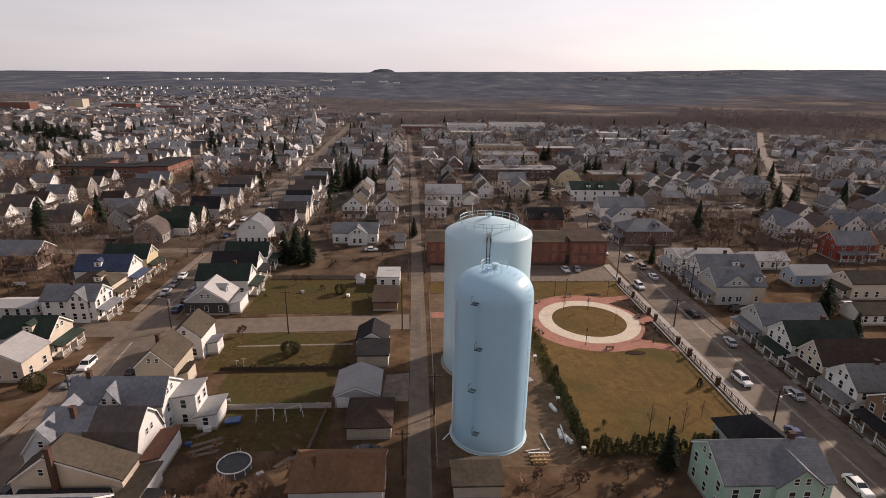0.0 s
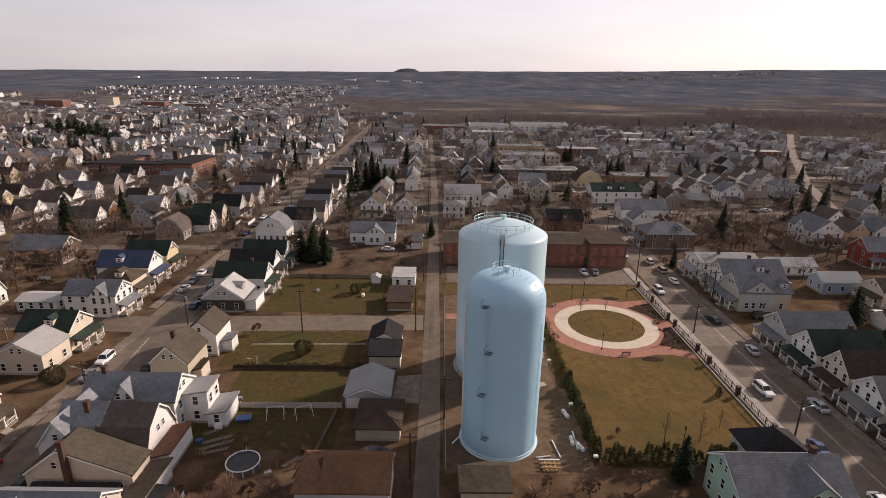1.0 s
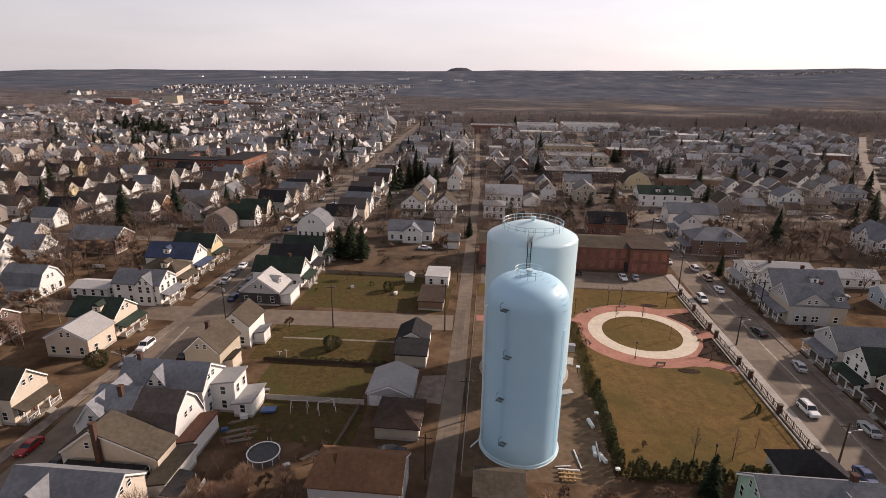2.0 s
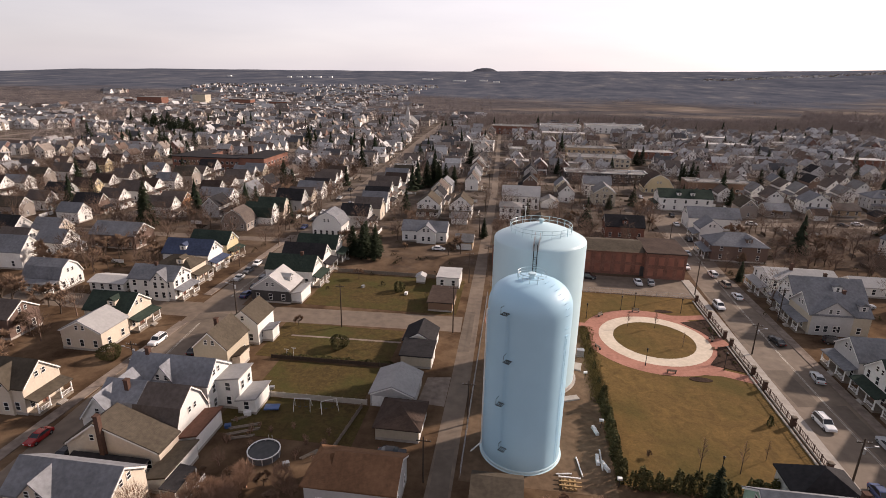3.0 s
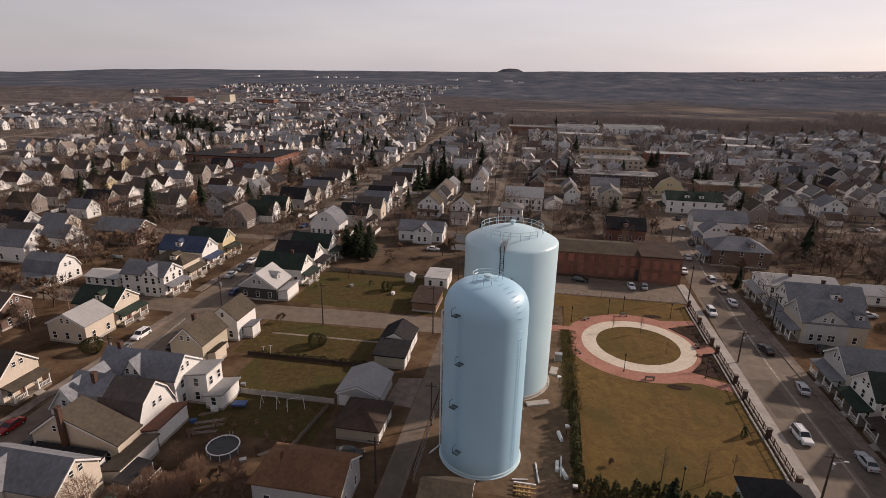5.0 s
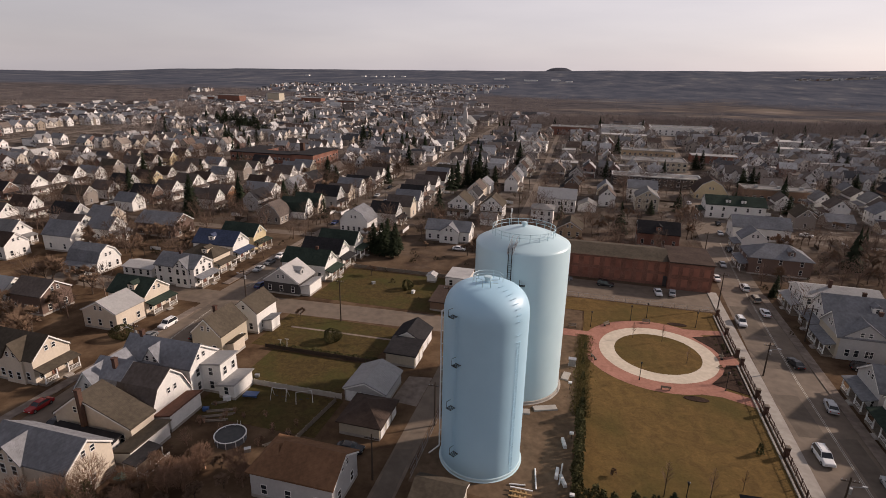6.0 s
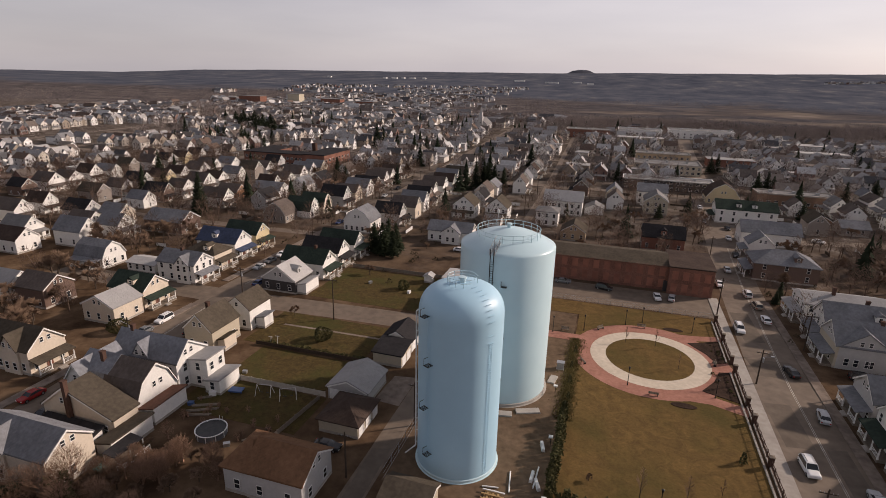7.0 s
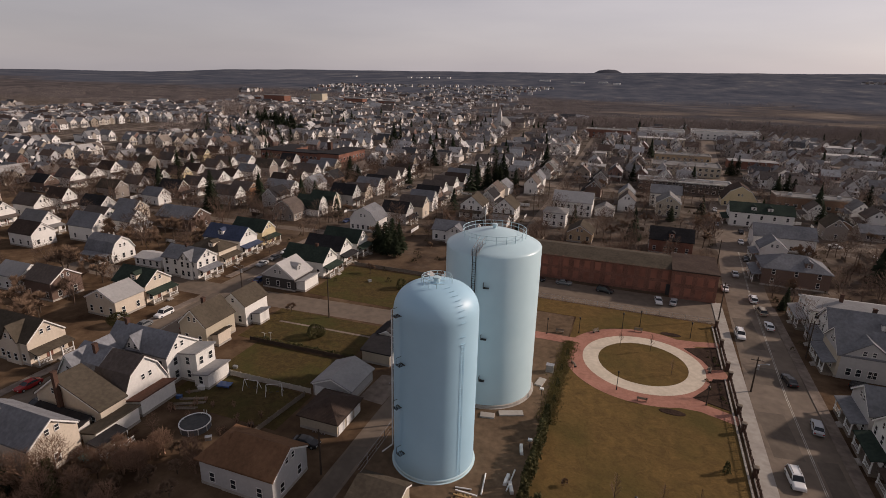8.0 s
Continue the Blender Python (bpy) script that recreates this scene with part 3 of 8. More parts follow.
def big_tank():
    cx, cy, r, wall = 2.1, 24.0, 8.6, 28.9
    t = thing("water_tower", "wide pale steel water tank with shallow domed roof and rail", "water tower", pose(cx, cy, 0))
    s = Shape()
    s.lathe([(r, 0), (r, wall - 0.25), (r - 0.12, wall), (r - 0.6, wall + 0.3)] + [((r - 0.6) * (1 - i / 14), wall + 0.3 + 2.5 * (1 - (1 - i / 14) ** 1.7)) for i in range(1, 14)] + [(0.02, wall + 2.85)], 112)
    part("shell", s, tank_pale, t, smooth=True)
    s = Shape()
    s.lathe([(r + 0.02, 0.55), (r + 0.25, 0.5), (r + 0.3, 0.1), (r + 0.5, 0.05), (r + 0.5, 0)], 112)
    part("foot_ring", s, concrete, t, "stained concrete footing ring")
    ring_rail(t, t, 0, 0, 5.7, wall + 1.25, 20, 1.5)
    s = Shape()
    s.lathe([(0.0, wall + 3.7), (0.5, wall + 3.6), (0.55, wall + 3.3), (0.35, wall + 3.2), (0.35, wall + 2.6)], 16)
    part("vent_cap", s, tank_pale, t)
    a = radians(-97)
    ux, uy, tx, ty = math.cos(a), math.sin(a), -math.sin(a), math.cos(a)
    s = Shape()
    for o in (-0.3, 0.3):
        s.rod((ux * (r + 0.2) + tx * o, uy * (r + 0.2) + ty * o, 3), (ux * (r + 0.2) + tx * o, uy * (r + 0.2) + ty * o, wall + 1.2), 0.07, n=5)
    for k in range(60):
        z = 3 + k * 0.42
        s.rod((ux * (r + 0.2) - tx * 0.3, uy * (r + 0.2) - ty * 0.3, z), (ux * (r + 0.2) + tx * 0.3, uy * (r + 0.2) + ty * 0.3, z), 0.03, n=4)
    part("ladder", s, metal_dark, t, "dark steel access ladder")
    s = Shape()
    for o in (-0.45, 0.45):
        for h in (0.15, 1.1):
            s.rod((ux * (r + 0.3) + tx * o, uy * (r + 0.3) + ty * o, wall + h), (ux * 5.7 + tx * o, uy * 5.7 + ty * o, wall + 1.4 + h), 0.05, n=5)
        for q in (0.0, 0.33, 0.66):
            rr = r + 0.3 - (r - 4.9) * q
            s.rod((ux * rr + tx * o, uy * rr + ty * o, wall + 1.4 * q), (ux * rr + tx * o, uy * rr + ty * o, wall + 1.1 + 1.4 * q), 0.05, n=5)
    for k in range(14):
        rr = r + 0.3 - (r - 4.9) * k / 13
        s.rod((ux * rr - tx * 0.45, uy * rr - ty * 0.45, wall + 0.15 + 1.4 * k / 13), (ux * rr + tx * 0.45, uy * rr + ty * 0.45, wall + 0.15 + 1.4 * k / 13), 0.05, n=4)
    part("roof_stair", s, metal_grey, t, "galvanised roof stair with hand rails")
    for z in (23.6, 14.0, 5.8):
        s = Shape()
        a = radians(-82)
        s.box(-0.5, 0.5, -0.5, 0.15, -0.04, 0.04)
        s.box(-0.5, -0.42, -0.5, 0.1, 0, 0.9)
        part("rest_bracket", s, metal_dark, t, "dark steel rest platform", m=pose((r + 0.3) * math.cos(a), (r + 0.3) * math.sin(a), z, 0, 0, 8))
    s = Shape()
    s.rod((5.0 * math.cos(2.2), 5.0 * math.sin(2.2), wall + 1), (5.0 * math.cos(2.2), 5.0 * math.sin(2.2), wall + 4.6), 0.05, n=5)
    s.box(4.95 * math.cos(2.2) - 0.15, 4.95 * math.cos(2.2) + 0.15, 4.95 * math.sin(2.2) - 0.15, 4.95 * math.sin(2.2) + 0.15, wall + 4.3, wall + 4.9)
    part("antenna", s, white_paint, t, "white antenna on a mast")


standpipe()
big_tank()


# ---- houses ----
PLAIN, ONE = False, {}


def window_mesh(w, h):
    """A frame with a middle rail, in one piece; alone, and with its glass set in."""
    t = 0.065
    xs, zs = (-w / 2 - t, -w / 2, w / 2, w / 2 + t), (-h / 2 - t * 1.4, -h / 2, -0.04, 0.04, h / 2, h / 2 + t)
    at = lambda i, k, back: (k * 4 + i) + 24 * back
    verts = [(x, y, z) for y in (-0.09, -0.012) for z in zs for x in xs]
    holes = [(1, 1), (1, 3)]
    cells = [(i, k) for i in range(3) for k in range(5) if (i, k) not in holes]
    faces = [(at(i, k, 0), at(i + 1, k, 0), at(i + 1, k + 1, 0), at(i, k + 1, 0)) for i, k in cells]
    for i, k in cells:
        for di, dk, p, q in ((0, -1, (i, k), (i + 1, k)), (0, 1, (i + 1, k + 1), (i, k + 1)), (-1, 0, (i, k + 1), (i, k)), (1, 0, (i + 1, k), (i + 1, k + 1))):
            if (i + di, k + dk) not in cells:
                faces.append((at(*q, 0), at(*p, 0), at(*p, 1), at(*q, 1)))
    s, o = Shape(), Shape()
    s.mesh_of(verts, faces)
    o.mesh_of(verts, faces)
    for i, k in holes:
        o.f.append((at(i, k, 1), at(i + 1, k, 1), at(i + 1, k + 1, 1), at(i, k + 1, 1)))
        o.m.append(1)
    p = Shape()
    p.box(-w / 2, w / 2, -0.045, -0.005, -h / 2, h / 2)
    ONE[(w, h)] = o.data("window", [trim_white, glass])
    return s.data("window", trim_white), p.data("pane", glass)


WIN = {"tall": window_mesh(0.85, 1.5), "small": window_mesh(0.65, 0.95), "wide": window_mesh(1.6, 1.4)}
ONE = dict(zip(WIN, ONE.values()))
sdoor = Shape()
sdoor.box(-0.5, 0.5, -0.06, 0.0, 0, 2.05)
sdoor.box(-0.62, -0.5, -0.1, 0.0, 0, 2.17)
sdoor.box(0.5, 0.62, -0.1, 0.0, 0, 2.17)
sdoor.box(-0.5, 0.5, -0.1, 0.0, 2.05, 2.17)
DOOR = sdoor.data("door", [mat("door_paint", (0.22, 0.10, 0.07), 0.5, (0.16, 0.07, 0.05), 2)])
spost = Shape()
spost.box(-0.09, 0.09, -0.09, 0.09, 0, 1)
spost.box(-0.13, 0.13, -0.13, 0.13, 0.93, 1)
spost.box(-0.13, 0.13, -0.13, 0.13, 0, 0.08)
POST = spost.data("post", trim_white)


def window(t, kind, x, y, z, turn):
    fr, pa = WIN[kind]
    if PLAIN:
        return part("window", ONE[kind], None, t, m=pose(x, y, z, 0, 0, turn))
    w = part("window", fr, None, t, m=pose(x, y, z, 0, 0, turn))
    part("pane", pa, None, w, "dark glass")


TAKEN = []
SIDES = {"-y": 0, "+x": 90, "+y": 180, "-x": 270}


def roof_plates(line, a0, a1, over, axis, thick=0.22, eaves=0.35):
    """Sloped plates over a roof line of (across, height) points, from a0 to a1 along the ridge."""
    s = Shape()
    pts = [list(p) for p in line]
    for i, j in ((0, 1), (-1, -2)):
        (u0, z0), (u1, z1) = line[i], line[j]
        d = math.hypot(u1 - u0, z1 - z0)
        pts[i] = [u0 - (u1 - u0) / d * eaves, z0 - (z1 - z0) / d * eaves]
    n = len(pts)
    prof = [(u, z + 0.012) for u, z in pts] + [(u, z + 0.012 + thick * 1.2) for u, z in pts]
    lo, hi = a0 - over, a1 + over
    s.mesh_of([((a, u, z) if axis == "x" else (u, a, z)) for a in (lo, hi) for u, z in prof],
              [f for i in range(n - 1) for f in ((i, i + 1, n + i + 1, n + i), (2 * n + i + 1, 2 * n + i, 3 * n + i, 3 * n + i + 1), (i + 1, i, 2 * n + i, 2 * n + i + 1), (n + i, n + i + 1, 3 * n + i + 1, 3 * n + i))]
              + [(0, n, 3 * n, 2 * n), (2 * n - 1, n - 1, 3 * n - 1, 4 * n - 1)])
    return s


def house(x0, x1, y0, y1, eave, ridge, axis, wall="white", roof="grey", label="", peak=None, style="gable", porch="", faces="", chimney=None, rows=None, category="house", name="house", group="", dormer="", garage="", lower=None, gap=2.5, cross=""):
    """A house on the plan box x0..x1, y0..y1. axis: the way its ridge runs; peak: the ridge's place across it (the middle if not given);
    style: gable, gambrel, hip, shed or flat; porch and faces: the sides with a porch and with windows; lower: paint of the ground floor."""
    cx, cy = (x0 + x1) / 2, (y0 + y1) / 2
    t = thing(name, label, category, pose(cx, cy, 0), group)
    TAKEN.append((x0 - 1, x1 + 1, y0 - 1, y1 + 1))
    hx, hy = (x1 - x0) / 2, (y1 - y0) / 2
    hu, ha = (hy, hx) if axis == "x" else (hx, hy)
    pk = 0 if peak is None else peak - (cy if axis == "x" else cx)
    if style == "gambrel":
        sh = eave + (ridge - eave) * 0.62
        line = [(-hu, eave), (-hu * 0.62, sh), (pk, ridge), (hu * 0.62, sh), (hu, eave)]
    elif style == "shed":
        line = [(-hu, eave), (hu, ridge)]
    elif style == "flat":
        line = [(-hu, eave), (hu, eave + 0.12)]
    else:
        line = [(-hu, eave), (pk, ridge), (hu, eave)]
    s = Shape()
    if style == "hip":
        s.box(-hx, hx, -hy, hy, 0, eave)
        part("wall", s, W[wall], t)
        r, o = Shape(), 0.45
        k = max(0.3, ha - hu)
        top = [(-k, 0), (k, 0)] if axis == "x" else [(0, -k), (0, k)]
        e = [(-hx - o, -hy - o), (hx + o, -hy - o), (hx + o, hy + o), (-hx - o, hy + o)]
        vs = [(x, y, eave - 0.1) for x, y in e] + [(x, y, eave + 0.1) for x, y in e] + [(x, y, ridge) for x, y in top]
        fs = [(3, 2, 1, 0)] + [(i, (i + 1) % 4, 4 + (i + 1) % 4, 4 + i) for i in range(4)]
        fs += [(4, 5, 9, 8), (5, 6, 9), (6, 7, 8, 9), (7, 4, 8)] if axis == "x" else [(4, 5, 8), (5, 6, 9, 8), (6, 7, 9), (7, 4, 8, 9)]
        r.mesh_of(vs, fs)
        part("roof", r, R[roof], t)
    else:
        prof = [(-hu, 0), (hu, 0)] + line[::-1]
        n = len(prof)
        ends = []
        for a in (-ha, ha):
            ends += [((a, u, z) if axis == "x" else (u, a, z)) for u, z in prof]
        fs = [tuple(range(n)), tuple(range(2 * n - 1, n - 1, -1))] + [(i, n + i, n + (i + 1) % n, (i + 1) % n) for i in range(n)]
        s.mesh_of(ends, fs)
        part("wall", s, W[wall], t)
        if style == "flat":
            r = Shape()
            r.box(-hx - 0.12, hx + 0.12, -hy - 0.12, hy + 0.12, eave + 0.13, eave + 0.36)
            part("roof", r, R[roof], t)
        else:
            part("roof", roof_plates(line, -ha, ha, 0.35, axis), R[roof], t)
            if style != "shed":
                for a in (-ha - 0.36, ha + 0.30):
                    b = Shape()
                    for i in range(len(line) - 1):
                        (u0, z0), (u1, z1) = line[i], line[i + 1]
                        q = [(u0, z0 - 0.2), (u1, z1 - 0.2), (u1, z1 + 0.1), (u0, z0 + 0.1)]
                        vs = [((a + d, u, z) if axis == "x" else (u, a + d, z)) for d in (0, 0.06) for u, z in q]
                        b.mesh_of(vs, [(0, 1, 2, 3), (7, 6, 5, 4), (0, 4, 5, 1), (1, 5, 6, 2), (2, 6, 7, 3), (3, 7, 4, 0)])
                    part("verge_board", b, trim_white, t)
    f = Shape()
    f.box(-hx - 0.03, hx + 0.03, -hy - 0.03, hy + 0.03, 0, 0.5)
    part("foundation", f, concrete, t)
    if lower:
        f = Shape()
        f.box(-hx - 0.05, hx + 0.05, -hy - 0.05, hy + 0.05, 0.5, lower[1])
        part("lower_wall", f, W[lower[0]], t, "contrasting ground-floor cladding")
    storeys = rows or max(1, int((eave + 0.4) / 2.75))
    for side in faces.split():
        half, reach = (hx, hy) if side[1] == "y" else (hy, hx)
        n = max(1, int(2 * half / gap))
        for k in range(storeys):
            for i in range(n):
                c = (i + 0.5) / n * 2 * half - half
                z = 1.75 + k * 2.75
                if z + 0.85 > eave and not (side[1] == axis and k == 0 and eave > 2.2):
                    continue
                p = {"-y": (c, -hy), "+y": (c, hy), "+x": (hx, c), "-x": (-hx, c)}[side]
                off = 0.055 if lower and z < lower[1] else 0.005
                if lower and z < lower[1] < z + 0.9:
                    continue
                p = (p[0] + (off if side == "+x" else -off if side == "-x" else 0), p[1] + (off if side == "+y" else -off if side == "-y" else 0))
                if k == 0 and porch and side in porch and i == n // 2:
                    part("door", DOOR, None, t, m=pose(p[0], p[1], 0.5, 0, 0, SIDES[side]))
                else:
                    window(t, "tall", p[0], p[1], z, SIDES[side])
        if side[1] == axis and ridge - eave > 2.2 and style in ("gable", "gambrel"):
            z = eave + (ridge - eave) * 0.36
            for c in ((-0.75, 0.75) if hu > 3.4 else (0,)):
                p = {"-y": (c + pk, -hy - 0.005), "+y": (c + pk, hy + 0.005), "+x": (hx + 0.005, c + pk), "-x": (-hx - 0.005, c + pk)}[side]
                window(t, "small", p[0], p[1], z, SIDES[side])
    for side in porch.split():
        half = (hx, hy)[side[1] == "x"] * 0.96
        m = pose(0, 0, 0, 0, 0, SIDES[side])
        reach = hy if side[1] == "y" else hx
        dp = 2.2
        s = Shape()
        s.box(-half, half, -reach - dp, -reach - 0.01, 0, 0.5)
        part("porch_floor", s, wood_grey, t, m=m)
        s = Shape()
        s.mesh_of([(-half - 0.2, -reach - dp - 0.3, 2.75), (half + 0.2, -reach - dp - 0.3, 2.75), (half + 0.2, -reach - 0.01, 3.3), (-half - 0.2, -reach - 0.01, 3.3),
                   (-half - 0.2, -reach - dp - 0.3, 2.95), (half + 0.2, -reach - dp - 0.3, 2.95), (half + 0.2, -reach - 0.01, 3.5), (-half - 0.2, -reach - 0.01, 3.5)],
                  [(3, 2, 1, 0), (4, 5, 6, 7), (0, 1, 5, 4), (1, 2, 6, 5), (2, 3, 7, 6), (3, 0, 4, 7)])
        part("porch_roof", s, R[roof], t, m=m)
        n = max(2, int(half * 2 / 2.4))
        for i in range(n + 1):
            c = -half + 0.12 + (2 * half - 0.24) * i / n
            part("porch_post", POST, None, t, m=m @ pose(c, -reach - dp + 0.12, 0.5) @ Matrix.Diagonal((1, 1, 2.27, 1)))
        for i in range(n):
            if i == n // 2:
                continue
            s = Shape()
            a, b = -half + 0.2 + (2 * half - 0.24) * i / n, -half + 0.04 + (2 * half - 0.24) * (i + 1) / n
            s.box(a, b, -reach - dp + 0.09, -reach - dp + 0.15, 1.32, 1.4)
            s.box(a, b, -reach - dp + 0.09, -reach - dp + 0.15, 0.6, 0.66)
            for q in range(int((b - a) / 0.28)):
                s.box(a + 0.1 + q * 0.28, a + 0.15 + q * 0.28, -reach - dp + 0.1, -reach - dp + 0.14, 0.66, 1.32)
            part("porch_rail", s, trim_white, t, m=m)
        s = Shape()
        for q in range(3):
            s.box(-0.8, 0.8, -reach - dp - 0.3 * (3 - q), -reach - dp - 0.3 * (2 - q) - 0.005, 0, 0.125 * (q + 1))
        part("porch_steps", s, concrete, t, m=m @ pose(0.5 * half / max(n, 1), 0, 0))
    for spec in dormer.split():
        side, at = spec.split(":")
        c = float(at)
        m = pose(0, 0, 0, 0, 0, SIDES[side])
        z0, run = eave + (ridge - eave) * 0.22, hu * 0.78
        s = Shape()
        s.box(c - 0.95, c + 0.95, -run, -0.2, z0, z0 + 1.5)
        d = part("dormer", s, W[wall], t, m=m)
        s = roof_plates([(c - 1.0, z0 + 1.5), (c, z0 + 2.15), (c + 1.0, z0 + 1.5)], -run, -0.1, 0.2, "y", 0.14, 0.15)
        s.mesh_of([(c - 1.0, -run, z0 + 1.5), (c + 1.0, -run, z0 + 1.5), (c, -run, z0 + 2.15)], [(0, 1, 2)])
        part("dormer_roof", s, R[roof], d)
        window(d, "small", c, -run - 0.005, z0 + 0.8, 0)
    for spec in cross.split():
        side, at, wide, out = spec.split(":")
        c, wd, out = float(at), float(wide), float(out)
        m = pose(0, 0, 0, 0, 0, SIDES[side])
        reach = hy if side[1] == "y" else hx
        top = eave + (ridge - eave) * 0.88
        s = Shape()
        s.mesh_of([(c - wd, -reach - out, 0), (c + wd, -reach - out, 0), (c + wd, -reach - out, eave), (c, -reach - out, top), (c - wd, -reach - out, eave),
                   (c - wd, 0, 0), (c + wd, 0, 0), (c + wd, 0, eave), (c, 0, top), (c - wd, 0, eave)],
                  [(0, 1, 2, 3, 4), (9, 8, 7, 6, 5), (0, 5, 6, 1), (1, 6, 7, 2), (2, 7, 8, 3), (3, 8, 9, 4), (4, 9, 5, 0)])
        wing = part("gable_wing", s, W[wall], t, m=m)
        part("wing_roof", roof_plates([(c - wd, eave), (c, top), (c + wd, eave)], -reach - out, -0.3, 0.3, "y", 0.2), R[roof], wing)
        for k in (-0.8, 0.8):
            window(wing, "small", c + k, -reach - out - 0.005, eave + (top - eave) * 0.3, 0)
            for z in (1.75, 4.4):
                if z + 0.8 < eave:
                    window(wing, "tall", c + k * 1.3, -reach - out - 0.005, z, 0)
    if chimney:
        ux, uy, top = chimney
        s = Shape()
        s.box(ux - cx - 0.35, ux - cx + 0.35, uy - cy - 0.35, uy - cy + 0.35, 0.5 if abs(uy - cy) > hy else eave - 0.5, top)
        s.box(ux - cx - 0.42, ux - cx + 0.42, uy - cy - 0.42, uy - cy + 0.42, top, top + 0.18)
        part("chimney", s, chim_brick, t, "brown brick chimney")
    if garage:
        side, n = garage.split(":")
        half, reach = (hx, hy) if side[1] == "y" else (hy, hx)
        for i in range(int(n)):
            c = ((i + 0.5) / int(n) * 2 - 1) * half
            s = Shape()
            for k in range(4):
                s.box(-half / int(n) + 0.35, half / int(n) - 0.35, -0.05 - 0.01 * (k % 2), 0, 0.05 + k * 0.54, 0.57 + k * 0.54)
            part("garage_door", s, white_paint, t, "white panelled garage door", m=pose(*{"-y": (c, -hy - 0.04), "+x": (hx + 0.04, c), "-x": (-hx - 0.04, c), "+y": (c, hy + 0.04)}[side], 0, 0, 0, SIDES[side]))
    return t


# west side of the standpipes: yards and the houses that back onto them
house(-61.0, -53.5, -10.0, -0.7, 3.1, 8.9, "x", "white", "umber", "white gambrel-gabled house with dark brown roof", style="gambrel", faces="+x -y", peak=-4.9, gap=3.0)
house(-67.5, -61.02, -9.9, -0.8, 3.1, 9.0, "x", "white", "steel", "front half of a gambrel house with grey roof", style="gambrel", faces="-x", chimney=(-63.4, -6.2, 9.9), peak=-4.9, gap=3.0)
house(-53.48, -50.3, -9.4, -2.0, 2.4, 3.2, "y", "white", "red", "white back-porch addition with rusty brown lean-to roof", style="shed", faces="+x", name="house_addition", gap=2.2)
house(-67.8, -52.8, -14.8, -10.1, 4.0, 7.9, "y", "cream", "tan", "cream low-eaved house with broad olive-tan roof", peak=-62.6, faces="+x -y", chimney=(-61.4, -15.3, 9.6), gap=3.2)
house(-66.0, -54.4, -18.6, -15.7, 2.2, 2.8, "x", "white", "dark", "low white lean-to with black roof", style="shed", faces="+x", name="house_addition", gap=2.4)
house(-52.7, -49.6, -18.4, -10.5, 2.3, 3.0, "y", "white", "tan", "white enclosed back porch with tan roof", style="shed", faces="+x", name="house_addition", gap=1.8)
house(-68.5, -53.5, -0.35, 7.6, 6.2, 9.5, "x", "white", "steel", "white two-storey house with pale blue-grey roof", peak=2.9, faces="+x -y", chimney=(-66, 2.9, 10.6), cross="-y:-0.6:2.0:0.0", gap=3.0)
house(-53.48, -49.3, 2.6, 7.4, 5.6, 6.3, "y", "white", "pale", "white two-storey rear wing with light grey lean-to roof", style="shed", faces="+x -y", name="house_addition", gap=2.4)
house(-49.28, -46.0, 1.6, 7.2, 2.5, 3.1, "y", "white", "pale", "white rear sun porch with light grey roof", style="shed", faces="+x -y", name="house_addition", gap=1.7)
house(-65.2, -58.0, 14.4, 23.2, 4.9, 8.3, "y", "beige", "tan", "beige clapboard house with olive-brown gabled roof", faces="+x -y", chimney=(-62.4, 19, 9.2), gap=3.0)
house(-57.98, -56.2, 15.8, 19.6, 2.4, 3.0, "y", "cream", "tan", "cream back porch addition with brown roof", style="shed", faces="+x", name="house_addition", gap=2.0)
house(-63.9, -57.2, 26.0, 34.0, 5.2, 7.9, "y", "white", "tan", "white two-storey house with olive-brown roof", faces="+x -y", gap=3.0)
house(-57.18, -54.8, 28.0, 31.4, 2.5, 3.0, "y", "white", "slate", "white back entry with dark roof", style="shed", faces="+x", name="house_addition", gap=1.6)
house(-69.8, -59.4, 48.4, 57.0, 3.8, 7.4, "y", "grey", "light", "light grey gabled bungalow with dark lower wall", faces="-y +x", lower=("dark", 3.3), dormer="+x:0", gap=3.2)
house(-59.38, -56.6, 49.2, 55.8, 2.5, 3.2, "y", "white", "light", "white side porch with light roof", style="shed", faces="+x", name="house_addition", gap=2.0)
house(-71.5, -57.8, 60.4, 68.2, 4.8, 8.0, "x", "white", "green", "white house with dark green roof", faces="+x -y", porch="+x", chimney=(-62, 64.3, 8.9), gap=2.8)
house(-71.5, -58.8, 71.6, 79.0, 4.7, 8.0, "x", "white", "dark", "white house with nearly black roof", faces="+x -y", porch="+x", gap=2.8)
house(-71.0, -58.2, 81.4, 88.6, 4.7, 8.0, "x", "white", "green", "white house with dark green roof and rear steps", faces="+x -y", porch="+x", gap=2.8)
house(-66.0, -51.5, -27.0, -19.5, 5.6, 8.4, "x", "cream", "slate", "cream house with blue-grey roof behind a bare tree", faces="+x", gap=4.4, rows=1, cross="-y:-2.4:2.3:0.3")
house(-25.6, -16.6, -18.2, -10.0, 4.4, 6.9, "x", "grey", "rust", "low pale-grey house with rust-brown roof beside the alley", faces="+x -y", gap=3.6, rows=1)
house(-29.3, -25.0, -18.1, -10.1, 4.35, 6.5, "x", "grey", "rust", "hipped end wing with rust-brown roof", style="hip", faces="-y", gap=3.6, rows=1, name="house_addition")
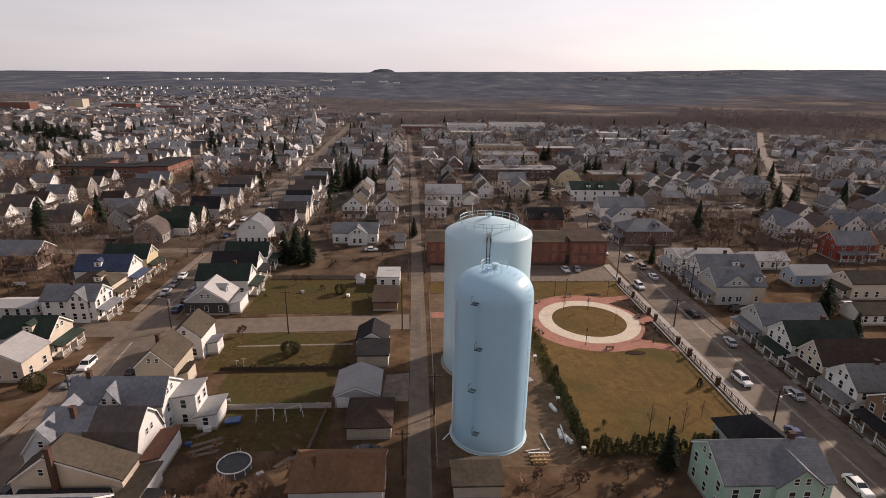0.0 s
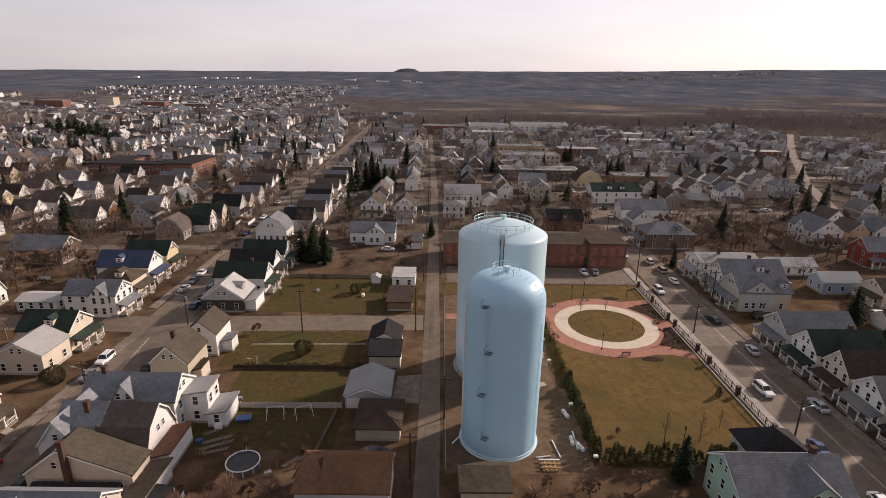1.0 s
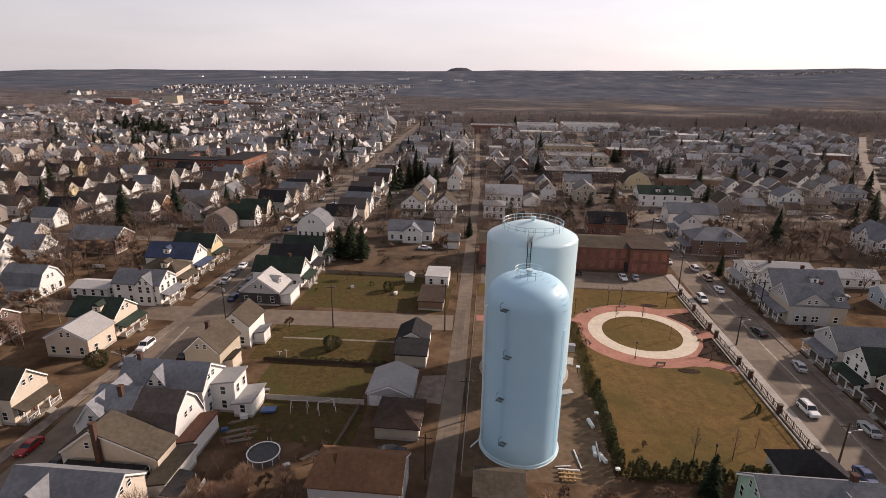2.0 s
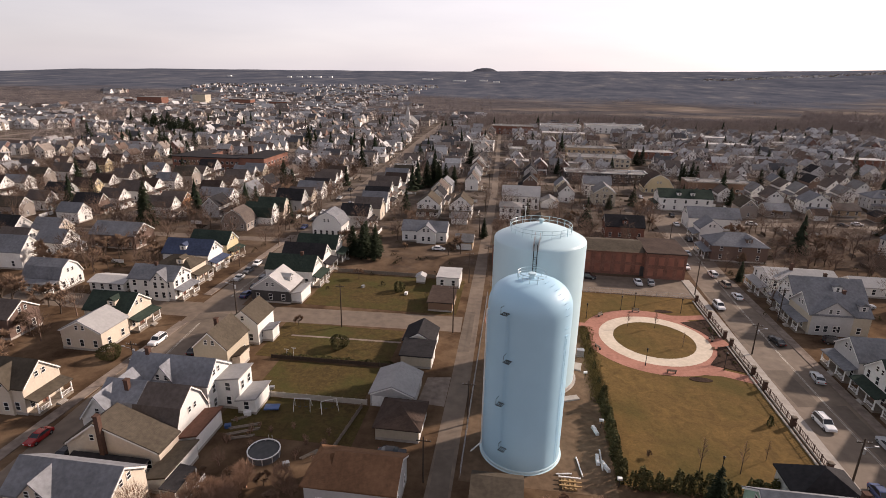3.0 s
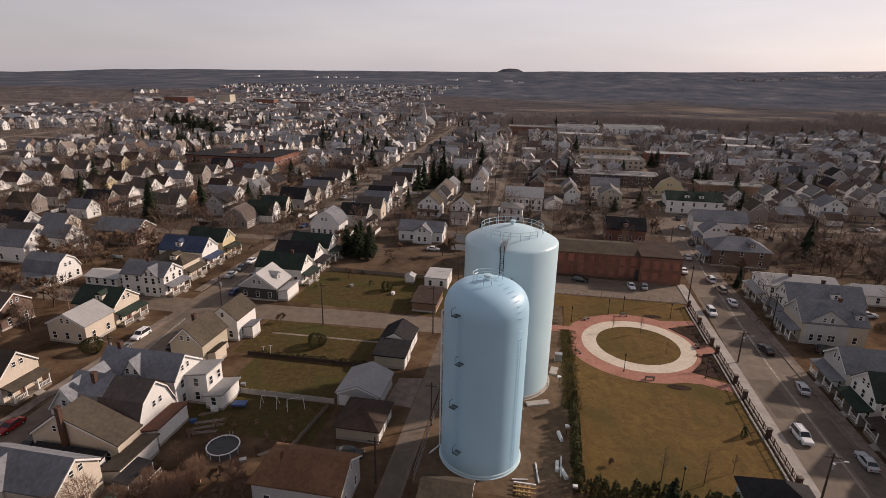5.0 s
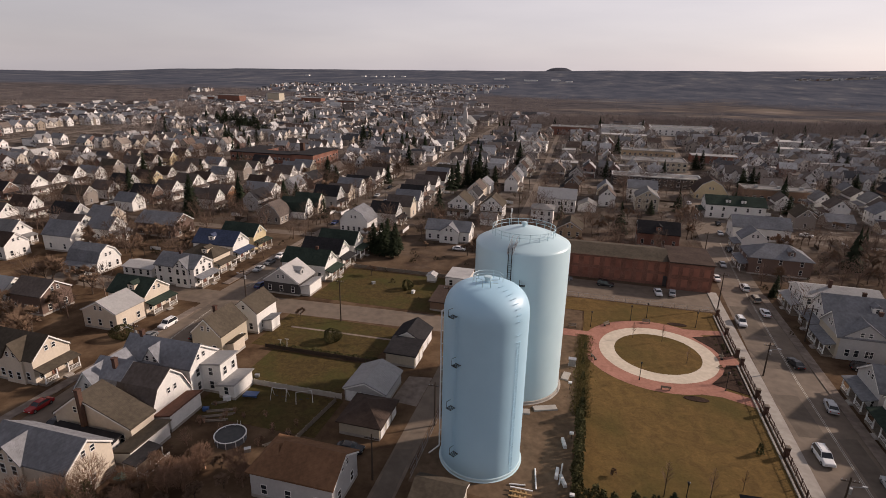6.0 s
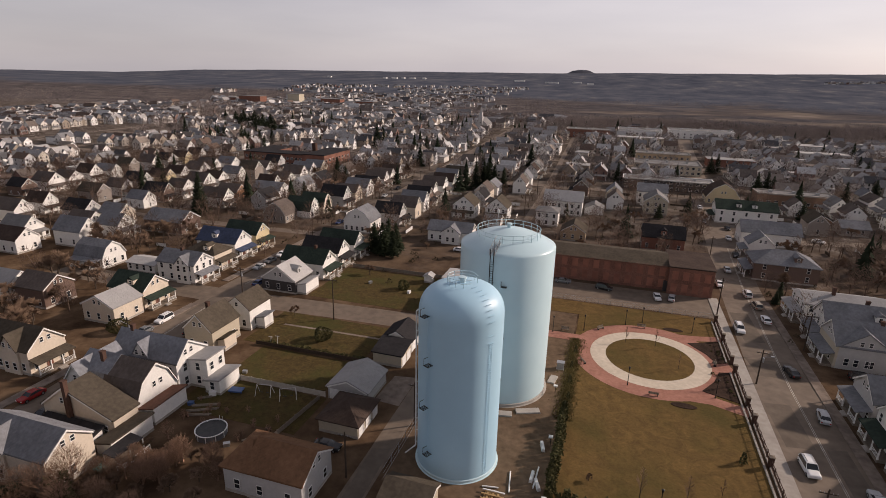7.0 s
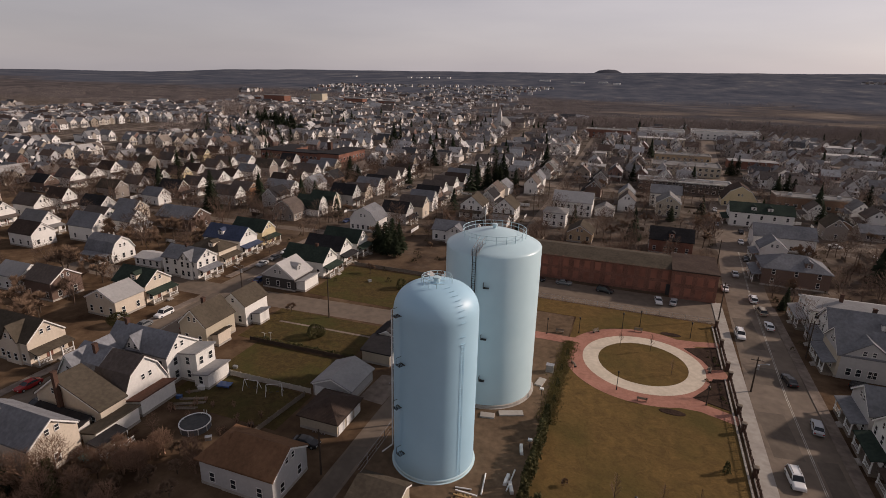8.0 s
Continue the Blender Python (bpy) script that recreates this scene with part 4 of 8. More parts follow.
house(-26.9, -18.9, 7.6, 16.0, 2.6, 4.3, "y", "grey", "pale", "grey garage with pale metal roof", faces="", garage="-y:1", category="garage", name="garage")
house(-23.6, -16.4, -1.6, 6.4, 2.5, 4.6, "y", "beige", "brown", "garage with dark brown hipped roof and three white doors", garage="+x:3", category="garage", name="garage", style="hip")
house(-25.2, -18.5, 28.6, 35.6, 2.7, 4.6, "y", "white", "dark", "white garage with nearly black gabled roof", garage="+x:2", category="garage", name="garage")
house(-24.4, -18.1, 22.0, 27.4, 2.7, 3.5, "x", "beige", "dark", "low garage with black shallow roof", style="shed", garage="+x:2", category="garage", name="garage")
house(-23.6, -17.2, 66.5, 75.0, 3.0, 3.2, "y", "white", "light", "white flat-roofed garage beside the alley", style="flat", faces="-y", garage="+x:2", category="garage", name="garage")
house(-23.4, -17.2, 50.5, 60.0, 2.4, 3.0, "x", "brown", "brown", "brown wooden shed with shallow roof", style="shed", faces="-y", category="shed", name="shed")
house(-29.8, -27.4, 69.0, 71.2, 2.0, 2.6, "y", "white", "light", "small white garden shed", category="shed", name="shed")
house(-6.6, 0.2, -15.6, -9.8, 2.5, 3.4, "x", "beige", "tan", "low shed with weathered tan roof by the tank", category="shed", name="shed", peak=-11.6)
house(-69.5, -63.6, -9.6, -1.0, 4.6, 8.6, "y", "white", "steel", "white front wing with weathered blue-grey roof", faces="-y", name="house_addition", gap=2.6)
# across the left street
house(-97.5, -88.0, 17.4, 25.6, 4.4, 6.8, "y", "cream", "pale", "cream house with pale grey roof", faces="+x -y", gap=2.8)
house(-99.5, -88.6, 26.6, 34.8, 5.0, 8.0, "x", "cream", "green", "cream house with dark green roof and front porch", faces="+x -y", porch="+x", dormer="-y:1", gap=2.6)
house(-101.8, -89.2, 44.8, 52.6, 5.6, 8.2, "x", "white", "slate", "white two-storey corner house with slate roof", faces="+x -y", cross="-y:2.5:2.2:0.5", porch="+x", chimney=(-96, 48.6, 9.0), gap=2.6)
house(-102.5, -91.5, 56.0, 63.8, 5.0, 7.6, "x", "cream", "tan", "cream house with tan roof and front porch", faces="+x -y", porch="+x", dormer="-y:2", gap=2.6, style="hip")
house(-107.0, -92.5, 66.6, 75.0, 5.2, 8.6, "x", "white", "blue", "white house with dark blue roof and front porch", faces="+x -y", porch="+x", gap=2.6, dormer="-y:-1")
house(-105.0, -92.5, 77.6, 85.0, 5.2, 8.4, "x", "yellow", "green", "yellow gabled house with dark green roof", faces="+x -y", porch="+x", gap=2.6)
house(-97.0, -84.6, -5.0, 2.8, 5.2, 8.6, "x", "cream", "tan", "cream gabled house with olive-grey roof and front porch", faces="+x -y", porch="+x", gap=2.6, cross="-y:1.8:2.2:0.4")
house(-121.0, -111.4, 18.6, 27.0, 5.0, 7.8, "x", "umber", "umber", "brown clapboard house with dark brown roof among bare trees", faces="+x -y", gap=2.8)
house(-134.0, -124.6, 19.4, 27.0, 4.2, 6.8, "x", "white", "pale", "white cottage with pale roof among bare trees", faces="+x -y", gap=2.8)
house(-133.4, -122.6, 45.0, 53.4, 3.6, 7.8, "x", "white", "slate", "white gambrel house with slate roof and porch", style="gambrel", faces="+x -y", porch="-y", gap=2.6)
house(-115.5, -105.5, 47.0, 53.5, 2.7, 3.6, "x", "white", "light", "low white outbuilding with pale roof", faces="-y +x", category="garage", name="garage")
house(-144.0, -127.5, 82.0, 92.0, 4.6, 7.8, "x", "umber", "slate", "broad brown house with slate roof", faces="+x -y", gap=3.4)
house(-154.0, -144.6, 70.8, 78.6, 4.6, 8.0, "x", "white", "slate", "white gabled house with grey roof and porch", faces="+x -y", porch="+x", gap=2.8)
house(-167.0, -157.0, 69.6, 77.4, 4.6, 8.0, "x", "white", "umber", "white gabled house with brown-grey roof", faces="+x -y", porch="-y", gap=2.8)
house(-168.0, -158.0, 84.0, 91.6, 4.4, 7.6, "x", "cream", "slate", "cream gabled house with slate roof", faces="+x -y", gap=2.8)
house(-170.0, -159.0, 46.0, 54.0, 4.6, 7.8, "x", "white", "brown", "white gabled house with brown roof among bare trees", faces="+x -y", gap=3.2)
house(-156.0, -146.0, 20.0, 28.0, 4.4, 7.4, "x", "taupe", "umber", "grey-brown house among bare trees", faces="+x -y", gap=3.2)
house(-140.5, -126.0, 141.5, 149.5, 5.4, 8.2, "x", "white", "slate", "white two-storey house with slate roof", faces="-y +x", gap=4.4)
house(-152.0, -141.5, 131.0, 139.0, 5.0, 8.0, "x", "orange", "umber", "rusty orange house with brown roof", faces="-y +x", gap=4.0)
house(-112.5, -102.5, 110.0, 118.5, 3.2, 8.0, "y", "taupe", "umber", "grey-brown gambrel house with dark roof", style="gambrel", faces="-y +x", gap=2.8)
house(-108.0, -97.0, 119.2, 126.6, 3.4, 8.2, "x", "white", "green", "white gambrel house with dark green roof", style="gambrel", faces="+x", gap=2.8)
house(-107.0, -96.0, 128.4, 135.8, 3.4, 8.2, "x", "cream", "green", "cream gambrel house with dark green roof", style="gambrel", faces="+x", gap=2.8)
house(-76.0, -65.0, 108.5, 118.0, 4.6, 9.2, "y", "white", "slate", "white gabled house with a band of windows", style="gambrel", faces="-y +x", gap=2.2)
# along the alley further out
house(-43.8, -34.4, 145.0, 155.0, 5.6, 9.3, "y", "white", "tan", "tall white gabled house with front porch", faces="-y +x", porch="-y", gap=2.6)
house(-29.8, -20.6, 145.0, 155.0, 5.7, 9.5, "y", "white", "tan", "tall white gabled house with front porch", faces="-y +x", porch="-y", gap=2.6)
house(-42.5, -26.5, 109.0, 117.0, 4.2, 6.9, "x", "white", "slate", "white cottage with slate roof and front gable", faces="-y +x", cross="-y:1.0:3.4:1.6", gap=2.8)
house(-22.5, -16.5, 103.0, 110.0, 2.8, 4.6, "x", "tan", "grey", "tan garage beside the alley", garage="-y:1", category="garage", name="garage")
house(-8.5, 8.0, 166.0, 176.0, 6.4, 10.0, "x", "white", "light", "white house with pale roof and rear wing", faces="-y -x", gap=2.6)
house(-8.8, 0.0, 145.0, 154.0, 6.0, 7.6, "x", "white", "grey", "white boxy two-storey house", faces="-y -x", style="hip", gap=2.4)
house(9.0, 17.0, 172.0, 180.0, 2.8, 4.8, "y", "white", "grey", "white garage with grey roof", garage="-y:1", category="garage", name="garage")
house(3.0, 12.0, 128.0, 137.0, 3.6, 6.4, "y", "tan", "tan", "tan cottage with shingle roof", faces="-y -x", gap=2.8)
house(31.5, 45.0, 204.0, 214.0, 6.2, 9.4, "x", "white", "slate", "white house with slate roof", faces="-y -x", gap=2.6)
house(34.0, 44.0, 184.0, 195.0, 6.0, 9.4, "y", "beige", "grey", "beige gabled house with grey roof", faces="-y -x", gap=2.6)
house(31.5, 45.5, 127.0, 136.5, 4.8, 8.2, "x", "brick", "dark", "red brick house with black roof", faces="-y -x", gap=3.0, dormer="-y:0")
house(63.0, 80.5, 107.0, 118.5, 5.4, 8.8, "x", "umber", "slate", "dark brown brick house with slate hipped roof", style="hip", faces="-y -x", dormer="-y:3", porch="-x", gap=4.6)
house(66.5, 86.0, 146.0, 156.0, 5.2, 8.6, "x", "white", "slate", "white house with long slate roof", faces="-y -x", gap=4.4)
house(66.0, 74.0, 130.0, 138.0, 5.0, 8.2, "y", "white", "slate", "small white gabled house with slate roof", faces="-y -x", porch="-x", gap=3.0)
house(62.6, 86.0, 179.0, 190.0, 6.2, 9.2, "x", "white", "green", "white house with dark green roof and side wing", faces="-y -x", gap=4.2, porch="-x", dormer="-y:-3 -y:3")
house(64.0, 79.0, 218.0, 230.0, 3.6, 10.2, "y", "yellow", "brown", "yellow gambrel house with brown roof", style="gambrel", faces="-y -x", gap=2.6)
house(125.5, 136.5, 112.0, 127.0, 5.8, 9.8, "y", "white", "slate", "white gabled house with slate roof and porch", faces="-y -x", porch="-y", gap=3.2, cross="-x:0:3.0:0.4")
house(140.0, 147.5, 114.0, 124.0, 5.2, 8.6, "y", "peach", "umber", "tan gabled house with brown roof and porch", faces="-y -x", porch="-y", gap=3.2)
house(149.5, 159.0, 114.0, 126.0, 5.6, 9.6, "y", "white", "slate", "white gabled house with blue-grey roof and dark porch", faces="-y -x", porch="-y", gap=3.0, cross="-x:0:2.6:0.4")
house(161.5, 171.5, 114.0, 126.0, 5.6, 9.6, "y", "grey", "slate", "pale grey gabled house with slate roof and porch", faces="-y -x", porch="-y", gap=3.0, cross="-x:0:2.6:0.4")
house(174.0, 183.0, 115.0, 126.0, 5.4, 9.0, "y", "white", "umber", "white gabled house with brown roof and porch", faces="-y -x", porch="-y", gap=3.0)
house(163.0, 175.0, 199.0, 209.0, 6.2, 9.4, "x", "grey", "slate", "grey two-storey house with slate hipped roof", style="hip", faces="-y -x", porch="-y", gap=3.0, dormer="-y:0")
house(178.0, 190.0, 140.0, 149.0, 5.4, 8.6, "y", "grey", "umber", "grey gabled house with brown roof", faces="-y -x", gap=3.4)
house(192.0, 202.0, 148.0, 158.0, 5.2, 8.8, "y", "beige", "slate", "beige gabled house with slate roof and porch", faces="-y -x", porch="-y", gap=3.4)
house(128.0, 138.5, 185.0, 195.0, 5.6, 9.2, "y", "white", "slate", "white gabled house with slate roof and dark porch", faces="-y -x", porch="-y", gap=3.2)
house(140.0, 151.0, 184.0, 193.0, 2.8, 5.2, "x", "tan", "umber", "low tan house with brown roof", faces="-y", gap=3.4)
house(108.0, 118.0, 176.0, 185.0, 3.0, 5.4, "x", "taupe", "slate", "low grey-brown house with slate roof", faces="-y", gap=3.4)
# east side of the right street
house(68.0, 81.5, 53.2, 63.2, 5.2, 9.0, "x", "grey", "slate", "pale grey house with slate roof and broad gable", faces="-y -x", porch="-x", gap=4.2, cross="-y:-1.7:4.6:0.06", dormer="-y:5.2", lower=("beige", 5.0), chimney=(77, 58.2, 9.8))
house(69.0, 86.0, 64.0, 72.4, 6.0, 9.4, "x", "white", "slate", "white gabled house with slate roof and porch", faces="-y -x", porch="-x", dormer="-y:2", gap=2.6, chimney=(78, 69, 10.2))
house(68.0, 86.0, 75.4, 86.0, 5.6, 7.2, "x", "white", "pale", "long white house with low pale grey roof", faces="-y -x", porch="-x", gap=2.8, chimney=(75, 80, 9))
house(66.6, 82.0, 30.4, 39.4, 5.0, 8.2, "x", "grey", "slate", "grey house with slate roof and deep porch", faces="-x -y", porch="-x", gap=2.8)
house(66.4, 81.0, 20.2, 28.4, 5.4, 8.8, "x", "white", "green", "white gabled house with black-green roof and porch", faces="-x -y", porch="-x", gap=2.4, chimney=(75, 24.3, 9.8))
house(66.8, 82.0, 11.6, 18.8, 5.4, 9.0, "x", "cream", "brown", "cream gabled house with brown roof and dark porch", faces="-x -y", porch="-x", gap=2.4)
house(66.4, 80.0, 2.4, 10.2, 5.4, 8.6, "x", "white", "grey", "white gabled house with grey roof and dark porch", faces="-x -y", porch="-x", gap=2.4, dormer="-y:2", chimney=(72, 6.3, 9.4))
house(66.4, 82.0, -8.0, 0.4, 6.0, 9.0, "x", "brown", "dark", "brown shingled house with dark roof", faces="-x -y", porch="-x", gap=2.4)
house(66.4, 82.0, -18.5, -10.0, 6.0, 9.2, "x", "beige", "grey", "beige gabled house with grey roof", faces="-x -y", porch="-x", gap=2.4)
house(29.6, 44.6, -20.4, -11.2, 6.0, 9.0, "x", "mint", "slate", "mint-green house with slate roof", faces="-x -y", cross="-y:2.5:3.2:0.6", peak=-15.2, gap=2.8, chimney=(41.5, -15, 10))
house(36.6, 45.2, -10.9, -4.6, 5.0, 8.0, "y", "grey", "dark", "grey house with nearly black pyramid roof", style="hip", faces="-x", gap=2.8)
house(99.0, 110.0, 66.0, 73.0, 3.6, 5.6, "x", "blue", "light", "pale blue cottage with white metal roof", faces="-y -x", gap=2.8)
house(108.0, 120.0, 56.0, 64.0, 4.8, 7.2, "x", "cream", "tan", "cream house with tan roof", faces="-y -x", porch="-x", gap=2.8)
house(93.0, 107.0, 81.0, 88.0, 3.0, 4.8, "x", "white", "light", "long low white house with pale roof", faces="-y -x", gap=3.0)
house(129.0, 142.0, 89.5, 98.5, 5.6, 9.2, "x", "red", "slate", "red clapboard house with grey roof", faces="-y -x", gap=3.4, porch="-y")
house(145.0, 158.0, 91.0, 100.0, 5.6, 9.0, "x", "peach", "umber", "peach gabled house with brown roof", faces="-y -x", gap=3.2)
house(98.0, 108.0, 40.0, 47.0, 2.8, 4.6, "x", "white", "tan", "low white garage with tan roof", faces="-y", category="garage", name="garage")
house(104.0, 118.0, 22.0, 31.0, 5.8, 8.6, "x", "white", "dark", "white house with dark roof", faces="-y -x", gap=2.8)


# ---- brick works, school, church and shops ----
def brick_hall():
    t = thing("brick_building", "long two-storey red brick works with boarded windows", "building", pose(20, 94, 0))
    TAKEN.append((-10, 50, 84, 104))
    s = Shape()
    s.box(-29.0, 17.2, -6.2, 8.0, 0, 7.4)
    part("wall", s, W["brick"], t)
    s = Shape()
    s.box(17.2, 28.8, -8.6, 7.6, 0, 7.9)
    part("wing_wall", s, W["brick"], t)
    s = Shape()
    s.mesh_of([(-29.3, -6.6, 7.3), (17.2, -6.6, 7.3), (17.2, 1, 8.9), (-29.3, 1, 8.9), (17.2, 8.4, 7.3), (-29.3, 8.4, 7.3)], [(0, 1, 2, 3), (3, 2, 4, 5), (0, 3, 5), (1, 4, 2), (0, 5, 4, 1)])
    part("roof", s, R["tan"], t, "brown felt roof")
    s = Shape()
    s.box(17.0, 29.1, -8.9, 7.9, 7.9, 8.25)
    part("wing_roof", s, R["brown"], t)
    board = mat("boarded_window", (0.36, 0.15, 0.10), 0.8, (0.20, 0.085, 0.06), 0.35, 0.12)
    pil, pane = Shape(), Shape()
    pil.box(-0.25, 0.25, -0.22, 0, 0, 7.2)
    pil = pil.data("pilaster", W["brick"])
    pane.box(-0.8, 0.8, -0.08, 0, 0, 2.1)
    pane.box(-0.95, 0.95, -0.14, 0, -0.16, 0)
    pane.box(-0.9, 0.9, -0.12, 0, 2.1, 2.3)
    pane = pane.data("window", [board])
    for i in range(16):
        x = -28.6 + i * 3.05
        part("pilaster", pil, None, t, m=pose(x, -6.2, 0))
        if i < 15:
            for z in (1.0, 4.4):
                part("window", pane, None, t, m=pose(x + 1.52, -6.2, z))
    for i in range(4):
        for z in (1.0, 4.6):
            part("window", pane, None, t, m=pose(18.8 + i * 2.8, -8.6, z))
            part("window", pane, None, t, m=pose(28.8, -6.4 + i * 3.6, z, 0, 0, 90))
    s = Shape()
    s.box(16.2, 17.2, -6.9, -6.2, 0, 3.0)
    part("loading_door", s, W["dark"], t, "dark loading door")


def school():
    t = thing("school", "long brick school with flat dark roof and chimney", "school", pose(-178, 240, 0))
    TAKEN.append((-212, -146, 222, 262))
    s = Shape()
    for b in ((-30, 14, -14, -2, 0, 8), (14, 29, -16, 18, 0, 8.8), (-30, -14, -2, 16, 0, 8)):
        s.box(*b)
    part("wall", s, W["brick"], t)
    for b in ((-30.3, 14.0, -14.3, -1.7, 8, 8.5), (13.7, 29.3, -16.3, 18.3, 8.8, 9.3), (-30.3, -13.7, -1.7, 16.3, 8, 8.5)):
        s = Shape()
        s.box(*b)
        part("roof", s, R["dark"], t)
    s = Shape()
    s.box(12, 14.5, -1, 1.5, 0, 14)
    part("chimney", s, chim_brick, t, "square brick chimney")
    for x in (29.0,):
        for i in range(8):
            for z in (2.0, 5.6):
                window(t, "wide", x + 0.01, -13.5 + i * 4.1, z, 90)
    for i in range(14):
        for z in (2.0, 5.4):
            window(t, "wide", -28 + i * 3.0, -14.01, z, 0)


def church():
    t = thing("church", "pale grey church with tall pointed steeple", "church", pose(-119, 500, 0))
    TAKEN.append((-133, -105, 492, 526))
    s = Shape()
    s.mesh_of([(-7, 0, 0), (7, 0, 0), (7, 0, 8), (0, 0, 14), (-7, 0, 8), (-7, 24, 0), (7, 24, 0), (7, 24, 8), (0, 24, 14), (-7, 24, 8)], [(0, 1, 2, 3, 4), (9, 8, 7, 6, 5), (0, 5, 6, 1), (1, 6, 7, 2), (4, 9, 5, 0)])
    part("nave_wall", s, W["grey"], t)
    part("roof", roof_plates([(-7, 8), (0, 14), (7, 8)], 0, 24, 0.3, "y"), R["grey"], t)
    s = Shape()
    s.box(-2.2, 2.2, -2.5, 2, 0, 15)
    part("tower", s, W["grey"], t)
    s = Shape()
    s.mesh_of([(-2.4, -2.7, 15), (2.4, -2.7, 15), (2.4, 2.2, 15), (-2.4, 2.2, 15), (0, -0.3, 26.5)], [(3, 2, 1, 0), (0, 1, 4), (1, 2, 4), (2, 3, 4), (3, 0, 4)])
    part("spire", s, R["light"], t, "pale slender spire")
    for z in (4.5, 10):
        window(t, "tall", 0, -2.51, z, 0)


def shop_block(x0, x1, y0, y1, h, wall, label, n):
    t = thing("shop_building", label, "building", pose((x0 + x1) / 2, (y0 + y1) / 2, 0))
    TAKEN.append((x0 - 1, x1 + 1, y0 - 1, y1 + 1))
    hx, hy = (x1 - x0) / 2, (y1 - y0) / 2
    s = Shape()
    s.box(-hx, hx, -hy, hy, 0, h)
    part("wall", s, W[wall], t)
    s = Shape()
    s.box(-hx + 0.3, hx - 0.3, -hy + 0.3, hy - 0.3, h + 0.01, h + 0.12)
    part("roof", s, R["grey"], t)
    for b in ((-hx - 0.2, hx + 0.2, -hy - 0.2, -hy + 0.25), (-hx - 0.2, hx + 0.2, hy - 0.25, hy + 0.2), (-hx - 0.2, -hx + 0.25, -hy + 0.25, hy - 0.25), (hx - 0.25, hx + 0.2, -hy + 0.25, hy - 0.25)):
        s = Shape()
        s.box(*b, h + 0.005, h + 0.6)
        part("parapet", s, white_paint if wall in ("dark", "white") else concrete, t, "pale parapet cap")
    for i in range(n):
        for z in (1.7, 4.6)[: int(h / 2.8)]:
            window(t, "wide", -hx + (i + 0.5) * 2 * hx / n, -hy - 0.01, z, 0)
    for i in range(3):
        s = Shape()
        s.box(-0.8, 0.8, -0.7, 0.7, h + 0.12, h + 1.1)
        s.box(-0.6, 0.6, -0.5, 0.5, h + 1.1, h + 1.25)
        part("roof_vent", s, metal_grey, t, m=pose(-hx * 0.6 + i * hx * 0.6, 0.1 * hy, 0))


brick_hall()
school()
church()
shop_block(25, 71, 242, 254, 5.6, "dark", "long dark shop row with white parapet", 14)
shop_block(32, 72, 300, 322, 6.0, "beige", "long flat-roofed beige store building", 12)
shop_block(34, 70, 345, 360, 7.0, "tan", "tan flat-roofed commercial building", 10)
shop_block(88, 122, 226, 238, 5.4, "brown", "low brown commercial building", 10)
shop_block(-45, -22, 360, 380, 6.0, "white", "white flat-roofed store building", 6)
shop_block(20, 62, 520, 548, 8.0, "white", "large white flat-roofed warehouse", 8)
shop_block(70, 130, 540, 566, 8.0, "white", "large pale flat-roofed warehouse", 10)
shop_block(-30, 12, 500, 520, 8.0, "brick", "brown brick flat-roofed warehouse in town", 8)
shop_block(300, 360, 250, 268, 6.0, "white", "long white flat-roofed store", 10)
shop_block(-78, -62, 238, 252, 4.6, "grey", "low flat-roofed grey building", 4)
shop_block(349, 400, 462, 474, 5.0, "white", "long low store with bright white roof edge", 10)


# ---- park ----
CX, CY = 30.9, 43.9


def annulus(r0, r1, z, n=96):
    s = Shape()
    for i in range(n):
        a, b = math.tau * i / n, math.tau * (i + 1) / n
        s.poly([(CX + r0 * math.cos(a), CY + r0 * math.sin(a), z), (CX + r1 * math.cos(a), CY + r1 * math.sin(a), z), (CX + r1 * math.cos(b), CY + r1 * math.sin(b), z), (CX + r0 * math.cos(b), CY + r0 * math.sin(b), z)])
    return s


setting("paved_ring", annulus(12.4, 16.3, 0.060), paver_red, "red paver walk round the park circle", "path")
setting("concrete_ring", annulus(9.1, 12.4, 0.066), paver_pale, "pale concrete ring round the grass circle", "path")
for name, pts, half in (("path_tank", [(-8.6, 47.5), (4, 48.5), (17.5, 48.5)], 1.7), ("path_upper", [(37, 57), (42, 57.6), (47.4, 59.0)], 1.25), ("path_middle", [(43.5, 44.4), (47.4, 45.2)], 1.2), ("path_lower", [(35, 30.5), (41.5, 30.6), (47.6, 28.3)], 1.5)):
    s = Shape()
    strip(s, pts, half, 0.064)
    setting(name, s, paver_red, "red paver park path", "path")
for pts in ([(39.6, 54.4), (46.4, 57.3), (46.6, 47.2), (44.6, 46.2), (43.2, 49.8)], [(44.5, 42.4), (46.6, 43.0), (46.6, 31.2), (40.2, 33.6), (43.0, 38.0)]):
    s = Shape()
    s.prism(pts[::-1] if pts[0][1] > 50 else pts[::-1], 0.0, 0.13)
    bed = tagged(part("planting_bed", s, mulch), "dark mulched planting bed edged by paths", "planting bed", kind="structure")
for cx, cy in ((36.3, 27.0), (37.0, 60.6)):
    s = Shape()
    s.prism([(cx + 2.3 * math.cos(math.tau * i / 20), cy + 0.9 * math.sin(math.tau * i / 20)) for i in range(20)], 0, 0.12)
    tagged(part("planting_bed", s, mulch), "small dark mulched planting bed", "planting bed", kind="structure")


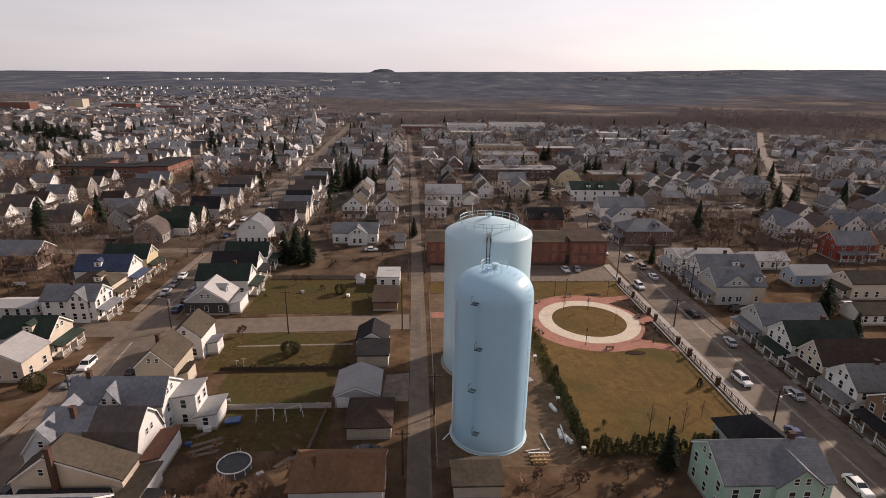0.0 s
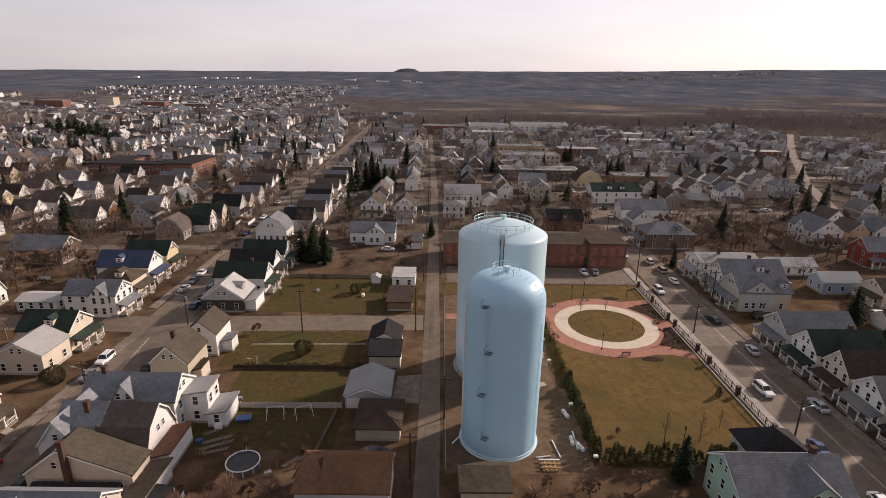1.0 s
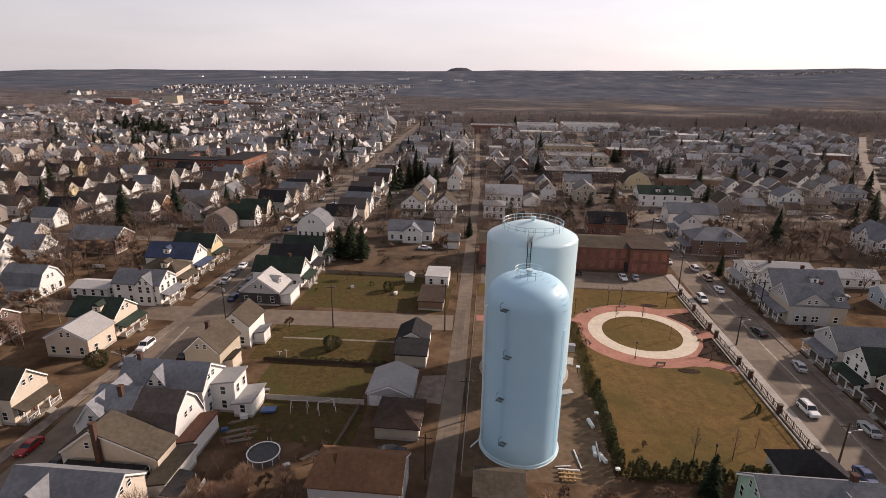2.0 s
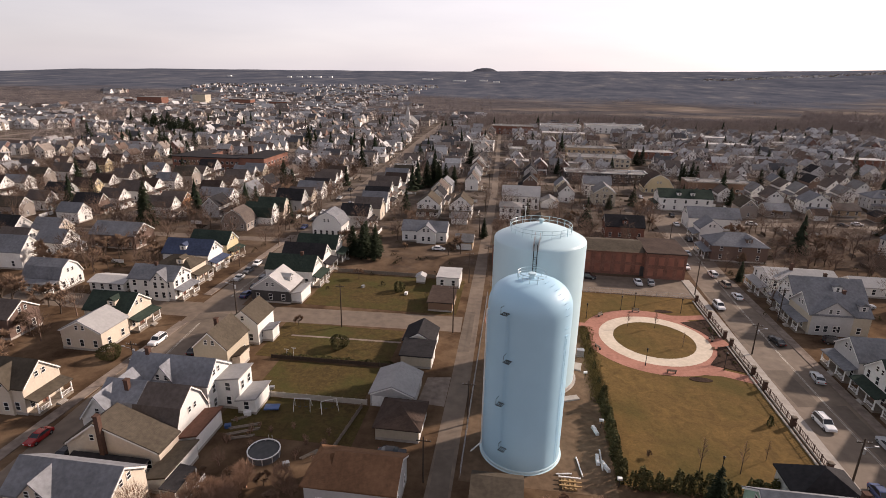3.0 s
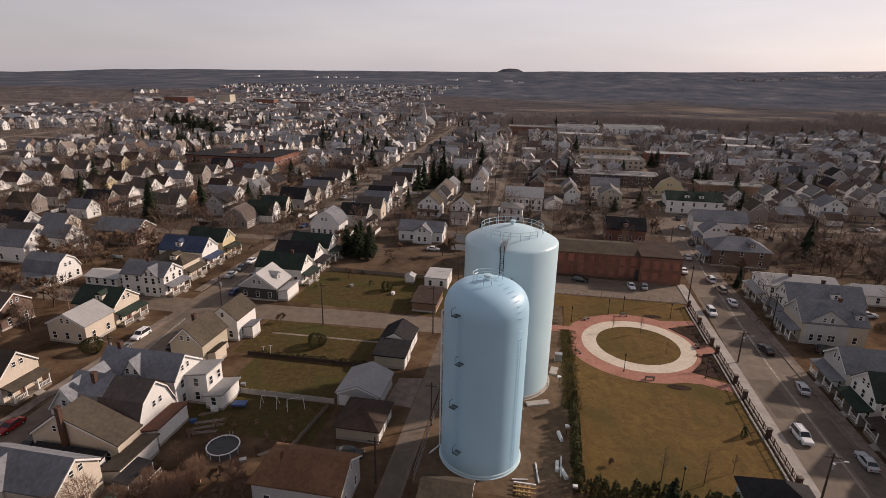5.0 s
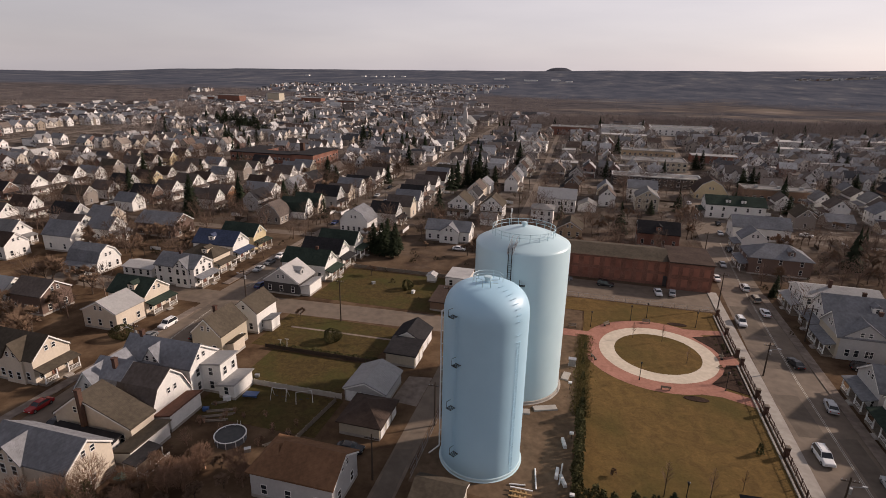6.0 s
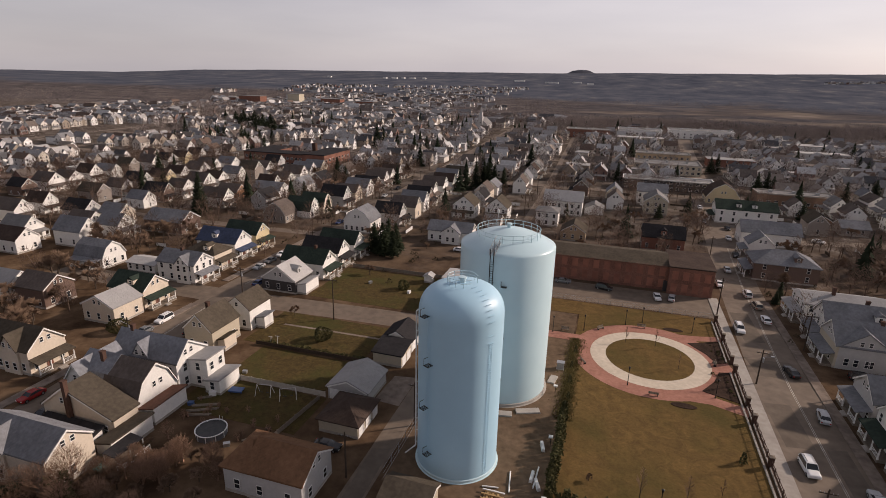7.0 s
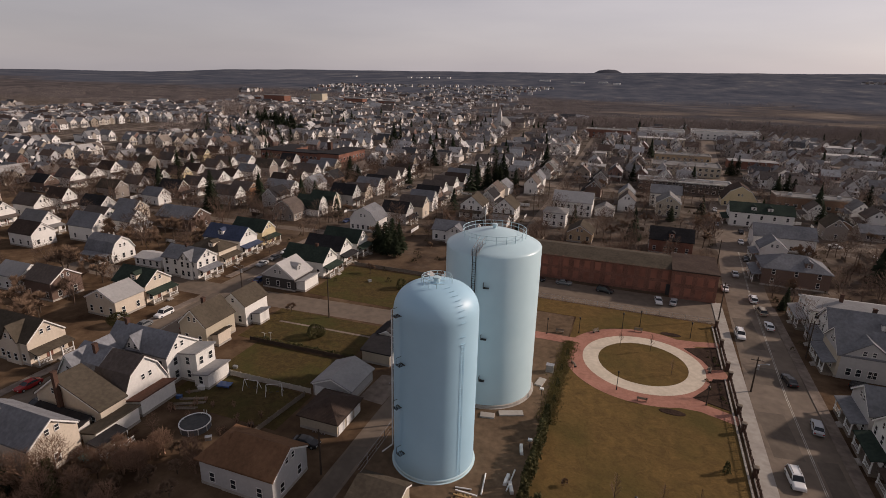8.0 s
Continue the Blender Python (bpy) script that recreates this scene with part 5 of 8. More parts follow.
def clump_mesh(name, rx, rz, n, size, material, seed, base=0.0, point=0.0):
    """A crown of many small tilted leaves inside an uneven egg; point: how far it narrows to the top."""
    rnd = random.Random(seed)
    s = Shape()
    for _ in range(n):
        a, u = rnd.uniform(0, math.tau), rnd.random()
        z = u * rz
        env = rx * (math.sin(math.pi * min(1, u * 0.9 + 0.1)) ** 0.6 if not point else (1 - u * point) * min(1, u * 6 + 0.35))
        r = env * (0.55 + 0.45 * rnd.random() ** 0.4) * (0.88 + 0.2 * math.sin(3 * a + seed) + 0.1 * rnd.random())
        c = Vector((r * math.cos(a), r * math.sin(a), base + z))
        d = Vector((math.cos(a), math.sin(a), rnd.uniform(-0.9, 0.7))).normalized()
        e = d.cross(Vector((rnd.uniform(-1, 1), rnd.uniform(-1, 1), rnd.uniform(0.2, 1)))).normalized()
        k = size * rnd.uniform(0.6, 1.3)
        s.poly([c - e * k * 0.5, c + d * k, c + e * k * 0.5, c - d * k * 0.35])
    return s


HEDGE = [clump_mesh("leaves", 0.75, 2.6, 420, 0.22, hedge_green, k, 0.05, 0.75).data("leaves", hedge_green) for k in range(3)]
SHRUB = [clump_mesh("leaves", 0.8, 1.2, 260, 0.2, hedge_green, 10 + k, 0.0).data("leaves", hedge_green) for k in range(2)]
rnd = random.Random(4)


def shrub(mesh, x, y, sc, label, cat="shrub", group="", name="shrub"):
    ob = new(name, mesh)
    ob.matrix_world = pose(x, y, 0, 0, 0, rnd.uniform(0, 360)) @ Matrix.Diagonal((sc, sc, sc * rnd.uniform(0.85, 1.15), 1))
    return tagged(ob, label, cat, group)


y = -5.5
while y < 46:
    shrub(HEDGE[int(rnd.random() * 3)], 15.4 + rnd.uniform(-0.25, 0.25), y, rnd.uniform(1.0, 1.35) * (1.0 if y < 17 else 0.5), "dark green clipped arborvitae in the park hedge", "shrub", "park hedge", "arborvitae")
    y += rnd.uniform(0.95, 1.3) if y < 17 else rnd.uniform(4.0, 7.0)
s = Shape()
for _ in range(9000):
    y = 15 + 33 * rnd.random()
    x, h = 15.2 + rnd.gauss(0, 0.75), rnd.uniform(0.12, 0.45)
    a, w = rnd.uniform(0, math.tau), rnd.uniform(0.05, 0.12)
    s.poly([(x - w * math.cos(a), y - w * math.sin(a), 0.02), (x + w * math.cos(a), y + w * math.sin(a), 0.02), (x + rnd.uniform(-0.25, 0.25), y + rnd.uniform(-0.25, 0.25), h)])
ob = part("tall_grass", s, mat("tall_grass", (0.21, 0.165, 0.068), 1.0, (0.13, 0.105, 0.044), 0.5, 0.08, island=0.3))
tagged(ob, "rough olive grass along the tank yard fence", "grass", kind="stuff")
x = 16.6
while x < 37:
    shrub(HEDGE[int(rnd.random() * 3)], x, -6.4 + rnd.uniform(-0.3, 0.3), rnd.uniform(0.95, 1.4), "dark green pointed arborvitae in the park hedge", "shrub", "park hedge", "arborvitae")
    x += rnd.uniform(1.1, 1.5)
shrub(HEDGE[1], 43.6, 13.0, 0.85, "small lone evergreen on the park lawn", "shrub", name="evergreen")
for k in range(16):
    bx, by = (rnd.uniform(44.2, 46.3), rnd.uniform(48, 56)) if k % 2 else (rnd.uniform(43.0, 46.3), rnd.uniform(33.5, 41.5))
    shrub(SHRUB[k % 2], bx, by, rnd.uniform(0.25, 0.5), "low brown-green shrub in the mulch", "shrub", "bed planting")


def brick_post(x, y):
    t = thing("fence_post", "square red-brown brick gate post with stone cap", "fence post", pose(x, y, 0), "park fence posts")
    s = Shape()
    s.box(-0.34, 0.34, -0.34, 0.34, 0, 1.95)
    part("shaft", s, chim_brick, t)
    s = Shape()
    s.mesh_of([(-0.42, -0.42, 1.95), (0.42, -0.42, 1.95), (0.42, 0.42, 1.95), (-0.42, 0.42, 1.95), (-0.42, -0.42, 2.05), (0.42, -0.42, 2.05), (0.42, 0.42, 2.05), (-0.42, 0.42, 2.05), (0, 0, 2.2)],
              [(3, 2, 1, 0), (0, 1, 5, 4), (1, 2, 6, 5), (2, 3, 7, 6), (3, 0, 4, 7), (4, 5, 8), (5, 6, 8), (6, 7, 8), (7, 4, 8)])
    part("cap", s, wood_grey, t, "stone cap")


POSTS = [69.0, 58.2, 47.3, 43.2, 30.8, 25.2, 13.4, 1.6, -10.0]
for yy in POSTS:
    brick_post(47.55, yy)
rust = mat("fence_paint", (0.10, 0.055, 0.04), 0.6, (0.06, 0.035, 0.028), 2)
bar = Shape()
bar.box(-0.028, 0.028, -0.028, 0.028, 0.35, 1.55)
bar = bar.data("picket", rust)
for a, b in zip(POSTS, POSTS[1:]):
    if (a, b) == (47.3, 43.2):
        continue
    t = thing("iron_fence", "brown iron picket fence between brick posts", "fence", pose(47.55, b, 0), "park fence")
    for z in (0.45, 1.42):
        s = Shape()
        s.box(-0.04, 0.04, 0.35, a - b - 0.35, z, z + 0.08)
        part("rail", s, rust, t)
    s = Shape()
    s.box(-0.14, 0.14, 0.36, a - b - 0.36, 0, 0.3)
    part("kerb_wall", s, concrete, t, "low concrete base")
    n = int((a - b - 0.8) / 2.4)
    for i in range(1, n + 1):
        s = Shape()
        yy = (a - b) * i / (n + 1)
        s.box(-0.06, 0.06, yy - 0.06, yy + 0.06, 0.3, 1.7)
        part("fence_stake", s, rust, t)
    n = int((a - b - 0.9) / 0.5)
    for i in range(n):
        part("picket", bar, None, t, m=pose(0, 0.5 + i * (a - b - 1.0) / n, 0))
s = Shape()
s.box(46.55, 46.85, -6, 43, 0, 0.28)
s.box(46.55, 46.85, 47.4, 69, 0, 0.28)
setting("lawn_edging", s, concrete, "pale stone edging beside the park fence", "kerb")


def lamp(x, y, h=3.6):
    t = thing("park_lamp", "slim dark metal park lamp post with small head", "lamp post", pose(x, y, 0), "park lamps")
    s = Shape()
    s.rod((0, 0, 0), (0, 0, h), 0.075, 0.05, 8)
    s.rod((0, 0, 0), (0, 0, 0.5), 0.14, 0.1, 8)
    part("pole", s, metal_dark, t)
    s = Shape()
    s.rod((0, 0, h), (0, 0, h + 0.45), 0.12, 0.2, 8)
    s.rod((0, 0, h + 0.45), (0, 0, h + 0.6), 0.24, 0.03, 8)
    part("lantern", s, metal_dark, t)


for x, y in ((30.3, -2.4), (26.3, 31.0), (26.0, 59.6), (42.3, 31.8), (16.5, 53.0), (41.2, 60.4), (9.5, 49.8), (30, 62.5)):
    lamp(x, y)


def bench(x, y, rz):
    t = thing("park_bench", "pale slatted park bench beside the red walk", "bench", pose(x, y, 0.06, 0, 0, rz), "park benches")
    for k in range(3):
        s = Shape()
        s.box(-0.95, 0.95, -0.24 + k * 0.17, -0.10 + k * 0.17, 0.43, 0.47)
        part("seat_slat", s, wood_grey, t)
        s = Shape()
        s.box(-0.95, 0.95, 0.27, 0.31, 0.55 + k * 0.14, 0.66 + k * 0.14)
        part("back_slat", s, wood_grey, t)
    for x0 in (-0.8, 0.75):
        s = Shape()
        s.box(x0, x0 + 0.06, -0.22, 0.27, 0, 0.43)
        s.box(x0, x0 + 0.06, 0.27, 0.31, 0, 0.95)
        part("leg", s, metal_dark, t)


for x, y, rz in ((31.0, 28.8, 180), (29.7, 59.2, 0), (17.4, 37.2, 118), (20.3, 55.0, 50), (12.2, 51.4, 0), (44.0, 45.6, -90)):
    bench(x, y, rz)


# ---- tank yard ----
def slab(x, y, rz, l, w, h, label, material, name):
    s = Shape()
    k = 0.05
    s.mesh_of([(-l / 2, -w / 2, 0), (l / 2, -w / 2, 0), (l / 2, w / 2, 0), (-l / 2, w / 2, 0), (-l / 2 + k, -w / 2 + k, h), (l / 2 - k, -w / 2 + k, h), (l / 2 - k, w / 2 - k, h), (-l / 2 + k, w / 2 - k, h)],
              [(3, 2, 1, 0), (4, 5, 6, 7), (0, 1, 5, 4), (1, 2, 6, 5), (2, 3, 7, 6), (3, 0, 4, 7)])
    ob = part(name, s, material)
    ob.matrix_world = pose(x, y, 0.02, 0, 0, rz)
    return tagged(ob, label, name.replace("_", " "))


for x, y, rz in ((12.9, 6.4, -75), (12.3, -1.2, 88), (13.3, -2.6, -68)):
    slab(x, y, rz, 2.3, 0.55, 0.5, "white concrete barrier block lying in the yard", white_paint, "barrier_block")
for x, y in ((13.0, 23.4), (14.0, 7.6), (14.7, -6.6)):
    t = thing("flood_light", "short post with a white box flood light", "flood light", pose(x, y, 0), "yard flood lights")
    s = Shape()
    s.rod((0, 0, 0), (0, 0, 1.4), 0.06, 0.05, 6)
    part("post", s, metal_dark, t)
    s = Shape()
    s.box(-0.35, 0.35, -0.25, 0.25, 1.4, 1.7)
    s.box(-0.25, 0.25, -0.29, -0.25, 1.43, 1.67)
    part("head", s, white_paint, t, "white lamp head")
timber = mat("new_timber", (0.42, 0.28, 0.13), 0.8, (0.30, 0.19, 0.09), 3)
t = thing("timber_stack", "stack of yellow timbers and boards by the tank", "timber stack", pose(7.4, -7.2, 0))
for k in range(6):
    s = Shape()
    s.box(-1.1 + k * 0.36, -0.8 + k * 0.36, -1.3, 1.2 - 0.12 * (k % 3), 0, 0.25 + 0.1 * (k % 2))
    part("plank", s, timber, t)
for k in range(3):
    s = Shape()
    s.box(-1.5, 1.8, -0.9 + k * 0.9, -0.7 + k * 0.9, 0.36, 0.5)
    part("crossbeam", s, white_paint if k == 2 else timber, t)
for a, b in (((9.0, -1.0), (9.6, -5.4)), ((5.6, -5.4), (8.0, -5.0)), ((13.0, 1.4), (12.8, -3.4))):
    s = Shape()
    s.rod((*a, 0.15), (*b, 0.15), 0.12, n=8)
    tagged(part("drain_pipe", s, white_paint), "white plastic pipe lying on dirt", "pipe")
for x, y, rz, l in ((5.2, 13.4, 10, 2.6), (9.0, 15.6, 22, 4.4), (12.0, 28, 80, 3.0)):
    slab(x, y, rz, l, 1.5, 0.25, "stained flat concrete pad by the tank", concrete, "concrete_pad")
t = thing("control_box", "small grey utility cabinet beside the tank", "utility box", pose(13.0, 33.0, 0))
s = Shape()
s.box(-0.7, 0.7, -0.5, 0.5, 0.1, 1.5)
s.box(-0.8, 0.8, -0.6, 0.6, 1.5, 1.6)
part("cabinet", s, metal_grey, t)
s = Shape()
s.box(-0.8, 0.8, -0.6, 0.6, 0.0, 0.1)
part("plinth", s, concrete, t)


def chain_fence(pts, h, label):
    t = thing("wire_fence", label, "fence", pose(0, 0, 0))
    for (x0, y0), (x1, y1) in zip(pts, pts[1:]):
        d = math.hypot(x1 - x0, y1 - y0)
        n = max(1, round(d / 3))
        for i in range(n):
            s = Shape()
            x, y = x0 + (x1 - x0) * i / n, y0 + (y1 - y0) * i / n
            s.rod((x, y, 0), (x, y, h), 0.045, n=5)
            part("fence_stake", s, metal_grey, t)
        for z in (h, h * 0.5, 0.15):
            s = Shape()
            s.rod((x0, y0, z), (x1, y1, z), 0.022, n=4)
            part("rail_wire", s, metal_grey, t)


chain_fence([(-8.8, 61.5), (-8.8, -8.5)], 1.9, "thin grey wire fence round the tank yard")
chain_fence([(-8.5, 71.0), (46.8, 71.0)], 1.4, "thin grey wire fence behind the park")


# ---- back yards ----
def board_fence(x0, y0, x1, y1, h, material, label, step=2.2, rails=False):
    t = thing("yard_fence", label, "fence", pose(0, 0, 0))
    d = math.hypot(x1 - x0, y1 - y0)
    n = max(1, round(d / step))
    ux, uy = (x1 - x0) / d, (y1 - y0) / d
    turn = math.degrees(math.atan2(uy, ux))
    po = Shape()
    po.box(-0.07, 0.07, -0.07, 0.07, 0, h + 0.1)
    po = po.data("post", material)
    pa = Shape()
    w = d / n
    if rails:
        for z in (0.25, 0.6, 0.95):
            pa.box(0.05, w - 0.05, -0.03, 0.03, z * h / 1.1, z * h / 1.1 + 0.16)
    else:
        k = max(3, int(w / 0.3))
        st = (w - 0.12) / k
        front = [(0.06 + (i + e) * st, -0.03 if q else -0.012) for i in range(k) for e, q in ((0, 1), (0.82, 1), (0.84, 0), (0.98, 0))]
        pa.prism(front + [(w - 0.06, 0.02), (0.06, 0.02)], 0.06, h)
    pa = pa.data("panel", material)
    for i in range(n + 1):
        m = pose(x0 + ux * w * i, y0 + uy * w * i, 0, 0, 0, turn)
        part("post", po, None, t, m=m)
        if i < n:
            part("panel", pa, None, t, m=m)


board_fence(-48.0, 7.3, -27.6, 7.6, 1.15, mat("aged_vinyl", (0.52, 0.48, 0.42), 0.7, (0.40, 0.36, 0.31), 1.5), "pale weathered vinyl panel fence across the yards", 2.4)
board_fence(-52, 20.9, -24.5, 21.3, 0.9, wood_dark, "low dark wooden fence along a hedge line")
board_fence(-30.0, -9.5, -28.2, 6.5, 1.0, wood_grey, "weathered grey board fence")
board_fence(-55, 74, -25, 74, 1.1, wood_grey, "weathered grey yard fence")
for k in range(26):
    shrub(SHRUB[k % 2], -51 + k * 1.05 + rnd.uniform(-0.3, 0.3), 21.9 + rnd.uniform(-0.2, 0.2), rnd.uniform(0.6, 0.9), "low dark leafless hedge shrub", "shrub", "yard hedge")
shrub(clump_mesh("leaves", 2.1, 3.2, 4200, 0.15, hedge_green, 31).data("leaves", hedge_green), -39.5, 27.7, 1.0, "round dark green bush on the yard lawn", name="bush")
shrub(clump_mesh("leaves", 2.4, 3.4, 4400, 0.16, hedge_green, 37).data("leaves", hedge_green), -84.6, 15.2, 1.0, "rounded green bush before the cream house", name="bush")
shrub(clump_mesh("leaves", 1.6, 2.6, 1400, 0.22, hedge_green, 39).data("leaves", hedge_green), -33.5, 62.0, 1.0, "dark shrub on the back lawn", name="bush")


def pool():
    t = thing("swimming_pool", "round covered above-ground swimming pool with white rim", "pool", pose(-39.8, -8.3, 0) @ Matrix.Diagonal((0.92, 0.92, 1, 1)))
    s = Shape()
    s.lathe([(2.65, 0), (2.65, 1.15)], 40)
    part("pool_wall", s, mat("pool_wall", (0.16, 0.16, 0.165), 0.6, (0.11, 0.11, 0.115), 2), t)
    s = Shape()
    s.lathe([(2.6, 1.15), (2.6, 1.24), (2.80, 1.24), (2.80, 1.15), (2.6, 1.15)], 40)
    part("rim", s, white_paint, t, "white rim")
    s = Shape()
    s.lathe([(0.02, 0.98), (2.62, 1.0)], 40)
    part("cover", s, mat("pool_cover", (0.085, 0.085, 0.085), 0.75, (0.045, 0.048, 0.05), 1.5), t, "dark winter cover with puddles")
    for i in range(10):
        a = math.tau * i / 10
        s = Shape()
        s.box(-0.08, 0.08, -0.03, 0.09, 0, 1.2)
        part("upright", s, white_paint, t, m=pose(2.68 * math.cos(a), 2.68 * math.sin(a), 0, 0, 0, math.degrees(a) + 90))
    s = Shape()
    for x in (-0.3, 0.3):
        s.rod((x, 2.6, 0.6), (x, 2.7, 2.0), 0.035, n=6)
    for z in (0.7, 1.05):
        s.rod((-0.3, 2.72, z), (0.3, 2.72, z), 0.03, n=6)
    part("ladder", s, white_paint, t)


def swing(x, y, rz):
    t = thing("swing_set", "white metal swing set on the grass", "swing set", pose(x, y, 0, 0, 0, rz))
    for sx in (-1.5, 1.5):
        for sy in (-0.9, 0.9):
            s = Shape()
            s.rod((sx, sy, 0), (sx * 0.93, 0, 2.1), 0.05, n=6)
            part("leg", s, white_paint, t)
    s = Shape()
    s.rod((-1.42, 0, 2.1), (1.42, 0, 2.1), 0.05, n=6)
    part("crossbar", s, white_paint, t)
    for sx in (-0.6, 0.6):
        s = Shape()
        for o in (-0.22, 0.22):
            s.rod((sx + o, 0, 2.1), (sx + o, 0, 0.5), 0.015, n=4)
        s.box(sx - 0.25, sx + 0.25, -0.1, 0.1, 0.46, 0.5)
        part("swing_seat", s, metal_dark, t)


pool()
swing(-38.6, 4.6, 8)
swing(-33.8, 5.0, 30)
t = thing("picnic_table", "blue plastic covered table in the yard", "table", pose(-43.8, 3.4, 0, 0, 0, 10))
blue = mat("blue_tarp", (0.05, 0.12, 0.30), 0.5, (0.04, 0.08, 0.2), 2)
s = Shape()
s.box(-1.3, 1.3, -0.75, 0.75, 0.72, 0.8)
s.box(-1.35, 1.35, -0.8, -0.75, 0.5, 0.8)
part("tabletop", s, blue, t, "blue tabletop")
for x in (-1.0, 1.0):
    for y in (-0.5, 0.5):
        s = Shape()
        s.box(x - 0.05, x + 0.05, y - 0.05, y + 0.05, 0, 0.72)
        part("leg", s, wood_dark, t)
for x, y, rz, l in ((-46.5, -1.8, 25, 5.0), (-46.0, -3.2, 28, 5.5), (-45.6, -4.6, 22, 4.2), (-48.2, 0.2, 40, 3.0), (-33.0, -7.0, 50, 3.2), (-31.8, -6.2, 35, 2.4)):
    s = Shape()
    s.box(-l / 2, l / 2, -0.12, 0.12, 0, 0.22)
    s.box(-l / 2 + 0.2, l / 2 - 0.3, -0.4, -0.14, 0, 0.15)
    ob = part("lumber", s, wood_grey)
    ob.matrix_world = pose(x, y, 0.03, 0, 0, rz)
    tagged(ob, "weathered lumber lying in the yard", "lumber")
for x, y, sc, c in ((-47.4, 1.2, 1.0, white_paint), (-35.5, -10.0, 0.8, metal_grey), (-31.5, -4.5, 0.7, wood_dark), (-46.8, 9.8, 0.7, metal_grey), (-49.0, -2.6, 0.8, blue), (-31.0, 60, 0.9, white_paint), (-44, 63, 0.8, metal_grey), (-26, 19, 0.7, wood_dark)):
    s = Shape()
    s.box(-0.6 * sc, 0.6 * sc, -0.4 * sc, 0.4 * sc, 0, 0.7 * sc)
    s.box(-0.66 * sc, 0.66 * sc, -0.46 * sc, 0.46 * sc, 0.7 * sc, 0.8 * sc)
    ob = part("storage_box", s, c)
    ob.matrix_world = pose(x, y, 0.03, 0, 0, rnd.uniform(0, 90))
    tagged(ob, "weathered storage box standing in a yard", "storage box")
t = thing("clothes_post", "white clothes-line posts on the lawn", "clothes line", pose(-49.0, 21.8, 0))
for o in (0, 1.2):
    s = Shape()
    s.rod((o, o * 0.6, 0), (o + 0.15, o * 0.6, 1.9), 0.06, n=6)
    s.rod((o - 0.4, o * 0.6, 1.9), (o + 0.6, o * 0.6, 1.9), 0.05, n=6)
    part("post", s, white_paint, t)


# ---- utility poles ----
def utility_pole(x, y, h, rz=0, lampside=0):
    t = thing("utility_pole", "weathered wooden utility pole with cross-arm", "utility pole", pose(x, y, 0, 0, 0, rz), "utility poles")
    s = Shape()
    s.rod((0, 0, 0), (0, 0, h), 0.17, 0.11, 8)
    part("shaft", s, wood_dark, t)
    s = Shape()
    s.box(-1.1, 1.1, -0.06, 0.06, h - 0.75, h - 0.62)
    part("cross_arm", s, wood_dark, t)
    for k in (-1.0, -0.5, 0.5, 1.0):
        s = Shape()
        s.rod((k, 0, h - 0.62), (k, 0, h - 0.42), 0.05, 0.035, 6)
        part("insulator", s, metal_grey, t)
    if lampside:
        s = Shape()
        s.rod((0, 0, h - 1.6), (lampside * 1.8, 0, h - 1.2), 0.04, n=6)
        s.box(lampside * 1.8 - 0.3, lampside * 1.8 + 0.3, -0.12, 0.12, h - 1.28, h - 1.12)
        part("street_lamp", s, metal_grey, t, "grey street-lamp arm")
        s = Shape()
        s.rod((0.28, 0, h - 2.6), (0.28, 0, h - 1.7), 0.24, n=8)
        part("transformer", s, metal_grey, t)


for x, y, h, la in ((48.6, 74, 10.3, 0), (51.0, 40.3, 7.6, 1), (50.0, -0.2, 8.0, 1), (-75.2 + 1.4, 8.5, 8.4, -1), (-69.8, 40.0, 9.5, -1), (-42.1, 37.8, 11.0, 0), (-15.6, 39.2, 12.0, 0), (-14.1, -10.2, 8.0, 0),
                    (-9.9, 78, 9.5, 0), (-14.8, 72, 9.5, 0), (-15.2, 118, 9.5, 0), (-15.6, 160, 9.5, 0), (-16.5, 205, 9.5, 0), (-71.2, 78, 9, 0), (-72.2, 112, 9, 0), (-74, 150, 9, 0), (-78, 200, 9, 0), (52.4, 118, 9.5, 0), (55, 160, 9.5, 0), (-8.9, 5, 8.5, 0), (64.6, 60, 9.0, 0)):
    utility_pole(x, y, h, 0, la)


# ---- vehicles ----
PAINT = {k: mat("car_" + k, c, 0.25, tuple(v * 0.92 for v in c), 1) for k, c in {"white": (0.78, 0.78, 0.78), "silver": (0.42, 0.43, 0.44), "black": (0.02, 0.02, 0.022), "red": (0.30, 0.02, 0.02), "blue": (0.05, 0.07, 0.16), "grey": (0.16, 0.165, 0.17), "tan": (0.38, 0.33, 0.26)}.items()}
tyre_mat = mat("tyre_rubber", (0.02, 0.02, 0.02), 0.9, (0.015, 0.015, 0.015), 3)
lamp_glass = mat("lamp_glass", (0.7, 0.7, 0.68), 0.15, (0.6, 0.6, 0.58), 3)
tail_glass = mat("tail_glass", (0.35, 0.015, 0.012), 0.2, (0.3, 0.012, 0.01), 3)
ty, ri = Shape(), Shape()
ty.lathe([(0.2, -0.11), (0.31, -0.11), (0.34, -0.07), (0.34, 0.07), (0.31, 0.11), (0.2, 0.11)], 16)
ri.lathe([(0.02, 0.085), (0.2, 0.1)], 12)
TYRE, RIM = ty.data("tyre", tyre_mat), ri.data("rim", metal_grey)


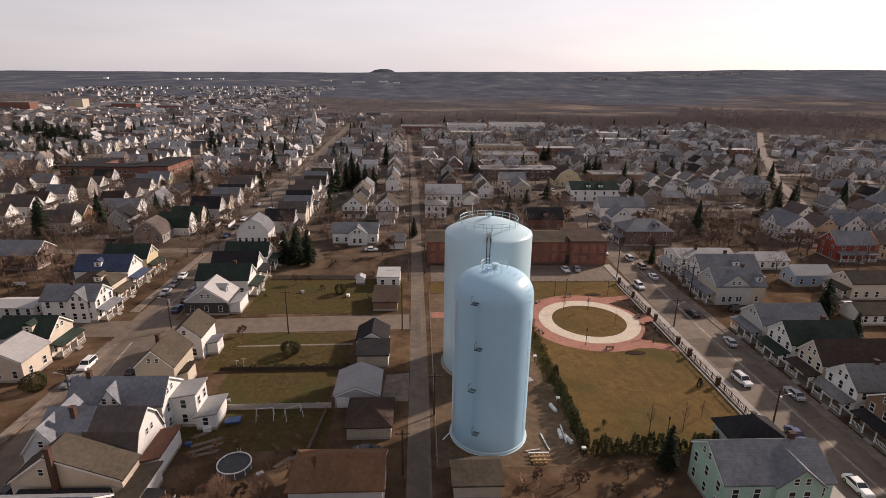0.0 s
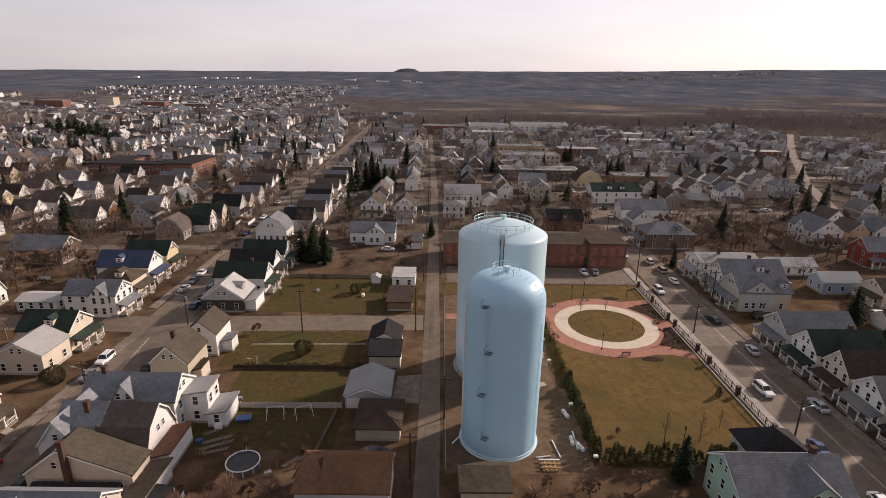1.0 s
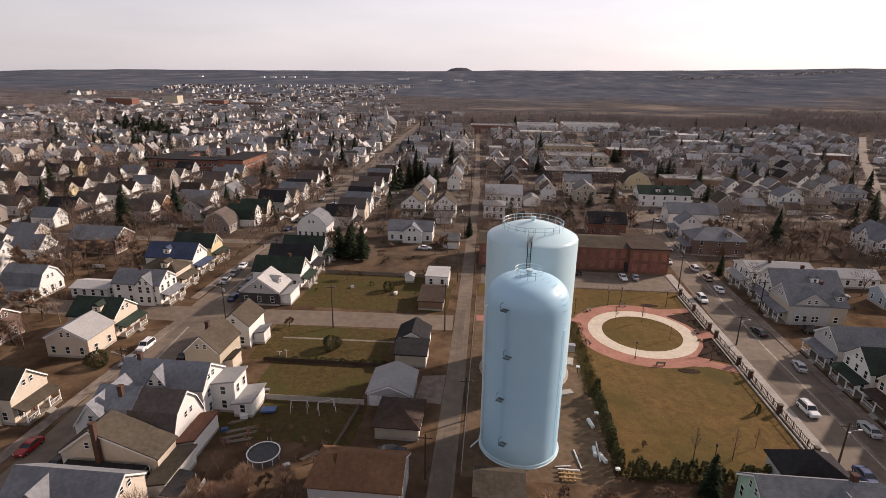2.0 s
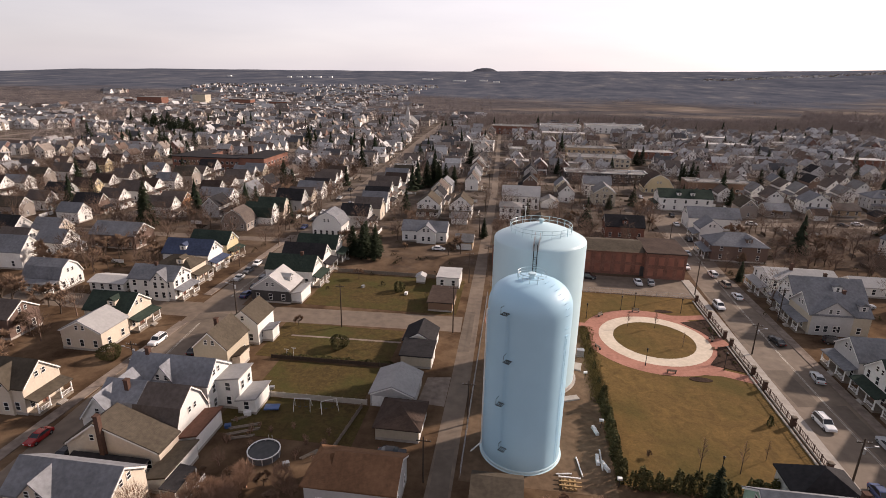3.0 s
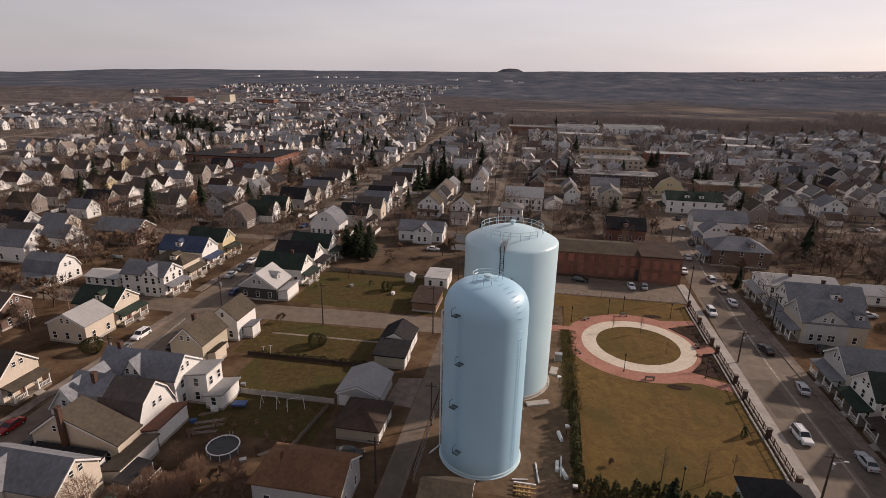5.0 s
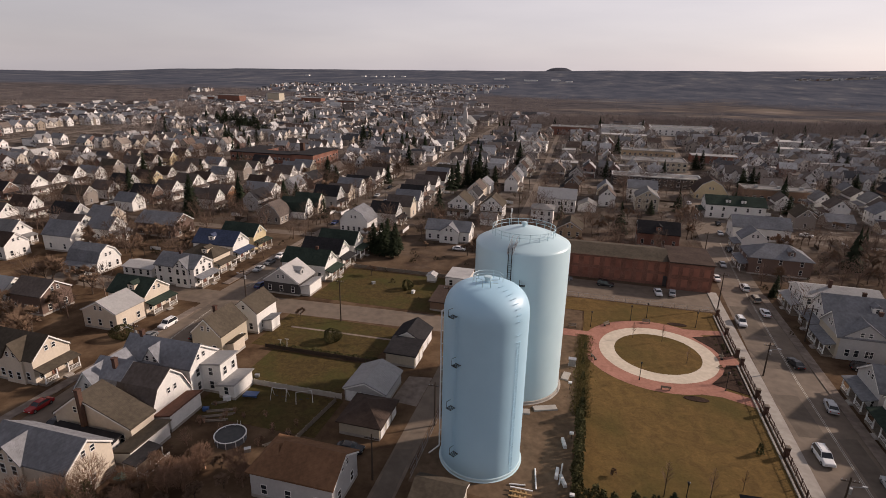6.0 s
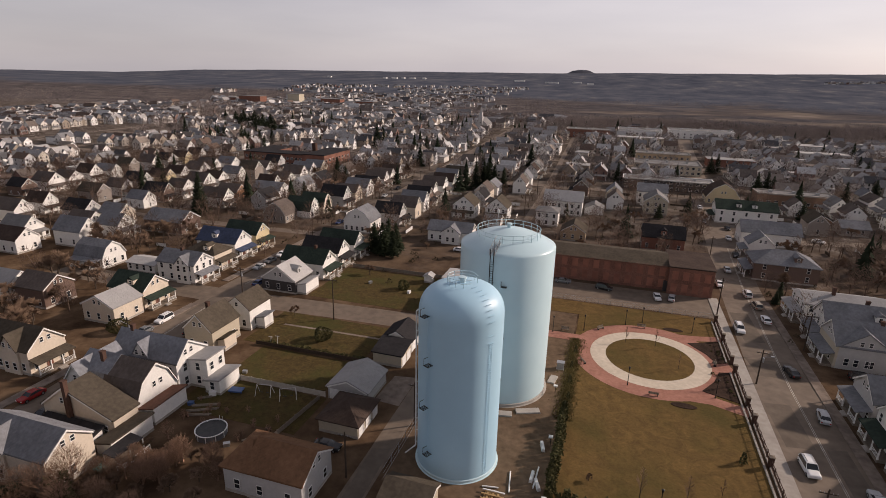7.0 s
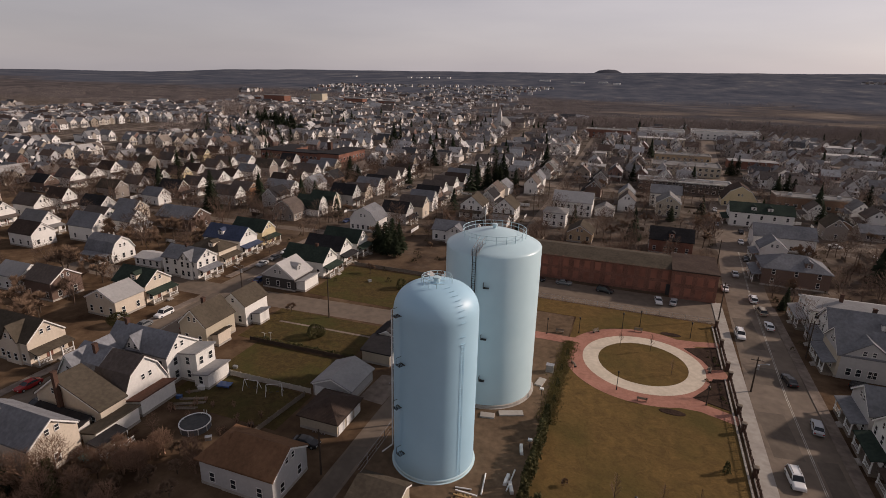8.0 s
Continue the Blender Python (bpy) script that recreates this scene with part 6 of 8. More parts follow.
def profile_body(stations, name, material, parent):
    """Cross-sections (along, half width, low, high) joined into one rounded body."""
    s = Shape()
    rings = []
    for y, w, z0, z1 in stations:
        h = z1 - z0
        rings.append([(-w, y, z0), (w, y, z0), (w * 1.0, y, z0 + h * 0.55), (w * 0.93, y, z0 + h * 0.88), (w * 0.75, y, z1), (-w * 0.75, y, z1), (-w * 0.93, y, z0 + h * 0.88), (-w, y, z0 + h * 0.55)])
    n = 8
    s.mesh_of([p for r in rings for p in r], [(k * n + i, k * n + (i + 1) % n, (k + 1) * n + (i + 1) % n, (k + 1) * n + i)[::-1] for k in range(len(rings) - 1) for i in range(n)] + [tuple(range(n)), tuple(range(len(rings) * n - 1, (len(rings) - 1) * n - 1, -1))])
    return part(name, s, material, parent, smooth=False)


def car(x, y, rz, colour, kind):
    suv = kind == "suv"
    t = thing("car", {"suv": f"{colour} sport utility car with dark windows at the kerb", "sedan": f"{colour} saloon car with dark windows at the kerb"}[kind], "car", pose(x, y, 0.03, 0, 0, rz), "parked cars")
    L, Wd, roof = (2.4, 0.95, 1.75) if suv else (2.3, 0.88, 1.42)
    profile_body([(-L, Wd * 0.85, 0.42, 0.78), (-L + 0.12, Wd * 0.96, 0.3, 0.9), (-L + 0.9, Wd, 0.25, 1.02 if suv else 0.96), (0, Wd, 0.25, 1.04 if suv else 0.98), (L - 1.2, Wd, 0.25, 1.0 if not suv else 1.05), (L - 0.15, Wd * 0.95, 0.3, 0.95 if not suv else 1.0), (L, Wd * 0.88, 0.4, 0.85)], "body", PAINT[colour], t)
    a0, a1, b1, b0 = (-1.15, -0.45, L - 0.45, L - 0.12) if suv else (-1.05, -0.3, 1.05, 1.75)
    w0, w1, z0 = Wd * 0.93, Wd * 0.76, 1.0
    s = Shape()
    s.mesh_of([(-w0, a0, z0 - 0.06), (w0, a0, z0 - 0.06), (w0, b0, z0 - 0.06), (-w0, b0, z0 - 0.06), (-w1, a1, roof - 0.06), (w1, a1, roof - 0.06), (w1, b1, roof - 0.06), (-w1, b1, roof - 0.06)], [(3, 2, 1, 0), (4, 5, 6, 7), (0, 1, 5, 4), (1, 2, 6, 5), (2, 3, 7, 6), (3, 0, 4, 7)])
    part("glasshouse", s, glass, t, "dark window glass")
    s = Shape()
    s.mesh_of([(-w1 - 0.03, a1 - 0.05, roof - 0.08), (w1 + 0.03, a1 - 0.05, roof - 0.08), (w1 + 0.03, b1 + 0.05, roof - 0.08), (-w1 - 0.03, b1 + 0.05, roof - 0.08), (-w1 * 0.9, a1 + 0.1, roof), (w1 * 0.9, a1 + 0.1, roof), (w1 * 0.9, b1 - 0.1, roof), (-w1 * 0.9, b1 - 0.1, roof)], [(3, 2, 1, 0), (4, 5, 6, 7), (0, 1, 5, 4), (1, 2, 6, 5), (2, 3, 7, 6), (3, 0, 4, 7)])
    for sx in (-1, 1):
        for ya, yb in ((a0, a1), (b0, b1)):
            b = Shape()
            b.rod((sx * (w0 + 0.01), ya, z0 - 0.04), (sx * (w1 + 0.01), yb, roof - 0.07), 0.045, n=4)
            part("pillar", b, PAINT[colour], t)
    part("roof", s, PAINT[colour], t)
    if suv:
        for sx in (-0.55, 0.55):
            s = Shape()
            s.rod((sx, a1 + 0.2, roof + 0.06), (sx, b1 - 0.2, roof + 0.06), 0.03, n=4)
            part("roof_bar", s, metal_dark, t)
    for sx in (-1, 1):
        for yy in (-L + 0.85, L - 0.8):
            wh = part("wheel", TYRE, None, t, m=pose(sx * (Wd - 0.08), yy, 0.34, 0, sx * 90, 0))
            part("rim", RIM, None, wh)
        s = Shape()
        s.box(sx * Wd * 0.66 - 0.17, sx * Wd * 0.66 + 0.17, -L - 0.02, -L + 0.14, 0.6, 0.76)
        part("headlight", s, lamp_glass, t, "clear headlight")
        s = Shape()
        s.box(sx * Wd * 0.72 - 0.13, sx * Wd * 0.72 + 0.13, L - 0.12, L + 0.02, 0.62, 0.82)
        part("tail_light", s, tail_glass, t, "red tail light")


for spec in ((53.2, 14.6, 4, "white", "suv"), (59.9, 30.8, 172, "silver", "sedan"), (60.6, 9.5, 180, "silver", "sedan"), (52.4, -3.0, 0, "blue", "sedan"), (53.6, -15.0, 0, "white", "sedan"), (58.8, 46.8, 190, "black", "sedan"),
             (52.4, 66.0, 2, "white", "suv"), (59.8, 73.8, 180, "white", "sedan"), (59.6, 83.2, 185, "tan", "suv"), (58.9, 91.5, 180, "white", "suv"), (52.6, 97.5, 0, "white", "sedan"), (72.0, 48.8, 88, "black", "suv"),
             (34.4, 80.2, 5, "white", "sedan"), (38.2, 80.8, 172, "silver", "sedan"), (0.8, 83.8, 90, "black", "sedan"), (20.2, 82.2, 80, "black", "suv"), (8.5, 83.6, 90, "grey", "sedan"),
             (-79.6, 23.3, 0, "white", "suv"), (-79.0, 16.6, 0, "grey", "sedan"), (-80.9, 62.4, 0, "silver", "sedan"), (-81.1, 68.6, 0, "grey", "sedan"), (-81.4, 75.2, 2, "white", "sedan"), (-73.5, 63.4, 180, "grey", "suv"), (-73.2, 57.2, 180, "black", "sedan"), (-73.0, 51.2, 180, "blue", "sedan"),
             (-74.0, 70.6, 180, "black", "suv"), (-77.4, -10.4, 0, "red", "sedan"), (-70.0, -13.0, 180, "black", "sedan"), (-20.0, -5.2, 92, "black", "sedan"), (-69.0, 20.6, 180, "black", "sedan"), (-98, 40.2, 90, "black", "sedan"),
             (62.5, 130, 0, "black", "sedan"), (57.0, 112, 0, "silver", "sedan"), (63.8, 152, 0, "white", "sedan"), (66, 168, 0, "black", "sedan"), (70.5, 186, 0, "silver", "sedan"), (58.0, 176, 0, "grey", "sedan"), (60, 205, 0, "white", "sedan"), (96, 160, 60, "white", "sedan"), (134, 165, 60, "black", "sedan"), (141, 168, 60, "white", "sedan"),
             (-72.6, 100, 180, "white", "sedan"), (-83.0, 118, 0, "blue", "sedan"), (-83.4, 130, 0, "black", "sedan"), (-84.0, 142, 0, "white", "sedan"), (-76.0, 136, 180, "grey", "suv"), (-77.5, 160, 180, "white", "sedan"), (-86, 170, 0, "silver", "sedan"), (-87, 190, 0, "black", "sedan"), (-28, 101, 90, "white", "sedan"), (104, 51, 90, "white", "suv"), (92, 73, 90, "silver", "sedan")):
    car(*spec)


# roofed back deck beside the low cream house
t = thing("porch_deck", "weathered back deck with dark canopy and white rails", "deck", pose(-47.6, -17.2, 0))
s = Shape()
s.box(-1.9, 1.9, -2.9, 2.3, 0.45, 0.6)
part("deck_floor", s, wood_grey, t)
s = Shape()
s.mesh_of([(-1.9, -2.9, 2.5), (0.6, -2.9, 2.2), (0.6, 2.3, 2.2), (-1.9, 2.3, 2.5), (-1.9, -2.9, 2.62), (0.6, -2.9, 2.32), (0.6, 2.3, 2.32), (-1.9, 2.3, 2.62)], [(3, 2, 1, 0), (4, 5, 6, 7), (0, 1, 5, 4), (1, 2, 6, 5), (2, 3, 7, 6), (3, 0, 4, 7)])
part("canopy", s, R["dark"], t, "nearly black sloping canopy")
for x, y in ((0.5, -2.8), (0.5, -0.3), (0.5, 2.2), (-1.8, -2.8)):
    s = Shape()
    s.box(x - 0.06, x + 0.06, y - 0.06, y + 0.06, 0.0, 2.2)
    part("post", s, white_paint, t)
for x0, x1, y0, y1 in ((1.82, 1.88, -2.8, 2.2), (0.6, 1.85, -2.84, -2.78)):
    s = Shape()
    s.box(x0, x1, y0, y1, 1.38, 1.46)
    s.box(x0, x1, y0, y1, 0.68, 0.74)
    k = 0
    while k * 0.22 < max(x1 - x0, y1 - y0) - 0.1:
        if x1 - x0 < y1 - y0:
            s.box(x0, x1, y0 + 0.08 + k * 0.22, y0 + 0.12 + k * 0.22, 0.74, 1.38)
        else:
            s.box(x0 + 0.08 + k * 0.22, x0 + 0.12 + k * 0.22, y0, y1, 0.74, 1.38)
        k += 1
    part("rail", s, white_paint, t)
for x in (-1.8, 1.8):
    for y in (-2.8, 2.2):
        s = Shape()
        s.box(x - 0.08, x + 0.08, y - 0.08, y + 0.08, 0, 0.449)
        part("footing", s, wood_grey, t)


# evergreen bushes and a tarp by the deck
for x, y, sc in ((-48.8, -26.6, 1.7), (-47.2, -27.4, 1.5), (-50.2, -27.8, 1.6), (-48.2, -28.6, 1.8), (-45.9, -28.2, 1.4)):
    shrub(HEDGE[1], x, y, sc, "dense dark evergreen bush beside the bare trees", "shrub", "evergreen bushes", "evergreen_bush")
s = Shape()
n = 8
top = [(-50.6 + i * 0.24, -21.2 + j * 0.2, 0.25 + 0.55 * math.sin(math.pi * (i + 0.5) / (n + 1)) * math.sin(math.pi * (j + 0.5) / (n + 1)) + 0.07 * math.sin(i * 2.3 + j * 1.7)) for j in range(n + 1) for i in range(n + 1)]
s.mesh_of(top + [(x, y, z * 0.2) for x, y, z in top], [(j * (n + 1) + i, j * (n + 1) + i + 1, (j + 1) * (n + 1) + i + 1, (j + 1) * (n + 1) + i) for j in range(n) for i in range(n)]
          + [(i, (n + 1) ** 2 + i, (n + 1) ** 2 + i + 1, i + 1) for i in range(n)] + [(j * (n + 1) + n, (n + 1) ** 2 + j * (n + 1) + n, (n + 1) ** 2 + (j + 1) * (n + 1) + n, (j + 1) * (n + 1) + n) for j in range(n)])
ob = part("tarp", s, mat("teal_tarp", (0.10, 0.30, 0.27), 0.5, (0.07, 0.22, 0.20), 3), None)
tagged(ob, "crumpled teal tarp over a low heap on the ground", "tarp")


# ---- trees ----
def bare_tree(seed, h, sprays=13, thin=0.085):
    """Trunk and limbs as one mesh, and the spray of twigs as another."""
    rnd = random.Random(seed)
    s, tw = Shape(), Shape()

    def grow(p, d, l, r, level):
        q = p + d * l
        s.rod(p, q, r, r * 0.68, 5 if level < 2 else 3)
        if level == 4:
            for _ in range(sprays):
                e = (d + Vector((rnd.uniform(-1, 1), rnd.uniform(-1, 1), rnd.uniform(-0.3, 0.9)))).normalized()
                b = p + d * l * rnd.uniform(0.2, 1)
                o = e.orthogonal().normalized() * thin
                tip = b + e * l * rnd.uniform(1.0, 1.9)
                tw.poly([b - o, b + o, tip])
            return
        for k in range(3 if level < 3 else 4):
            a = rnd.uniform(0, math.tau)
            side = d.orthogonal().normalized()
            side.rotate(Matrix.Rotation(a, 3, d))
            e = (d * rnd.uniform(0.55, 0.95) + side * rnd.uniform(0.45, 0.8) + Vector((0, 0, 0.15))).normalized()
            grow(p + d * l * rnd.uniform(0.55, 1.0), e, l * rnd.uniform(0.58, 0.78), r * 0.6, level + 1)

    grow(Vector((0, 0, -0.1)), Vector((rnd.uniform(-0.08, 0.08), rnd.uniform(-0.08, 0.08), 1)).normalized(), h * 0.3, h * 0.022, 0)
    return s.data("trunk", bark), tw.data("crown", twigs)


def conifer(seed, h, r):
    rnd = random.Random(seed)
    s, c = Shape(), Shape()
    s.rod((0, 0, 0), (0, 0, h * 0.96), h * 0.018, 0.03, 6)
    levels = int(h * 2.2)
    for k in range(levels):
        u = (k + 0.5) / levels
        z = h * (0.1 + 0.88 * u)
        rr = r * (1 - u) ** 0.8 * rnd.uniform(0.75, 1.1) + 0.15
        for i in range(int(13 + 12 * (1 - u))):
            a = rnd.uniform(0, math.tau)
            for q in range(3):
                t0 = (q + 0.3) / 3
                b = Vector((math.cos(a) * rr * t0, math.sin(a) * rr * t0, z - rr * 0.28 * t0 + rnd.uniform(-0.15, 0.15)))
                d = Vector((math.cos(a + rnd.uniform(-0.5, 0.5)), math.sin(a + rnd.uniform(-0.5, 0.5)), rnd.uniform(-0.5, 0.15))).normalized()
                e = d.cross(Vector((rnd.uniform(-0.5, 0.5), rnd.uniform(-0.5, 0.5), 1))).normalized()
                k2 = (0.25 + rr * 0.22) * rnd.uniform(0.7, 1.2)
                c.poly([b - e * k2 * 0.5, b + e * k2 * 0.5, b + d * k2 * 1.3])
    return s.data("trunk", bark), c.data("crown", needles)


def sapling(seed, h):
    """A slim young tree: one leader, short upright twigs."""
    rnd = random.Random(seed)
    s, tw = Shape(), Shape()
    s.rod((0, 0, 0), (0.05, 0, h), 0.07, 0.015, 5)
    for k in range(34):
        z = h * (0.3 + 0.65 * k / 34)
        a = rnd.uniform(0, math.tau)
        l = h * 0.26 * (1.15 - k / 40)
        b, e = Vector((0, 0, z)), Vector((math.cos(a) * 0.6, math.sin(a) * 0.6, 0.9)).normalized()
        tw.rod(b, b + e * l, 0.02, 0.006, 3)
        for q in range(3):
            f = (e + Vector((rnd.uniform(-0.7, 0.7), rnd.uniform(-0.7, 0.7), 0.2))).normalized()
            tw.rod(b + e * l * (0.3 + 0.2 * q), b + e * l * (0.3 + 0.2 * q) + f * l * 0.45, 0.01, 0.004, 3)
    return s.data("trunk", bark), tw.data("crown", twigs)


BARE = [bare_tree(100 + k, h) for k, h in enumerate((9, 11, 8, 12, 6))] + [sapling(170, 5.5), bare_tree(181, 5, 24, 0.03), bare_tree(182, 8, 24, 0.035)]
FIR = [conifer(200 + k, h, r) for k, (h, r) in enumerate(((13, 2.9), (10, 2.9), (15, 3.3), (13, 5.2)))]
tr = random.Random(8)


def tree(kind, i, x, y, sc=1.0):
    tk, cr = (BARE if kind == "bare" else FIR)[i]
    t = thing("tree", "leafless brown deciduous tree with fine twigs" if kind == "bare" else "dark green conifer with drooping branches", "tree", pose(x, y, 0, 0, 0, tr.uniform(0, 360)) @ Matrix.Scale(sc, 4), "bare trees" if kind == "bare" else "conifers")
    part("trunk", tk, None, t)
    part("crown", cr, None, t)
    TAKEN.append((x - 1, x + 1, y - 1, y + 1))


for i, x, y, sc in ((2, -143, 110, 1.2), (2, -147, 114, 0.95), (1, -55, 90, 1.05), (1, -51, 88, 1.15), (1, -48, 92, 1.05), (0, -46.5, 86, 0.75), (1, -52, 95, 1.1), (2, -50, 209, 1.0), (2, -44, 211, 0.95), (0, -40, 209, 1.05), (2, -47, 214, 1.05), (0, -36, 214, 0.9), (2, 154, 160.5, 1.0), (2, 161.5, 159.5, 1.05), (2, 158, 156, 0.8), (1, 100, 197, 0.9), (3, -372, 432, 1.25), (3, -356, 424, 1.48), (3, -340, 412, 1.33), (3, -325, 400, 1.56), (3, -312, 388, 1.33), (3, -300, 378, 1.48), (3, -290, 370, 1.17), (3, -335, 392, 1.33), (3, -308, 402, 1.40), (3, -280, 366, 1.25), (3, -268, 360, 0.94), (2, -170, 349, 1.25), (0, -166, 353, 1.1), (0, 98, 254, 1.0), (1, 94, 256, 1.1), (1, 102, 258, 1.0), (2, 83, 317, 0.9),
                    (1, 79, 316, 1.1), (2, -122, 190, 1.0), (1, -119, 193, 1.0), (0, 9, 397, 1.1), (0, 20.5, 216, 0.7), (0, 27, -9.8, 0.62), (0, 93, 46, 0.8), (1, 96, 48.5, 0.8), (1, 91, 33, 0.7), (0, 66.5, 90.5, 0.45), (1, 65.0, 87.5, 0.42), (1, 150, 60, 0.9), (2, -262, 300, 1.0), (2, -270, 306, 1.1), (2, -256, 310, 0.9), (0, -282, 300, 1.2), (0, -250, 318, 1.1), (2, -120, 330, 0.9), (0, 170, 330, 1.0), (0, -13.5, 118, 0.01 + 0.6)):
    tree("fir", i, x, y, sc)
for i, x, y, sc in ((1, -20, 98, 0.8), (3, -24, 96, 0.6), (0, -131, 118, 0.9), (3, 108, 122, 1.0), (1, 101, 118, 0.9), (3, 114, 112, 0.9), (0, 96, 108, 0.9), (2, 122, 106, 0.9), (1, 90, 122, 0.7), (5, 32.4, 50, 0.8), (5, 36.5, 41, 0.7), (5, 26, 50, 0.75), (5, 27.6, -1.4, 1.15), (5, 33.8, -0.8, 1.1), (5, 39, 3.0, 0.7), (4, -52.5, 45.5 - 8.5, 0.8), (0, -46, -25.5, 0.75), (1, -49, -29, 0.7), (2, -41, -27, 0.7), (4, -31.5, -22, 0.9), (4, -35, -28, 1.0), (4, -39.5, -24, 0.9), (4, -46.5, -14.5, 0.6), (4, -44, -23, 0.9), (4, -30, -28, 1.0), (1, -53, -31, 0.8), (0, -58, -34, 0.8), (4, -25, -24, 0.8), (4, -37, -14.5, 0.8), (4, -34, -18, 0.8), (4, -36.5, -21, 0.9), (4, -44.5, -19, 0.8), (4, -42.5, -14.2, 0.7), (4, -33, -25, 0.9), (2, -39, -31, 0.8),
                    (4, -39.5, 99, 0.8), (0, -47, 69, 0.5), (0, -130, 66, 0.9), (1, -126, 72, 0.9), (3, -134, 76, 0.8), (2, -122, 62, 0.9), (0, -140, 84, 1.0), (3, -128, 84, 0.8), (1, -104, 10, 0.8), (0, -110, 22, 0.9), (2, -116, 30, 0.9), (3, -122, 18, 0.8), (1, -112, 4, 0.9), (0, -120, -6, 0.9), (4, 20.5, 1.0, 0.4), (0, 20, -12, 0.6), (2, 12, -14, 0.6), (4, 6, -12, 0.7), (4, 17, -16, 0.8), (4, 24, -15, 0.7), (2, -6, 112, 0.7), (1, 12, 110, 0.7), (0, 18, 140, 0.8), (1, 50, 140, 0.7), (2, 22, 150, 0.8), (0, 30, 165, 0.8), (1, 48, 158, 0.8), (3, -4, 190, 0.7), (2, 5, 205, 0.8)):
    tree("bare", 6 if i == 4 else i if y > -3 or i == 5 else 7, x, y, sc)
for i, x, y, sc in ((3, -138, 57, 0.95), (1, -141, 62, 1.0), (0, -135, 60, 1.05), (3, -112, 70, 0.85), (1, -115, 76, 0.85), (0, -118, 36, 1.0), (3, -112, 33, 0.8), (1, -125, 33, 1.0), (2, -108, 13, 1.1), (0, -104, 8, 1.0), (1, -101, 4, 0.9), (3, -130, 35, 0.9), (2, -116, 12, 1.1), (0, -103, -8, 1.0), (1, -108, -3, 1.0)):
    tree("bare", i, x, y, sc)
shrub(clump_mesh("leaves", 3.0, 3.6, 3400, 0.26, needles, 51).data("leaves", needles), -54.5, -30.5, 1.0, "broad dark evergreen bush below the cream house", name="bush")
for i, x, y, sc in ((1, -118, 150, 0.9), (2, -190, 140, 0.8), (0, -232, 180, 1.0), (1, -212, 240, 1.1), (0, 128, 236, 1.0), (1, 150, 262, 1.1), (0, 190, 262, 1.0), (1, 40, 176, 0.7), (0, 22, 262, 0.9), (2, 226, 330, 0.9), (0, -150, 300, 1.1), (1, -70, 300, 1.2)):
    tree("fir", i, x, y, sc)


# ---- the rest of the town ----
def clear(x0, x1, y0, y1):
    return all(x1 < a or x0 > b or y1 < c or y0 > d for a, b, c, d in TAKEN)


def on_road(x, y, m=0.0):
    def cut(pts, half):
        for (x0, y0), (x1, y1) in zip(pts, pts[1:]):
            dx, dy = x1 - x0, y1 - y0
            u = max(0, min(1, ((x - x0) * dx + (y - y0) * dy) / (dx * dx + dy * dy)))
            if math.hypot(x - x0 - u * dx, y - y0 - u * dy) < half + m:
                return True
        return False
    back = [[(v, 112 if v == -160 else -20), (v, 200), (v - 8, 420), (v - 16, 640)] for v in (-160, -224, -296, -368, -440)]
    cross = [[(-240, 99), (-110, 100.5), (-79, 102.5)], [(-440, 232), (66, 232)], [(-440, 330), (420, 330)], [(-440, 440), (420, 440)], [(66, 262), (330, 262)], [(-420, 545), (380, 545)], [(-240, 42), (-14, 44)]]
    return cut(LEFT, 5.5) or cut(RIGHT, 5.5) or cut(ALLEY, 2.2) or cut(DIAG, 4.6) or any(cut(p, 4) for p in back) or any(cut(p, 3.6) for p in cross)


PLAIN = True
TEMPLATES = {}
LOOKS = (("white", "umber", "white clapboard house with dark brown-grey roof"), ("white", "slate", "white clapboard house with slate-grey roof"), ("white", "brown", "white clapboard house with brown roof"), ("cream", "umber", "cream clapboard house with weathered brown roof"),
         ("grey", "dark", "grey clapboard house with dark roof"), ("beige", "slate", "beige clapboard house with slate roof"), ("white", "grey", "white clapboard house with grey roof"), ("yellow", "brown", "pale yellow house with brown roof"), ("umber", "dark", "brown brick house with dark roof"), ("taupe", "tan", "grey-brown clapboard house with olive roof"))
ORDER_L = (0, 1, 5, 2, 6, 0, 4, 3, 1, 8, 0, 0, 2, 1, 9, 0, 4, 7, 2, 0)
ORDER_R = (0, 5, 4, 1, 9, 6, 0, 8, 3, 4, 0, 6)
tn = random.Random(21)


def mid_house(x, y, look_no, side, axis, w, d):
    """A repeat of one of the common house types, kept clear of roads and neighbours."""
    hx, hy = (d / 2, w / 2) if axis == "x" else (w / 2, d / 2)
    if not clear(x - hx - 2.4, x + hx + 2.4, y - hy, y + hy) or any(on_road(x + a * hx, y + b * hy, 0.5) for a in (-1, 0, 1) for b in (-1, 0, 1)):
        return
    key = (look_no, side, axis, w)
    if key not in TEMPLATES:
        wall, roof, label = LOOKS[look_no]
        e = 5.0 if look_no != 6 else 4.6
        TEMPLATES[key] = house(x - hx, x + hx, y - hy, y + hy, e, e + w * 0.47, axis, wall, roof, label + (" and porch" if look_no % 2 == 0 else ""), faces=side + " -y", gap=4.6, porch=side if look_no % 2 == 0 else "", group="town houses")
    else:
        copy_thing(TEMPLATES[key], pose(x, y, 0, 0, 0, tn.uniform(-3, 3)) @ Matrix.Diagonal((tn.uniform(0.85, 1.12), tn.uniform(0.88, 1.08), tn.uniform(0.84, 1.1), 1)))
        TAKEN.append((x - hx - 1, x + hx + 1, y - hy - 1, y + hy + 1))


